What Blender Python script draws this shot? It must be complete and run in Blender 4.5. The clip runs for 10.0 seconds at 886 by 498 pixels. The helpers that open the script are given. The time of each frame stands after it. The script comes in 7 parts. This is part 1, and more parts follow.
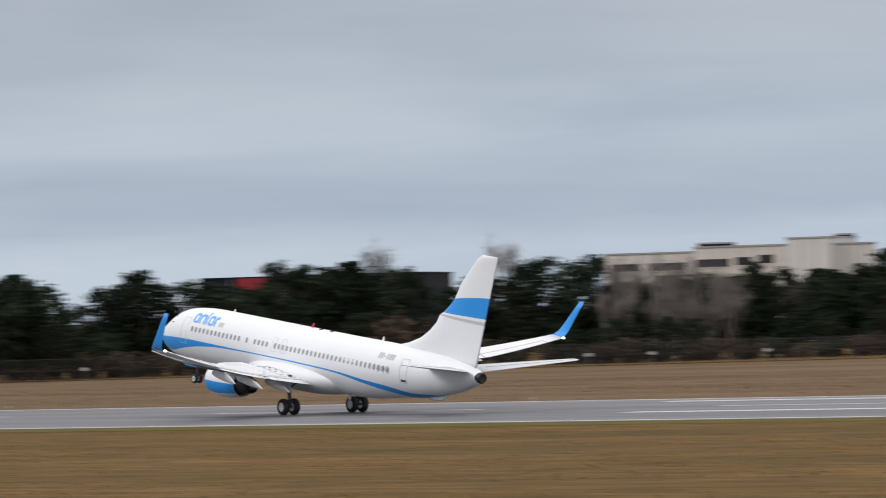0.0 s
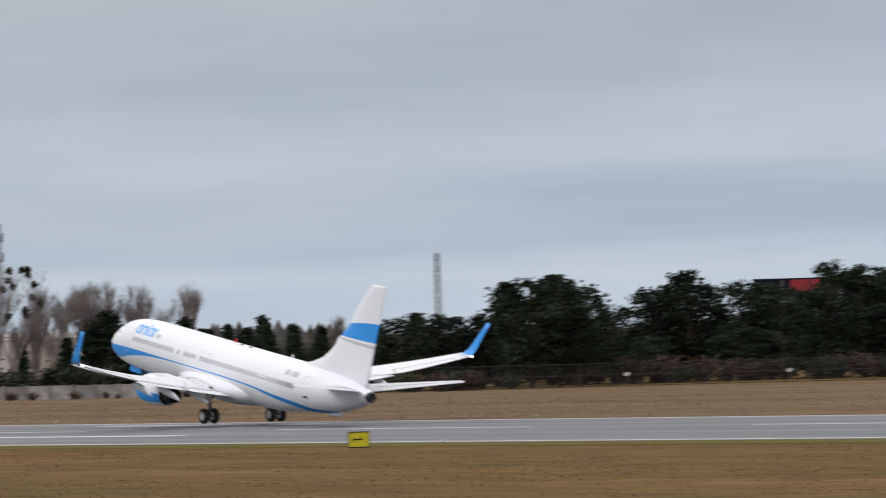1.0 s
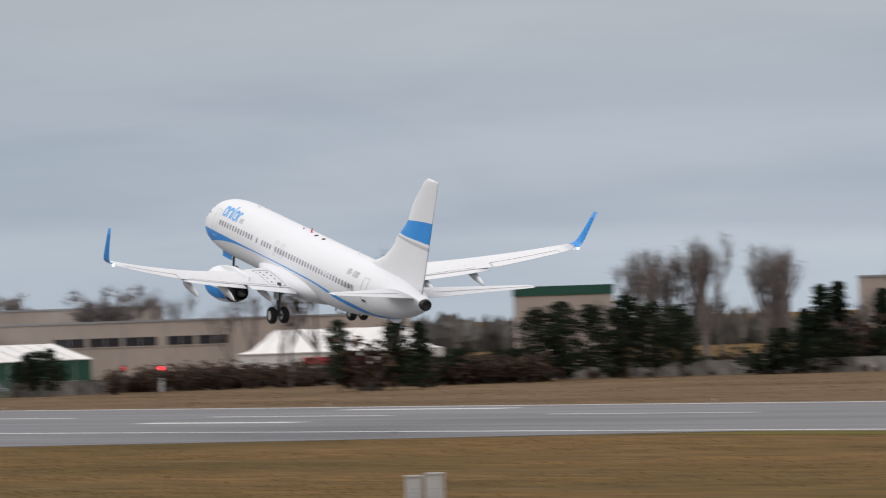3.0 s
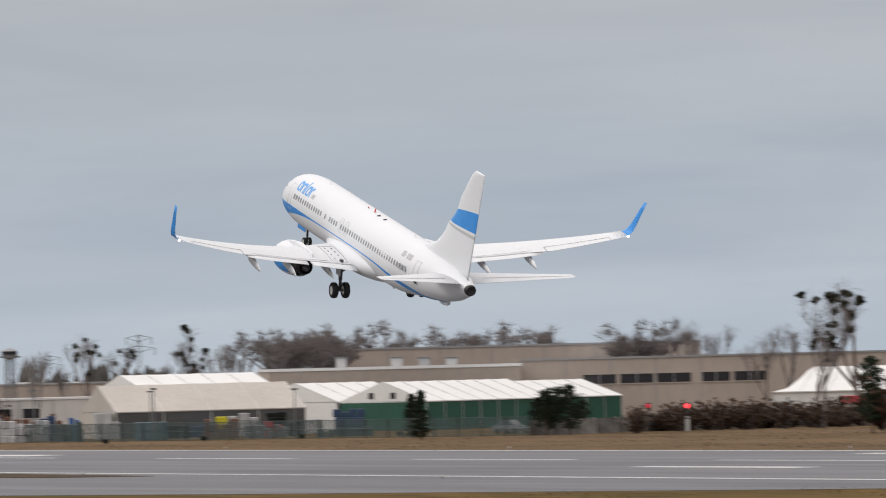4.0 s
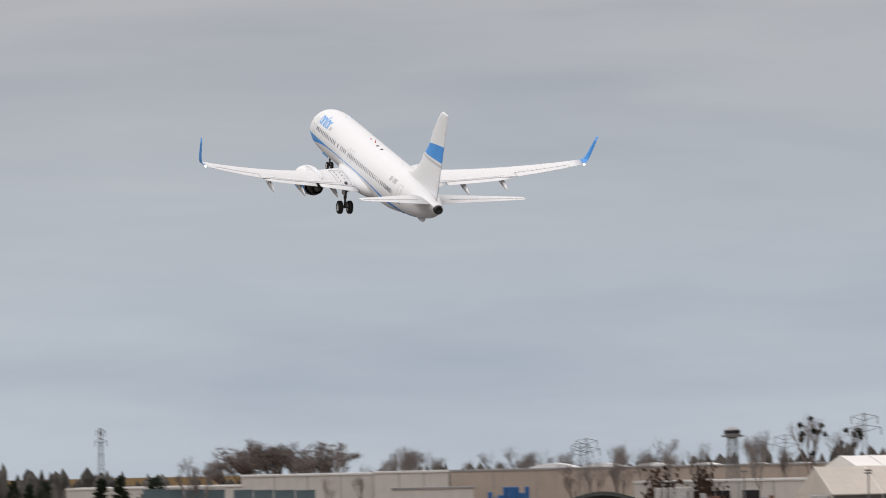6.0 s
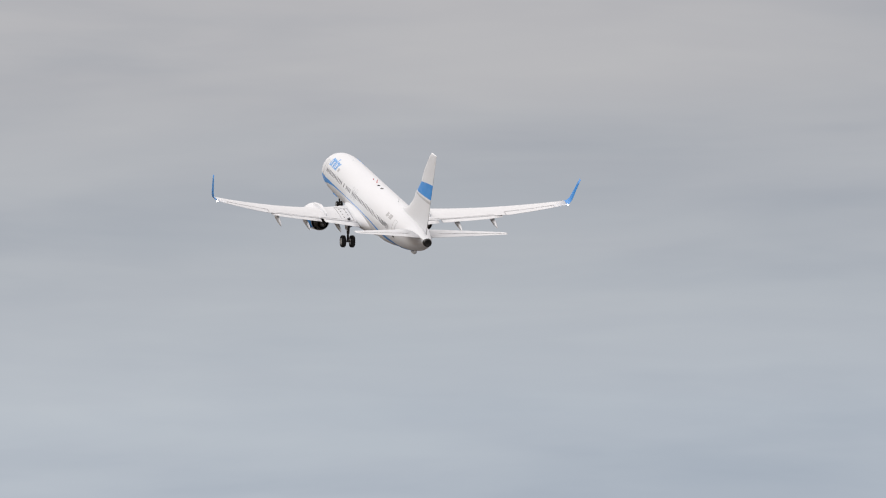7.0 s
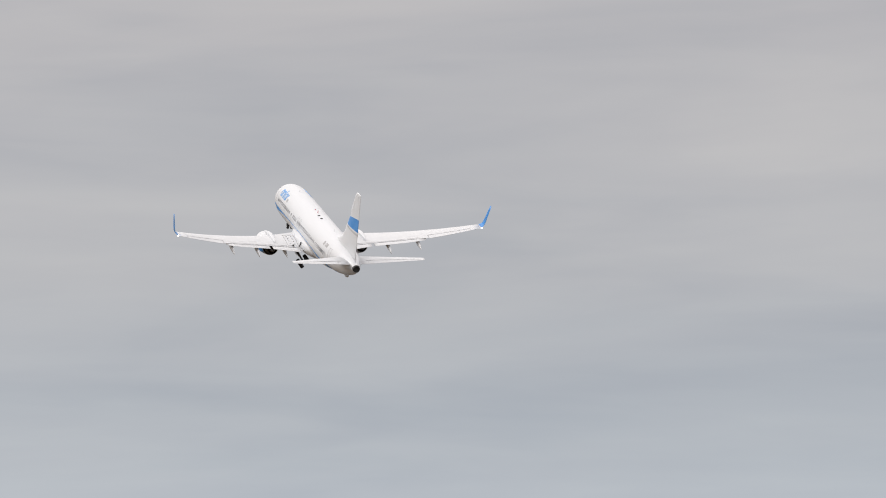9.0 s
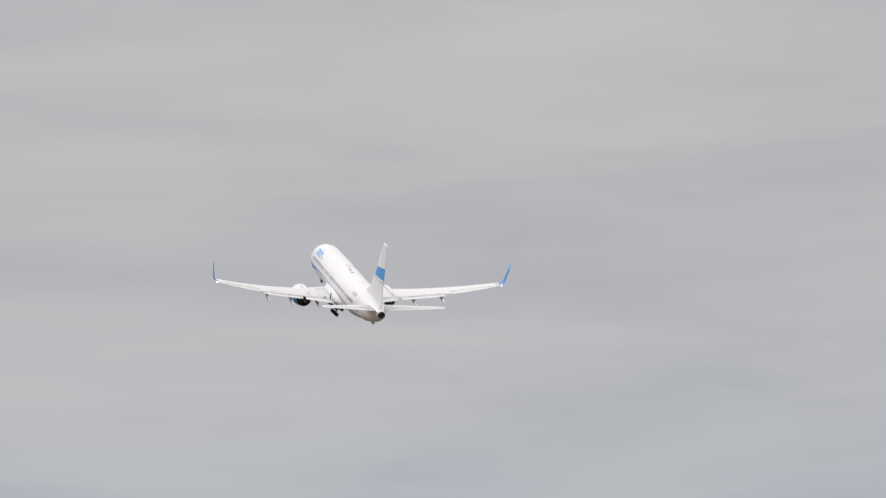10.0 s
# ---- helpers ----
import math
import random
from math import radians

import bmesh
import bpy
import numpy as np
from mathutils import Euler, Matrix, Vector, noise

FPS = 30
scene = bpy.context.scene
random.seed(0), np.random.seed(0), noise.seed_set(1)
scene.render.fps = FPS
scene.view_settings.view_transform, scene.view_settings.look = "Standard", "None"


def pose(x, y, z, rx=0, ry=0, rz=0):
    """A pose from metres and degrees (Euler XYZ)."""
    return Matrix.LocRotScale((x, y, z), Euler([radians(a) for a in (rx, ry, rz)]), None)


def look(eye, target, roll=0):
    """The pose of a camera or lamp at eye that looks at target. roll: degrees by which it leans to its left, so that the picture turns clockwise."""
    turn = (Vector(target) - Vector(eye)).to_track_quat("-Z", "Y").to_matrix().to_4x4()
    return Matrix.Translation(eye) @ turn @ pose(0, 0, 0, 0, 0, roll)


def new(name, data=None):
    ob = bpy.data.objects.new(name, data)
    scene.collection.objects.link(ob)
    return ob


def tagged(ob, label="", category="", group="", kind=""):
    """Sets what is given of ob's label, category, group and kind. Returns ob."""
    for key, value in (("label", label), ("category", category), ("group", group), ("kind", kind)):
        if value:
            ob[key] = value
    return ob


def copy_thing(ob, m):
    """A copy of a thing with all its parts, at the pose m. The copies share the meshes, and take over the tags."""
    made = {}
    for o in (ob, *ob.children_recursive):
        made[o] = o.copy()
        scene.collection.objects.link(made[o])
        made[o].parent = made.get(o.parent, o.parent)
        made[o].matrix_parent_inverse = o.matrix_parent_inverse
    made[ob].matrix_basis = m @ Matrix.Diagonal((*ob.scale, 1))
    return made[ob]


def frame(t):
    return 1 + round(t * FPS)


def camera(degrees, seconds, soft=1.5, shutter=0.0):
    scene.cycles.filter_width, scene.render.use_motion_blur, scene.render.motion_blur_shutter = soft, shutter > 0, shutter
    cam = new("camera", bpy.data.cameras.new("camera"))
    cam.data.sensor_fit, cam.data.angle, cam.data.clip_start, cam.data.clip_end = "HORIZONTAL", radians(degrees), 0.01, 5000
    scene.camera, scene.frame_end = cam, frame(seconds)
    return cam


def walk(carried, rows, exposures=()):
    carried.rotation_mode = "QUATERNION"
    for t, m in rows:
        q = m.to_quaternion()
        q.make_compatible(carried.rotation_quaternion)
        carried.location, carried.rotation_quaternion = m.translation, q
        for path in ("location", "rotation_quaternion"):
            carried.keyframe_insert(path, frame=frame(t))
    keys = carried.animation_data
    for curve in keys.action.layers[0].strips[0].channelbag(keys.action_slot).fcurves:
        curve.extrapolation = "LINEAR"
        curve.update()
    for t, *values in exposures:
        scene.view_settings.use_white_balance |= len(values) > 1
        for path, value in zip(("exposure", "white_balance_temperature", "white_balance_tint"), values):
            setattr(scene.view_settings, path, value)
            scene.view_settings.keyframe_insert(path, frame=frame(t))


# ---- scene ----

# ---------------------------------------------------------------- camera
cam = camera(8.54, 10.0, soft=1.0, shutter=0.4)
PATH = [
    (0, 114.32, -118.58, 7.21, 90.549, 1.696, 37.972),
    (0.1, 112.40, -115.78, 7.19, 90.574, 1.685, 38.737),
    (0.2, 110.51, -112.95, 7.17, 90.600, 1.674, 39.532),
    (0.3, 108.60, -110.13, 7.15, 90.625, 1.662, 40.312),
    (0.4, 106.65, -107.35, 7.13, 90.648, 1.650, 41.031),
    (0.5, 104.62, -104.63, 7.12, 90.669, 1.638, 41.643),
    (0.6, 102.50, -101.96, 7.11, 90.692, 1.621, 42.117),
    (0.7, 100.33, -99.34, 7.11, 90.719, 1.600, 42.483),
    (0.8, 98.11, -96.76, 7.10, 90.740, 1.581, 42.789),
    (0.9, 95.83, -94.23, 7.10, 90.747, 1.569, 43.079),
    (1, 93.50, -91.75, 7.10, 90.730, 1.571, 43.402),
    (1.1, 91.07, -89.38, 7.11, 90.676, 1.592, 43.720),
    (1.2, 88.53, -87.10, 7.11, 90.593, 1.628, 44.001),
    (1.3, 85.96, -84.84, 7.11, 90.498, 1.671, 44.301),
    (1.4, 83.44, -82.55, 7.12, 90.410, 1.714, 44.677),
    (1.5, 81.04, -80.14, 7.13, 90.349, 1.746, 45.185),
    (1.6, 78.78, -77.60, 7.15, 90.316, 1.765, 45.884),
    (1.7, 76.62, -74.97, 7.18, 90.301, 1.777, 46.739),
    (1.8, 74.51, -72.29, 7.20, 90.298, 1.787, 47.658),
    (1.9, 72.42, -69.59, 7.23, 90.302, 1.799, 48.549),
    (2, 70.29, -66.93, 7.25, 90.309, 1.820, 49.323),
    (2.1, 68.14, -64.29, 7.27, 90.321, 1.853, 49.954),
    (2.2, 65.99, -61.63, 7.28, 90.340, 1.896, 50.505),
    (2.3, 63.84, -58.99, 7.29, 90.365, 1.942, 51.010),
    (2.4, 61.66, -56.37, 7.30, 90.393, 1.981, 51.506),
    (2.5, 59.44, -53.80, 7.30, 90.422, 2.009, 52.029),
    (2.6, 57.15, -51.28, 7.30, 90.454, 2.017, 52.589),
    (2.7, 54.81, -48.82, 7.30, 90.493, 2.007, 53.171),
    (2.8, 52.42, -46.41, 7.29, 90.536, 1.981, 53.768),
    (2.9, 49.98, -44.04, 7.28, 90.583, 1.942, 54.377),
    (3, 47.50, -41.71, 7.26, 90.634, 1.892, 54.994),
    (3.1, 44.98, -39.41, 7.24, 90.688, 1.835, 55.613),
    (3.2, 42.45, -37.14, 7.22, 90.743, 1.773, 56.231),
    (3.3, 39.89, -34.88, 7.20, 90.798, 1.709, 56.843),
    (3.4, 37.31, -32.64, 7.18, 90.854, 1.645, 57.444),
    (3.5, 34.73, -30.41, 7.16, 90.909, 1.583, 58.031),
    (3.6, 32.14, -28.19, 7.14, 90.962, 1.528, 58.598),
    (3.7, 29.56, -25.96, 7.13, 91.012, 1.481, 59.142),
    (3.8, 26.99, -23.72, 7.11, 91.059, 1.445, 59.658),
    (3.9, 24.43, -21.46, 7.10, 91.101, 1.422, 60.141),
    (4, 21.90, -19.19, 7.09, 91.138, 1.417, 60.588),
    (4.1, 19.33, -16.85, 7.09, 91.170, 1.426, 60.993),
    (4.2, 16.70, -14.45, 7.09, 91.198, 1.443, 61.365),
    (4.3, 14.09, -12.09, 7.09, 91.225, 1.465, 61.725),
    (4.4, 11.59, -9.84, 7.09, 91.254, 1.487, 62.093),
    (4.5, 9.28, -7.79, 7.09, 91.287, 1.504, 62.486),
    (4.6, 7.06, -5.88, 7.09, 91.325, 1.518, 62.913),
    (4.7, 4.89, -4.05, 7.08, 91.366, 1.532, 63.359),
    (4.8, 2.89, -2.39, 7.08, 91.410, 1.544, 63.816),
    (4.9, 1.22, -1.01, 7.08, 91.453, 1.549, 64.275),
    (5, 0.01, -0.01, 7.08, 91.494, 1.545, 64.727),
    (5.1, -0.59, 0.50, 7.08, 91.529, 1.530, 65.186),
    (5.2, -0.68, 0.57, 7.08, 91.560, 1.505, 65.659),
    (5.3, -0.47, 0.39, 7.08, 91.591, 1.474, 66.123),
    (5.4, -0.18, 0.15, 7.08, 91.629, 1.440, 66.556),
    (5.5, -0.04, 0.03, 7.09, 91.678, 1.404, 66.936),
    (5.6, -0.03, 0.03, 7.10, 91.742, 1.367, 67.247),
    (5.7, -0.03, 0.03, 7.11, 91.815, 1.325, 67.503),
    (5.8, -0.02, 0.02, 7.12, 91.895, 1.282, 67.729),
    (5.9, -0.02, 0.01, 7.14, 91.980, 1.239, 67.948),
    (6, -0.01, 0.01, 7.15, 92.065, 1.199, 68.184),
    (6.1, -0.01, 0.01, 7.15, 92.156, 1.162, 68.441),
    (6.2, -0.00, 0.00, 7.16, 92.257, 1.125, 68.707),
    (6.3, -0.00, 0.00, 7.16, 92.365, 1.089, 68.979),
    (6.4, -0.00, 0.00, 7.17, 92.480, 1.054, 69.257),
    (6.5, 0.00, -0.00, 7.17, 92.600, 1.019, 69.537),
    (6.6, 0.00, -0.00, 7.17, 92.723, 0.987, 69.819),
    (6.7, 0.00, -0.00, 7.16, 92.848, 0.956, 70.099),
    (6.8, 0.00, -0.00, 7.16, 92.973, 0.927, 70.377),
    (6.9, 0.00, -0.00, 7.16, 93.097, 0.900, 70.651),
    (7, 0.00, -0.00, 7.16, 93.218, 0.876, 70.918),
    (7.1, 0.00, -0.00, 7.15, 93.334, 0.854, 71.176),
    (7.2, 0.00, -0.00, 7.15, 93.444, 0.835, 71.425),
    (7.3, 0.00, -0.00, 7.15, 93.547, 0.819, 71.661),
    (7.4, -0.00, 0.00, 7.15, 93.641, 0.807, 71.883),
    (7.5, 0.00, 0.00, 7.15, 93.724, 0.798, 72.090),
    (7.6, 0.00, -0.00, 7.15, 93.791, 0.794, 72.288),
    (7.7, 0.00, -0.00, 7.15, 93.848, 0.793, 72.482),
    (7.8, 0.00, -0.00, 7.15, 93.903, 0.795, 72.665),
    (7.9, 0.00, -0.00, 7.15, 93.968, 0.797, 72.833),
    (8, 0.00, 0.00, 7.15, 94.053, 0.798, 72.978),
    (8.1, 0.00, 0.00, 7.15, 94.169, 0.798, 73.083),
    (8.2, 0.00, 0.00, 7.15, 94.309, 0.798, 73.152),
    (8.3, 0.00, 0.00, 7.15, 94.457, 0.798, 73.212),
    (8.4, 0.00, 0.00, 7.15, 94.596, 0.797, 73.290),
    (8.5, 0.00, 0.00, 7.15, 94.711, 0.797, 73.413),
    (8.6, 0.00, 0.00, 7.15, 94.793, 0.797, 73.598),
    (8.7, 0.00, 0.00, 7.15, 94.853, 0.797, 73.827),
    (8.8, 0.00, 0.00, 7.15, 94.904, 0.797, 74.074),
    (8.9, 0.00, 0.00, 7.15, 94.957, 0.797, 74.316),
    (9, 0.00, 0.00, 7.15, 95.025, 0.797, 74.526),
    (9.1, 0.00, 0.00, 7.15, 95.105, 0.797, 74.684),
    (9.2, 0.00, 0.00, 7.15, 95.189, 0.797, 74.809),
    (9.3, 0.00, 0.00, 7.15, 95.281, 0.797, 74.928),
    (9.4, 0.00, 0.00, 7.15, 95.386, 0.796, 75.073),
    (9.5, 0.00, 0.00, 7.15, 95.507, 0.796, 75.271),
    (9.6, 0.00, 0.00, 7.15, 95.650, 0.796, 75.538),
    (9.7, 0.00, 0.00, 7.15, 95.812, 0.796, 75.853),
    (9.8, 0.00, 0.00, 7.15, 95.986, 0.796, 76.196),
    (9.9, 0.00, 0.00, 7.15, 96.162, 0.795, 76.546),
    (10, 0.00, 0.00, 7.15, 96.332, 0.795, 76.882),
]
walk(cam, [(t, pose(x, y, z, a, b, c)) for t, x, y, z, a, b, c in PATH],
     exposures=[(0, 0.05, 6250, 10), (1.2, 0.04, 6250, 10), (2.0, -0.03, 6320, 10), (2.5, -0.08, 6300, 10), (3.3, -0.04, 6420, 10), (4.2, 0, 6500, 10), (7.0, -0.02, 6560, 11), (10, 0.05, 6540, 10)])

# ---------------------------------------------------------------- light: overcast sky, weak wide sun
SUN_ELEV, SUN_AZ = 38.0, 215.0
world = bpy.data.worlds.new("overcast")
scene.world = world
world.use_nodes = True
wn, wl = world.node_tree.nodes, world.node_tree.links
wn.clear()


def wnode(kind, **kw):
    n = wn.new(kind)
    for k, v in kw.items():
        n.inputs[k].default_value = v
    return n


def wmath(op, a, b=0.0):
    n = wn.new("ShaderNodeMath")
    n.operation = op
    for i, v in enumerate((a, b)):
        if isinstance(v, (int, float)):
            n.inputs[i].default_value = v
        else:
            wl.new(v, n.inputs[i])
    return n.outputs[0]


def wmix(fac, a, b, blend="MIX"):
    n = wn.new("ShaderNodeMix")
    n.data_type, n.blend_type = "RGBA", blend
    for i, v in ((0, fac), (6, a), (7, b)):
        if isinstance(v, (int, float, tuple)):
            n.inputs[i].default_value = v
        else:
            wl.new(v, n.inputs[i])
    return n.outputs[2]


coord = wn.new("ShaderNodeTexCoord")
sep = wn.new("ShaderNodeSeparateXYZ")
wl.new(coord.outputs["Generated"], sep.inputs[0])
elev = sep.outputs[2]


def cloud(scale, seed, detail=4.0):
    mp = wn.new("ShaderNodeMapping")
    mp.inputs["Scale"].default_value = scale
    mp.inputs["Location"].default_value = (seed, seed * 0.7, seed * 1.3)
    wl.new(coord.outputs["Generated"], mp.inputs[0])
    nz = wn.new("ShaderNodeTexNoise")
    nz.inputs["Scale"].default_value = 1.0
    nz.inputs["Detail"].default_value = detail
    nz.inputs["Roughness"].default_value = 0.5
    nz.inputs["Distortion"].default_value = 0.4
    wl.new(mp.outputs[0], nz.inputs["Vector"])
    return nz.outputs[0]


def wramp(v, stops):
    n = wn.new("ShaderNodeValToRGB")
    while len(n.color_ramp.elements) < len(stops):
        n.color_ramp.elements.new(0.5)
    for e, (p, c) in zip(n.color_ramp.elements, stops):
        e.position, e.color = p, (*c, 1)
    wl.new(v, n.inputs[0])
    return n.outputs[0]


sky_tex = wn.new("ShaderNodeTexSky")
sky_tex.sky_type, sky_tex.sun_disc = "NISHITA", False
sky_tex.sun_elevation, sky_tex.sun_rotation = radians(SUN_ELEV), radians(SUN_AZ)
# cloud deck seen at a low angle: long flat streaks, cooler low down, warmer and paler higher up
low = wramp(wmath("MULTIPLY", elev, 5.0), [(0.0, (0.480, 0.54, 0.614)), (0.14, (0.455, 0.507, 0.576)), (0.26, (0.45, 0.482, 0.53)), (0.42, (0.465, 0.470, 0.495)), (0.62, (0.482, 0.472, 0.487)), (1.0, (0.515, 0.497, 0.502))])
streak = wramp(cloud((9, 9, 55), 3.1, 6.0), [(0.3, (0.875, 0.895, 0.92)), (0.5, (0.995, 0.995, 0.995)), (0.72, (1.075, 1.065, 1.045))])
patch = wramp(cloud((3.5, 3.5, 26), 5.7, 2.0), [(0.35, (0.93, 0.945, 0.96)), (0.65, (1.06, 1.05, 1.035))])
fine = wramp(cloud((26, 26, 190), 8.3, 3.0), [(0.3, (0.98, 0.98, 0.985)), (0.7, (1.02, 1.02, 1.015))])
deck = wmix(1.0, wmix(1.0, wmix(1.0, low, patch, "MULTIPLY"), streak, "MULTIPLY"), fine, "MULTIPLY")
# an overcast dome is brighter towards the zenith
# a bright slit under a darker cloud base towards the north, fading westwards
edge = wmath("ADD", elev, wmath("MULTIPLY", wmath("SUBTRACT", cloud((7, 7, 40), 11.0, 5.0), 0.5), 0.016))
slit = wramp(wmath("MULTIPLY", edge, 20.0), [(0.0, (1.05, 1.05, 1.035)), (0.20, (1.12, 1.11, 1.085)), (0.275, (0.93, 0.935, 0.95)), (0.44, (0.93, 0.935, 0.945)), (0.58, (1.04, 1.035, 1.03)), (0.8, (1.0, 1.0, 1.0))])
north = wramp(sep.outputs[1], [(0.42, (0.12, 0.12, 0.12)), (0.72, (1, 1, 1))])
deck = wmix(north, deck, wmix(1.0, deck, slit, "MULTIPLY"))
dome = wramp(elev, [(0.17, (1, 1, 1)), (0.40, (1.9, 1.87, 1.83)), (1.0, (2.95, 2.9, 2.82))])
deck = wmix(1.0, deck, dome, "MULTIPLY")
sky_mix = wmix(0.05, deck, wmix(1.0, sky_tex.outputs[0], (0.1, 0.1, 0.1, 1), "MULTIPLY"))
bg = wnode("ShaderNodeBackground", Strength=1.0)
wl.new(sky_mix, bg.inputs[0])
wo = wn.new("ShaderNodeOutputWorld")
wl.new(bg.outputs[0], wo.inputs[0])

sun = new("sun", bpy.data.lights.new("sun", "SUN"))
sun.data.energy, sun.data.angle, sun.data.color = 1.1, radians(25), (1.0, 0.965, 0.92)
sun.matrix_world = look((0, 0, 50), (math.sin(radians(SUN_AZ)) * -40, math.cos(radians(SUN_AZ)) * -40, 50 - 40 * math.tan(radians(SUN_ELEV))))
scene.view_settings.exposure = 0.0


# ---------------------------------------------------------------- materials
def material(name, color, rough=0.6, metal=0.0, vary=0.12, scale=2.0, bump=0.0, bump_scale=40.0, tint=None, stretch=(1, 1, 1), coat=0.0, spec=0.5, per_object=0.0, per_island=0.0, streaks=None):
    """Principled material with large stains, fine grain and relief; tint is a second colour that the stains lead to."""
    m = bpy.data.materials.new(name)
    m.use_nodes = True
    nt = m.node_tree
    n, l = nt.nodes, nt.links
    p = n["Principled BSDF"]
    p.inputs["Roughness"].default_value, p.inputs["Metallic"].default_value = rough, metal
    p.inputs["Coat Weight"].default_value = coat
    p.inputs["Specular IOR Level"].default_value = spec
    tc = n.new("ShaderNodeTexCoord")
    mp = n.new("ShaderNodeMapping")
    mp.inputs["Scale"].default_value = stretch
    l.new(tc.outputs["Object"], mp.inputs[0])

    def noise_at(sc, detail):
        z = n.new("ShaderNodeTexNoise")
        z.inputs["Scale"].default_value, z.inputs["Detail"].default_value = sc, detail
        l.new(mp.outputs[0], z.inputs["Vector"])
        return z.outputs[0]

    def mix(fac, a, b, blend="MIX"):
        x = n.new("ShaderNodeMix")
        x.data_type, x.blend_type = "RGBA", blend
        for i, v in ((0, fac), (6, a), (7, b)):
            if isinstance(v, (float, int, tuple)):
                x.inputs[i].default_value = v
            else:
                l.new(v, x.inputs[i])
        return x.outputs[2]

    def spread(v, lo, hi):
        x = n.new("ShaderNodeMapRange")
        l.new(v, x.inputs[0])
        x.inputs[1].default_value, x.inputs[2].default_value, x.inputs[3].default_value, x.inputs[4].default_value = 0.3, 0.7, lo, hi
        return x.outputs[0]

    base = (*color, 1)
    second = (*(tint or [c * (1 - 2.2 * vary) for c in color]), 1)
    col = mix(spread(noise_at(scale, 4.0), 0.0, 1.0 if tint else 0.7), base, second)
    grain = spread(noise_at(scale * 9, 3.0), 1 - vary, 1 + vary)
    g = n.new("ShaderNodeCombineColor")
    for i in range(3):
        l.new(grain, g.inputs[i])
    col = mix(1.0, col, g.outputs[0], "MULTIPLY")
    for amount, out in ((per_object, ("ShaderNodeObjectInfo", "Random")), (per_island, ("ShaderNodeNewGeometry", "Random Per Island"))):
        if amount:
            o = n.new(out[0])
            r = n.new("ShaderNodeMapRange")
            l.new(o.outputs[out[1]], r.inputs[0])
            r.inputs[3].default_value, r.inputs[4].default_value = 1 - amount, 1 + amount
            c = n.new("ShaderNodeCombineColor")
            for i in range(3):
                l.new(r.outputs[0], c.inputs[i])
            col = mix(1.0, col, c.outputs[0], "MULTIPLY")
    l.new(col, p.inputs["Base Color"])
    l.new(spread(noise_at(scale * 3, 2.0), max(0.02, rough - min(0.08, 2 * vary)), min(1, rough + min(0.08, 2 * vary))), p.inputs["Roughness"])
    if bump:
        b = n.new("ShaderNodeBump")
        b.inputs["Strength"].default_value, b.inputs["Distance"].default_value = bump, 0.05
        l.new(noise_at(bump_scale, 4.0), b.inputs["Height"])
        l.new(b.outputs[0], p.inputs["Normal"])
    return m


def glow(name, color, strength):
    m = bpy.data.materials.new(name)
    m.use_nodes = True
    p = m.node_tree.nodes["Principled BSDF"]
    p.inputs["Base Color"].default_value = (*color, 1)
    p.inputs["Emission Color"].default_value = (*color, 1)
    p.inputs["Emission Strength"].default_value = strength
    return m


WHITE = material("aircraft_white", (0.738, 0.755, 0.778), 0.45, vary=0.008, scale=0.35, coat=0.08)
BLUE = material("aircraft_blue", (0.018, 0.265, 0.72), 0.45, vary=0.03, scale=0.5, coat=0.08)
GREY_PAINT = material("aircraft_grey", (0.50, 0.51, 0.52), 0.35, vary=0.05, scale=0.6, coat=0.1)
WING_GREY = material("wing_grey", (0.71, 0.72, 0.735), 0.46, vary=0.025, scale=0.5, stretch=(0.4, 1, 1), coat=0.04)
LETTER_BLUE = material("letter_blue", (0.09, 0.36, 0.78), 0.35, vary=0.04)
LINE_GREY = material("panel_line_grey", (0.46, 0.46, 0.47), 0.5, vary=0.08)
DARK = material("dark_glass", (0.03, 0.035, 0.04), 0.12, vary=0.1, coat=0.5)
WINDOW = material("cabin_window", (0.30, 0.31, 0.33), 0.25, vary=0.1, coat=0.3)
SOOT = material("soot_black", (0.018, 0.017, 0.016), 0.6, vary=0.2)
METAL = material("bare_metal", (0.55, 0.55, 0.56), 0.3, 1.0, vary=0.08)
GEAR = material("gear_steel", (0.10, 0.10, 0.105), 0.45, 0.4, vary=0.15)
RUBBER = material("tyre_rubber", (0.016, 0.016, 0.017), 0.75, vary=0.2, scale=5)
RIM = material("wheel_rim", (0.75, 0.75, 0.74), 0.4, 0.3, vary=0.08)
RED = material("red_paint", (0.55, 0.03, 0.03), 0.4, vary=0.1)
LAMP_WHITE = glow("white_light", (1.0, 0.93, 0.85), 6.0)
LAMP_DIM = glow("dim_red_light", (0.7, 0.03, 0.06), 0.35)
LAMP_RED = glow("red_light", (1.0, 0.05, 0.06), 2.5)

GRASS = material("dry_grass", (0.136, 0.077, 0.024), 0.95, vary=0.34, scale=0.07, tint=(0.076, 0.050, 0.012), stretch=(0.3, 1.0, 1), bump=0.5, bump_scale=2.0, spec=0.1)
ASPHALT = material("runway_asphalt", (0.094, 0.094, 0.101), 0.5, vary=0.12, scale=0.05, tint=(0.062, 0.064, 0.071), stretch=(0.12, 1.0, 1), bump=0.15, bump_scale=8.0)
SOIL = material("bare_soil", (0.062, 0.045, 0.034), 0.95, vary=0.25, scale=0.15, tint=(0.085, 0.058, 0.030), stretch=(0.3, 1, 1), bump=0.4, bump_scale=3.0, spec=0.1)
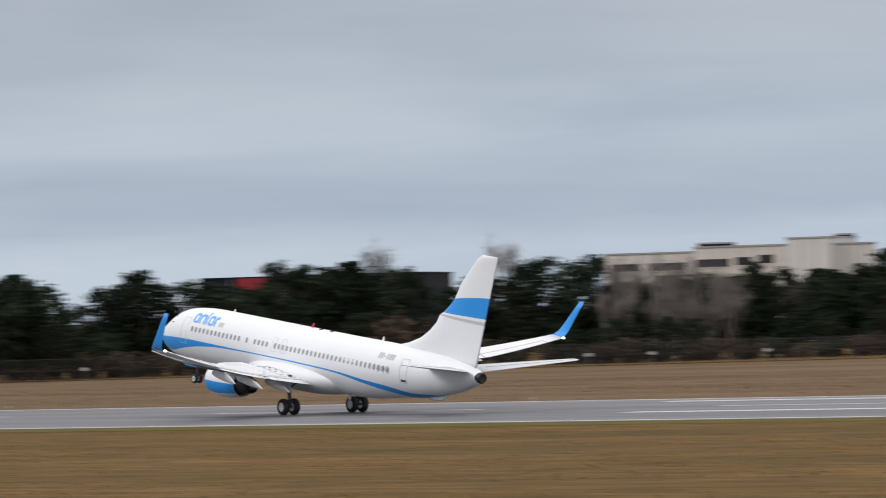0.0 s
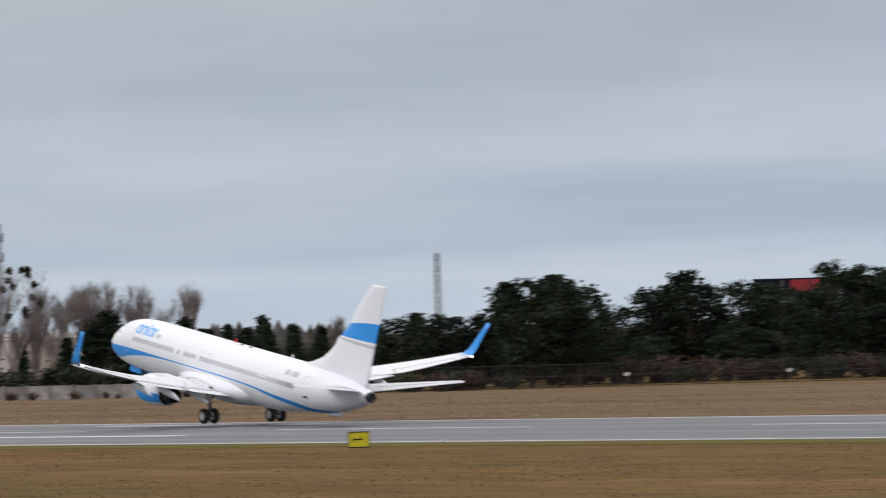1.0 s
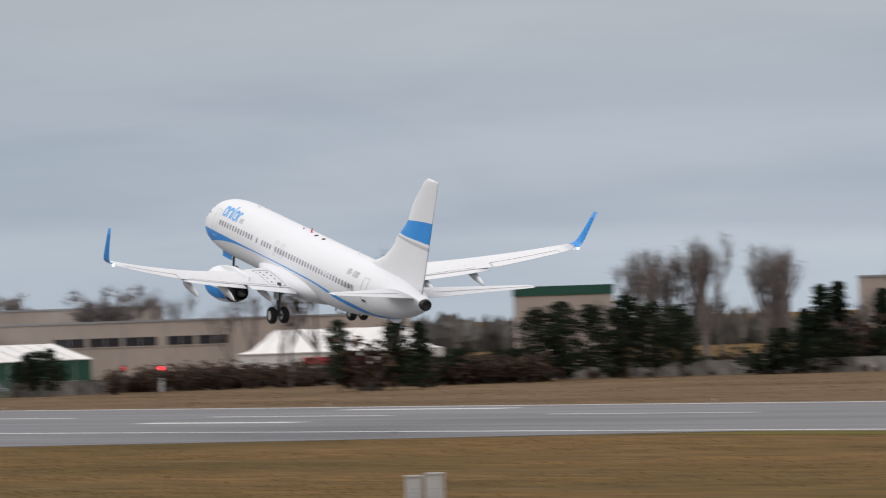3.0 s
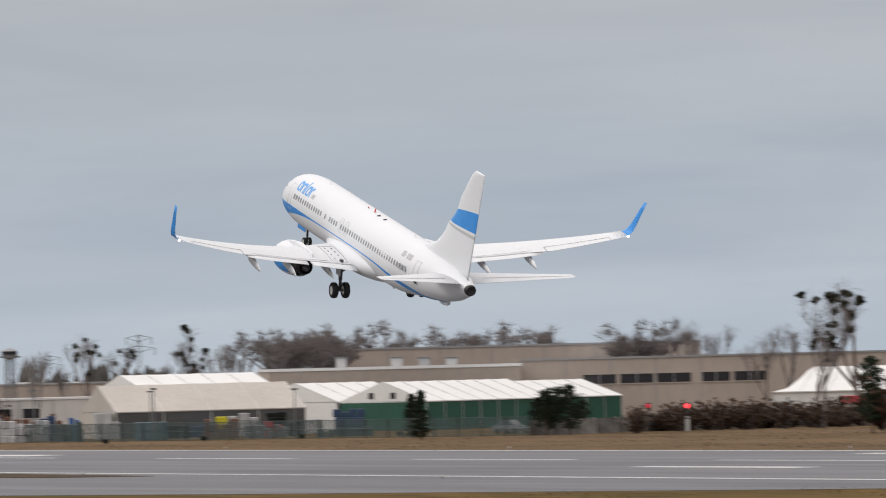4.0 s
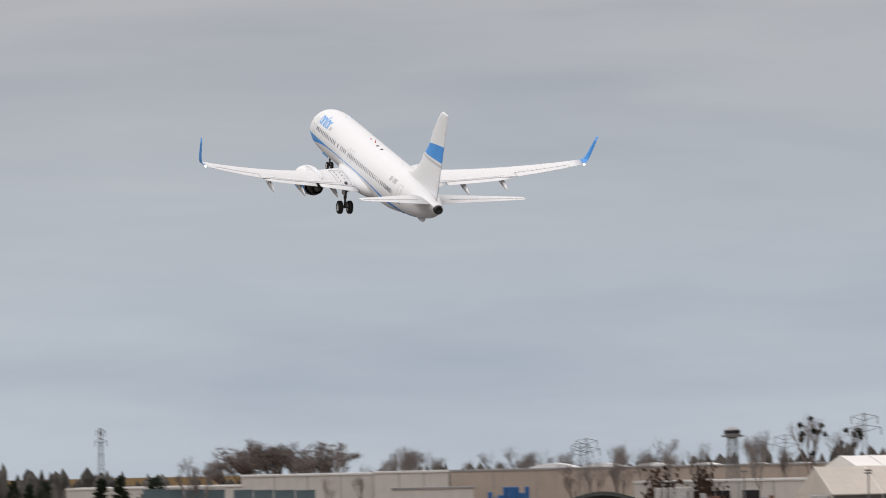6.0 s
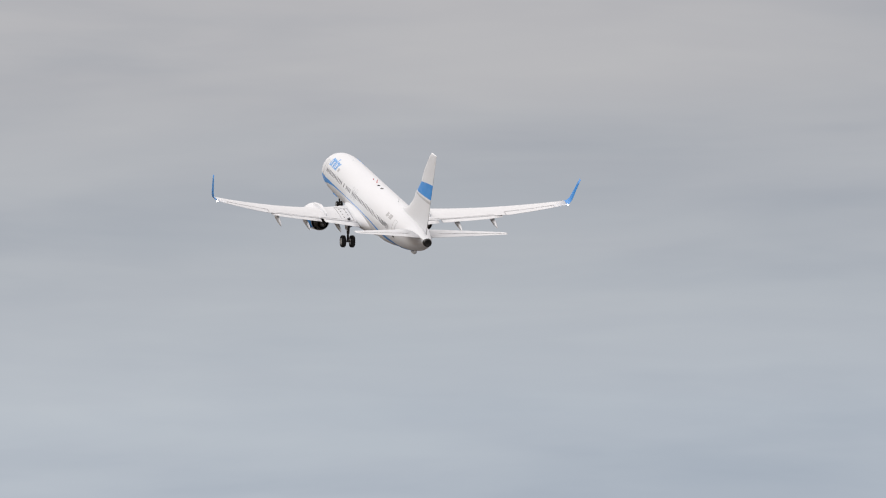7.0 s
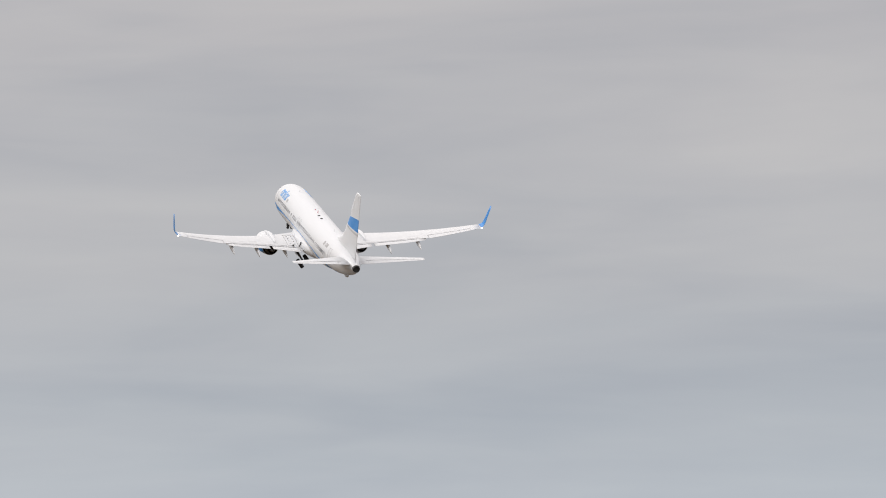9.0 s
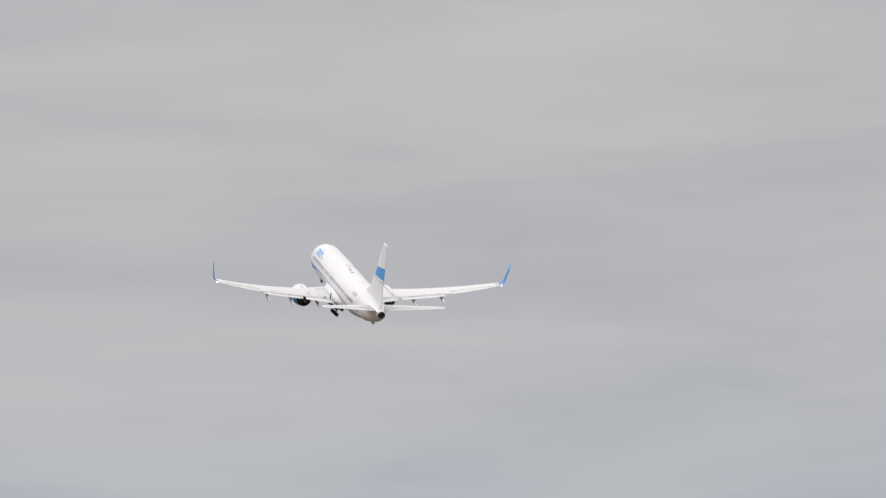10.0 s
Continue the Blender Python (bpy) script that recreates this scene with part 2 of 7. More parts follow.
MARK = material("runway_paint", (0.62, 0.62, 0.60), 0.6, vary=0.14, scale=0.6, tint=(0.40, 0.40, 0.39))
EDGE_GRASS = material("short_green_grass", (0.088, 0.080, 0.010), 0.95, vary=0.2, scale=0.08, tint=(0.100, 0.074, 0.016), stretch=(0.3, 1, 1), spec=0.1)


# ---------------------------------------------------------------- mesh tools
def mesh_of(name, bm, mats, smooth=False):
    me = bpy.data.meshes.new(name)
    bm.normal_update()
    bm.to_mesh(me)
    bm.free()
    for m in mats if isinstance(mats, (list, tuple)) else [mats]:
        me.materials.append(m)
    if smooth:
        me.shade_smooth()
    return me


def part(name, bm, mat, parent, label="", smooth=False, at=None):
    ob = new(name, mesh_of(name, bm, mat, smooth))
    ob.parent = parent
    if at is not None:
        ob.location = at
    if label:
        ob["label"] = label
    return ob


def thing(name, label, category, at=(0, 0, 0), turn=0.0, group="", kind=""):
    ob = new(name)
    ob.matrix_basis = pose(*at, 0, 0, turn)
    return tagged(ob, label, category, group, kind)


def box(bm, x0, y0, z0, x1, y1, z1, mi=0):
    v = [bm.verts.new(c) for c in ((x0, y0, z0), (x1, y0, z0), (x1, y1, z0), (x0, y1, z0), (x0, y0, z1), (x1, y0, z1), (x1, y1, z1), (x0, y1, z1))]
    for f in ((3, 2, 1, 0), (4, 5, 6, 7), (0, 1, 5, 4), (1, 2, 6, 5), (2, 3, 7, 6), (3, 0, 4, 7)):
        bm.faces.new([v[i] for i in f]).material_index = mi
    return bm


def boxes(*rows):
    bm = bmesh.new()
    for r in rows:
        box(bm, *r)
    return bm


def tube(bm, a, b, r0, r1, n=8, mi=0, caps=True):
    a, b = Vector(a), Vector(b)
    q = (b - a).to_track_quat("Z", "Y")
    ra = [bm.verts.new(a + q @ Vector((r0 * math.cos(i * math.tau / n), r0 * math.sin(i * math.tau / n), 0))) for i in range(n)]
    rb = [bm.verts.new(b + q @ Vector((r1 * math.cos(i * math.tau / n), r1 * math.sin(i * math.tau / n), 0))) for i in range(n)]
    for i in range(n):
        bm.faces.new((ra[i], ra[(i + 1) % n], rb[(i + 1) % n], rb[i])).material_index = mi
    if caps:
        bm.faces.new(ra[::-1]).material_index = mi
        bm.faces.new(rb).material_index = mi
    return bm


def lathe(bm, profile, axis="x", n=28, centre=(0, 0, 0), mi=0, pick=None):
    rings = []
    c = Vector(centre)
    for p, r in profile:
        ring = []
        for i in range(n):
            u, w = r * math.cos(i * math.tau / n), r * math.sin(i * math.tau / n)
            ring.append(bm.verts.new(c + Vector({"x": (p, u, w), "y": (u, p, w), "z": (u, w, p)}[axis])))
        rings.append(ring)
    for k, (ra, rb) in enumerate(zip(rings, rings[1:])):
        for i in range(n):
            f = bm.faces.new((ra[i], rb[i], rb[(i + 1) % n], ra[(i + 1) % n]))
            f.material_index = pick(k, (i + 0.5) / n * 360) if pick else mi
    return bm


def skin(bm, rows, closed=True, pick=None, cap=True):
    """Faces between rows of points, each row a closed or open line."""
    vs = [[bm.verts.new(p) for p in row] for row in rows]
    n = len(rows[0])
    for k, (a, b) in enumerate(zip(vs, vs[1:])):
        for i in range(n if closed else n - 1):
            f = bm.faces.new((a[i], a[(i + 1) % n], b[(i + 1) % n], b[i]))
            if pick:
                f.material_index = pick(k, i)
    if cap and closed:
        bm.faces.new(vs[0][::-1])
        bm.faces.new(vs[-1])
    bmesh.ops.recalc_face_normals(bm, faces=bm.faces)
    return bm


def smooth_line(pts, x):
    """Catmull-Rom through (x, value...) rows."""
    xs = [p[0] for p in pts]
    i = max(0, min(len(xs) - 2, int(np.searchsorted(xs, x) - 1)))
    out = []
    h = xs[i + 1] - xs[i]
    s = min(1, max(0, (x - xs[i]) / h))
    for k in range(1, len(pts[0])):
        p0, p1 = pts[i][k], pts[i + 1][k]
        m0 = (p1 - pts[i - 1][k]) / (xs[i + 1] - xs[i - 1]) * h if i > 0 else p1 - p0
        m1 = (pts[i + 2][k] - p0) / (xs[i + 2] - xs[i]) * h if i + 2 < len(xs) else p1 - p0
        out.append((2 * s**3 - 3 * s**2 + 1) * p0 + (s**3 - 2 * s**2 + s) * m0 + (-2 * s**3 + 3 * s**2) * p1 + (s**3 - s**2) * m1)
    return out if len(out) > 1 else out[0]


# ---------------------------------------------------------------- ground, runway, markings
def slab(name, corners, z0, z1, mat, label, category, kind="structure"):
    bm = bmesh.new()
    lo = [bm.verts.new((x, y, z0)) for x, y in corners]
    hi = [bm.verts.new((x, y, z1)) for x, y in corners]
    bm.faces.new(hi)
    bm.faces.new(lo[::-1])
    n = len(corners)
    for i in range(n):
        bm.faces.new((lo[i], lo[(i + 1) % n], hi[(i + 1) % n], hi[i]))
    bmesh.ops.recalc_face_normals(bm, faces=bm.faces)
    return tagged(new(name, mesh_of(name, bm, mat)), label, category, kind=kind)


YN, YF = 167.6, 228.3
bm = bmesh.new()
N = 24
grid = [[bm.verts.new((-400 + 4800 * (i / N - 0.5) * 2, 250 + 4800 * (j / N - 0.5) * 2, 0.0)) for i in range(N + 1)] for j in range(N + 1)]
for j in range(N):
    for i in range(N):
        bm.faces.new((grid[j][i], grid[j][i + 1], grid[j + 1][i + 1], grid[j + 1][i]))
tagged(new("ground", mesh_of("ground", bm, GRASS)), "dry brown winter grass airfield ground", "ground", kind="structure")
slab("runway", [(-1500, YN), (900, YN), (900, YF), (-1500, YF)], -0.3, 0.03, ASPHALT, "damp grey asphalt runway with worn white markings", "runway")
FAR_GRASS = material("pale_dry_grass", (0.146, 0.096, 0.053), 0.95, vary=0.25, scale=0.06, tint=(0.100, 0.064, 0.032), stretch=(0.3, 1.0, 1), bump=0.5, bump_scale=2.0, spec=0.1)
slab("far_field", [(300, YF + 0.05), (300, 640), (-150, 471), (-345, 367), (-420, 347), (-500, 319), (-490, 279.5), (-548, 258.5), (-595, 255.5), (-645, YF + 0.05)], -0.2, 0.014, FAR_GRASS, "pale brown dry grass beyond the runway", "grass")
slab("taxiway", [(-222, YN - 0.02), (-1500, YN - 0.02), (-1500, 118), (-330, 122), (-286, 138), (-248, 154)], -0.3, 0.026, ASPHALT, "grey asphalt taxiway joining the runway", "taxiway")
slab("grass_island", [(-345, 164.5), (-352, 160), (-372, 157), (-640, 155), (-640, 165.4), (-372, 166.2)], 0.0, 0.06, SOIL, "narrow brown grass island between runway and taxiway", "grass")
slab("verge", [(900, 158.5), (900, YN - 0.05), (-220, YN - 0.05), (-226, 163), (-180, 160.5), (40, 159)], -0.2, 0.02, EDGE_GRASS, "greener short grass verge along the runway edge", "grass")


def marking(x0, x1, y, w, label="worn white painted runway line"):
    bm = boxes((min(x0, x1), y - w / 2, 0.031, max(x0, x1), y + w / 2, 0.036))
    tagged(new("runway_marking", mesh_of("runway_marking", bm, MARK)), label, "runway marking", group="runway markings", kind="structure")


marking(-1500, 900, YN + 1.6, 1.0, "long white runway edge line")
marking(-1500, 900, YF - 1.2, 1.0, "long white runway edge line")
for k in range(-24, 12):
    marking(-246 + 44 * k, -222 + 44 * k, 203.6, 0.9, "white dashed runway centre line")
for x0 in (-111, -218, -321, -8, 95):
    marking(x0, x0 + 21, 189.2, 2.2, "broad white touchdown bar")
    marking(x0 - 19, x0 + 4, 219.8, 2.2, "broad white touchdown bar")

marking(-497, -458, 210.5, 4.0, "long broad white aiming bar")

# ---------------------------------------------------------------- the airliner
# local space: x ahead, y to its left, z up; 20 m behind the nose is the origin
aircraft = thing("airliner", "white twin-engine airliner with blue stripes taking off from the runway", "airplane")
FUS = [(0.0, 0.04, -0.62, -0.70), (0.12, 0.33, -0.36, -1.02), (0.4, 0.60, -0.08, -1.30), (0.9, 0.90, 0.26, -1.58), (1.6, 1.20, 0.66, -1.80), (2.3, 1.42, 1.06, -1.95), (3.2, 1.62, 1.42, -2.07), (4.4, 1.78, 1.66, -2.15), (6.2, 1.87, 1.80, -2.19), (9.0, 1.88, 1.83, -2.20),
       (16.0, 1.88, 1.85, -2.20), (24.0, 1.88, 1.88, -2.18), (26.0, 1.87, 1.90, -2.10), (28.0, 1.82, 1.91, -1.86), (30.0, 1.70, 1.90, -1.55), (32.0, 1.50, 1.87, -1.32), (34.0, 1.22, 1.80, -0.95), (36.0, 0.88, 1.60, -0.46), (37.4, 0.56, 1.34, 0.08), (38.15, 0.34, 1.10, 0.36)]
STRIPE_TOP = [(0.0, -0.66), (1.0, -0.64), (2.5, -0.52), (4.5, -0.40), (6.5, -0.36), (9.0, -0.37), (13.9, -0.37), (19.8, -0.37), (24.2, -0.45), (27.0, -0.64), (29.5, -0.80), (31.5, -1.02), (33.5, -0.95), (34.6, -0.80), (38.2, 0.6)]
STRIPE_LOW = [(0.0, -0.67), (1.0, -1.28), (2.5, -1.50), (4.2, -1.20), (5.4, -0.97), (6.9, -0.75), (8.9, -0.57), (11.0, -0.49), (13.9, -0.45), (19.8, -0.47), (24.2, -0.59), (27.0, -0.90), (29.5, -1.20), (31.5, -1.40), (33.5, -1.06), (34.6, -0.81), (38.2, 0.6)]


def fus(a):
    return smooth_line(FUS, a)


def side_y(a, z):
    w, top, bot = fus(a)
    zc, hh = (top + bot) / 2, (top - bot) / 2
    s = max(-1, min(1, (z - zc) / hh))
    return w * math.sqrt(max(0.0, 1 - s * s))


def fuselage():
    rows = []
    stations = [0.0, 0.05, 0.12, 0.25, 0.4, 0.6, 0.8, 1.0, 1.3, 1.6, 2.0, 2.4, 2.8, 3.3, 3.8] + [4.4 + 0.5 * i for i in range(68)]
    stations = [a for a in stations if a < 38.1] + [38.15]
    for a in stations:
        w, top, bot = fus(a)
        zc, hh = (top + bot) / 2, max(0.02, (top - bot) / 2)
        up = smooth_line(STRIPE_TOP, a)
        lo = min(up - 0.002, smooth_line(STRIPE_LOW, a))
        tu = math.asin(max(-0.995, min(0.98, (up - zc) / hh)))
        tl = math.asin(max(-0.998, min(0.97, (lo - zc) / hh)))
        tl = min(tl, tu - 0.0005)
        th = [math.pi / 2 + (tu - math.pi / 2) * i / 14 for i in range(14)] + [tu + (tl - tu) * i / 4 for i in range(4)] + [tl + (-math.pi / 2 - tl) * i / 8 for i in range(9)]
        half = [(20 - a, w * math.cos(t), zc + hh * math.sin(t)) for t in th]
        rows.append(half + [(x, -y, z) for x, y, z in half[-2:0:-1]])
    n = len(rows[0])

    def pick(k, i):
        j = i if i < 26 else n - 1 - i
        a = stations[k]
        return 1 if 14 <= j < 18 and 0.3 < a < 34.4 else 0

    return skin(bmesh.new(), rows, pick=pick)


part("fuselage", fuselage(), [WHITE, BLUE], aircraft, "white fuselage with a sweeping blue stripe", True)


def on_side(a, z, out=0.012, side=1):
    """A frame on the fuselage skin: place, unit tangent upwards, outward normal."""
    y = side_y(a, z)
    w, top, bot = fus(a)
    zc, hh = (top + bot) / 2, (top - bot) / 2
    nrm = Vector((0, y / w**2, (z - zc) / hh**2)).normalized()
    nrm.y *= side
    return Vector((20 - a, side * y, z)) + nrm * out, nrm


def skin_patch(bm, corners, out=0.014, side=1, mi=0, sub=1):
    """A thin raised plate on the fuselage side from (aft, height) corners."""
    if len(corners) == 4 and sub > 1:
        (a, b, c, d) = [Vector(q) for q in corners]
        for i in range(sub):
            f0, f1 = i / sub, (i + 1) / sub
            skin_patch(bm, [tuple(a.lerp(d, f0)), tuple(b.lerp(c, f0)), tuple(b.lerp(c, f1)), tuple(a.lerp(d, f1))], out, side, mi)
        return
    lo = [bm.verts.new(on_side(a, z, 0.0, side)[0]) for a, z in corners]
    hi = [bm.verts.new(on_side(a, z, out, side)[0]) for a, z in corners]
    n = len(corners)
    bm.faces.new(hi).material_index = mi
    for i in range(n):
        bm.faces.new((lo[i], lo[(i + 1) % n], hi[(i + 1) % n], hi[i])).material_index = mi


def patch_part(name, corners, mat, label="", out=0.014, side=1, sub=1):
    bm = bmesh.new()
    skin_patch(bm, corners, out, side, 0, sub)
    bmesh.ops.recalc_face_normals(bm, faces=bm.faces)
    return part(name, bm, mat, aircraft, label)


# cabin windows, one mesh shared by all of a side
def window_mesh(side):
    bm = bmesh.new()
    ring, inner = [], []
    for i in range(10):
        t = i * math.tau / 10
        a, z = 0.125 * math.copysign(abs(math.cos(t)) ** 0.6, math.cos(t)), 0.185 * math.copysign(abs(math.sin(t)) ** 0.6, math.sin(t))
        p, nr = on_side(15 - a, 0.40 + z, 0.0, side)
        q, nr = on_side(15 - a, 0.40 + z, 0.013, side)
        ring.append(bm.verts.new(p - Vector((5, 0, 0))))
        inner.append(bm.verts.new(q - Vector((5, 0, 0))))
    for i in range(10):
        bm.faces.new((ring[i], ring[(i + 1) % 10], inner[(i + 1) % 10], inner[i]))
    bm.faces.new(inner)
    bmesh.ops.recalc_face_normals(bm, faces=bm.faces)
    return mesh_of("cabin_window", bm, WINDOW)


for side in (1, -1):
    me = window_mesh(side)
    for k in range(49):
        if k in (13, 15, 20):
            continue
        ob = new("cabin_window", me)
        ob.parent, ob.location = aircraft, (20 - (6.0 + k * 0.495), 0, 0)
    # doors: thin outlined panels
    for name, a0, a1, z0, z1 in (("front_door", 4.55, 5.35, -0.72, 1.10), ("rear_door", 31.0, 31.72, -0.35, 1.25), ("overwing_exit", 16.05, 16.55, 0.0, 0.95), ("overwing_exit", 17.15, 17.65, 0.0, 0.95)):
        bm = bmesh.new()
        g = 0.022
        for c in ([(a0, z0), (a0, z1), (a0 + g, z1), (a0 + g, z0)], [(a1 - g, z0), (a1 - g, z1), (a1, z1), (a1, z0)]):
            q = [c[0], c[3], c[2], c[1]]
            skin_patch(bm, q, 0.012, side, 0, 6)
        for z in (z0, z1 - g):
            skin_patch(bm, [(a0, z), (a1, z), (a1, z + g), (a0, z + g)], 0.012, side)
        bmesh.ops.recalc_face_normals(bm, faces=bm.faces)
        part(name, bm, LINE_GREY if name == "rear_door" else GREY_PAINT, aircraft, "flush door with a thin dark outline")
    patch_part("door_label", [(31.15, -0.28), (31.6, -0.28), (31.6, -0.14), (31.15, -0.14)], SOOT, "small dark marking bar on the door", 0.016, side)
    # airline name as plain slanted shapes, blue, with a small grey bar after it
    x = 5.75
    for w, hgt, foot in ((0.66, 0.62, True), (0.68, 0.62, False), (0.26, 0.84, False), (0.66, 0.62, True), (0.46, 0.62, False)):
        z0, t, lean = 0.84, 0.17, 0.22 * side

        def shape(u0, v0, u1, v1, bm, sub=1):
            skin_patch(bm, [(x + u0 - lean * v0, z0 + v0), (x + u1 - lean * v0, z0 + v0), (x + u1 - lean * v1, z0 + v1), (x + u0 - lean * v1, z0 + v1)], 0.014, side, 0, sub)

        bm = bmesh.new()
        shape(0.0, 0.08 if foot else 0.0, t, hgt - 0.06, bm, 4)
        if w > 0.4:
            shape(0.08, hgt - 0.15, w - 0.10, hgt, bm)
        if w > 0.6:
            shape(w - t, 0.08 if foot else 0.0, w, hgt - 0.07, bm, 3)
        if foot:
            shape(0.08, 0.0, w - 0.10, 0.13, bm)
        bmesh.ops.recalc_face_normals(bm, faces=bm.faces)
        part("name_stroke", bm, LETTER_BLUE, aircraft, "slanted blue lettering shape")
        x += w + 0.09
    patch_part("name_stroke", [(x, 0.88), (x + 0.62, 0.88), (x + 0.58, 1.18), (x - 0.04, 1.18)], GREY_PAINT, "pale grey lettering bar", 0.014, side, 2)
    for k, w in enumerate((0.24, 0.22, 0.14, 0.22, 0.24, 0.24)):
        a = 28.35 + k * 0.30
        patch_part("registration_bar", [(a, 1.02), (a + w, 1.02), (a + w - 0.02, 1.36), (a - 0.02, 1.36)] if k != 2 else [(a, 1.15), (a + w, 1.15), (a + w, 1.22), (a, 1.22)], LINE_GREY, "dark registration bar", 0.014, side, 1)
    # cockpit side glass
    patch_part("cockpit_window", [(1.75, 0.42), (2.45, 0.45), (2.55, 0.98), (2.1, 0.88)], DARK, "dark cockpit side window", 0.012, side)
    patch_part("cockpit_window", [(2.5, 0.46), (3.05, 0.50), (3.0, 0.98), (2.6, 0.99)], DARK, "dark cockpit side window", 0.012, side)
    patch_part("cockpit_window", [(1.25, 0.38), (1.7, 0.42), (2.05, 0.86), (1.72, 0.76)], DARK, "dark cockpit windscreen", 0.012, side)
    patch_part("grey_stripe", [(0.9, -0.52), (4.5, -0.30), (4.5, -0.22), (0.9, -0.44)], GREY_PAINT, "thin grey line above the blue stripe", 0.01, side, 1)

# wing-body fairing under the belly
rows = []
for k in range(15):
    f = k / 14
    a = 12.2 + 11.6 * f
    b = math.sin(math.pi * f) ** 0.55 if 0 < f < 1 else 0.0
    rows.append([(20 - a, (1.15 + 1.12 * b) * math.cos(t), -1.25 + (0.60 + 0.66 * b) * math.sin(t) - 0.1 * b) for t in [i * math.tau / 28 for i in range(28)]])
part("belly_fairing", skin(bmesh.new(), rows), WHITE, aircraft, "smooth white wing-to-body fairing", True)


def foil(le, chord, thick, twist=0.0, up=(0, 0, 1), n=9):
    """Closed section of an aerofoil whose nose is at le; it runs aft along -x."""
    le, up = Vector(le), Vector(up).normalized()
    pts = []
    xs = [0.5 * (1 - math.cos(math.pi * i / n)) for i in range(n + 1)]

    def t(x):
        return 5 * thick * (0.2969 * math.sqrt(x) - 0.126 * x - 0.3516 * x * x + 0.2843 * x**3 - 0.1036 * x**4)

    for x in xs[::-1]:
        pts.append(le + Vector((-x * chord, 0, 0)) + up * (chord * (t(x) + 0.02 * math.sin(math.pi * x)) - twist * x * chord))
    for x in xs[1:-1]:
        pts.append(le + Vector((-x * chord, 0, 0)) + up * (chord * (-0.75 * t(x) + 0.02 * math.sin(math.pi * x)) - twist * x * chord))
    return [tuple(p) for p in pts]


def wing_line(y):
    """Nose of the section (aft of the aircraft's nose), chord and height at y metres from the centre line."""
    le = smooth_line([(0.0, 12.4), (1.9, 13.7), (5.0, 16.0), (10.0, 19.2), (16.6, 23.45)], y)
    te = smooth_line([(0.0, 21.3), (1.9, 21.3), (5.6, 21.4), (10.0, 23.05), (16.6, 25.1)], y)
    d = max(0.0, y - 1.9)
    return le, te - le, -1.60 + 0.104 * d + 0.0071 * d * d


def wing_top(y, a):
    """Height of the wing's upper skin."""
    le, ch, z = wing_line(y)
    ch *= 0.86 if y < 11 else 1.0
    x = min(0.98, max(0.01, (a - le) / ch))
    t = 5 * (0.135 - 0.002 * y) * (0.2969 * math.sqrt(x) - 0.126 * x - 0.3516 * x * x + 0.2843 * x**3 - 0.1036 * x**4)
    return z + 0.02 + ch * (t + 0.02 * math.sin(math.pi * x) + 0.012 * x)


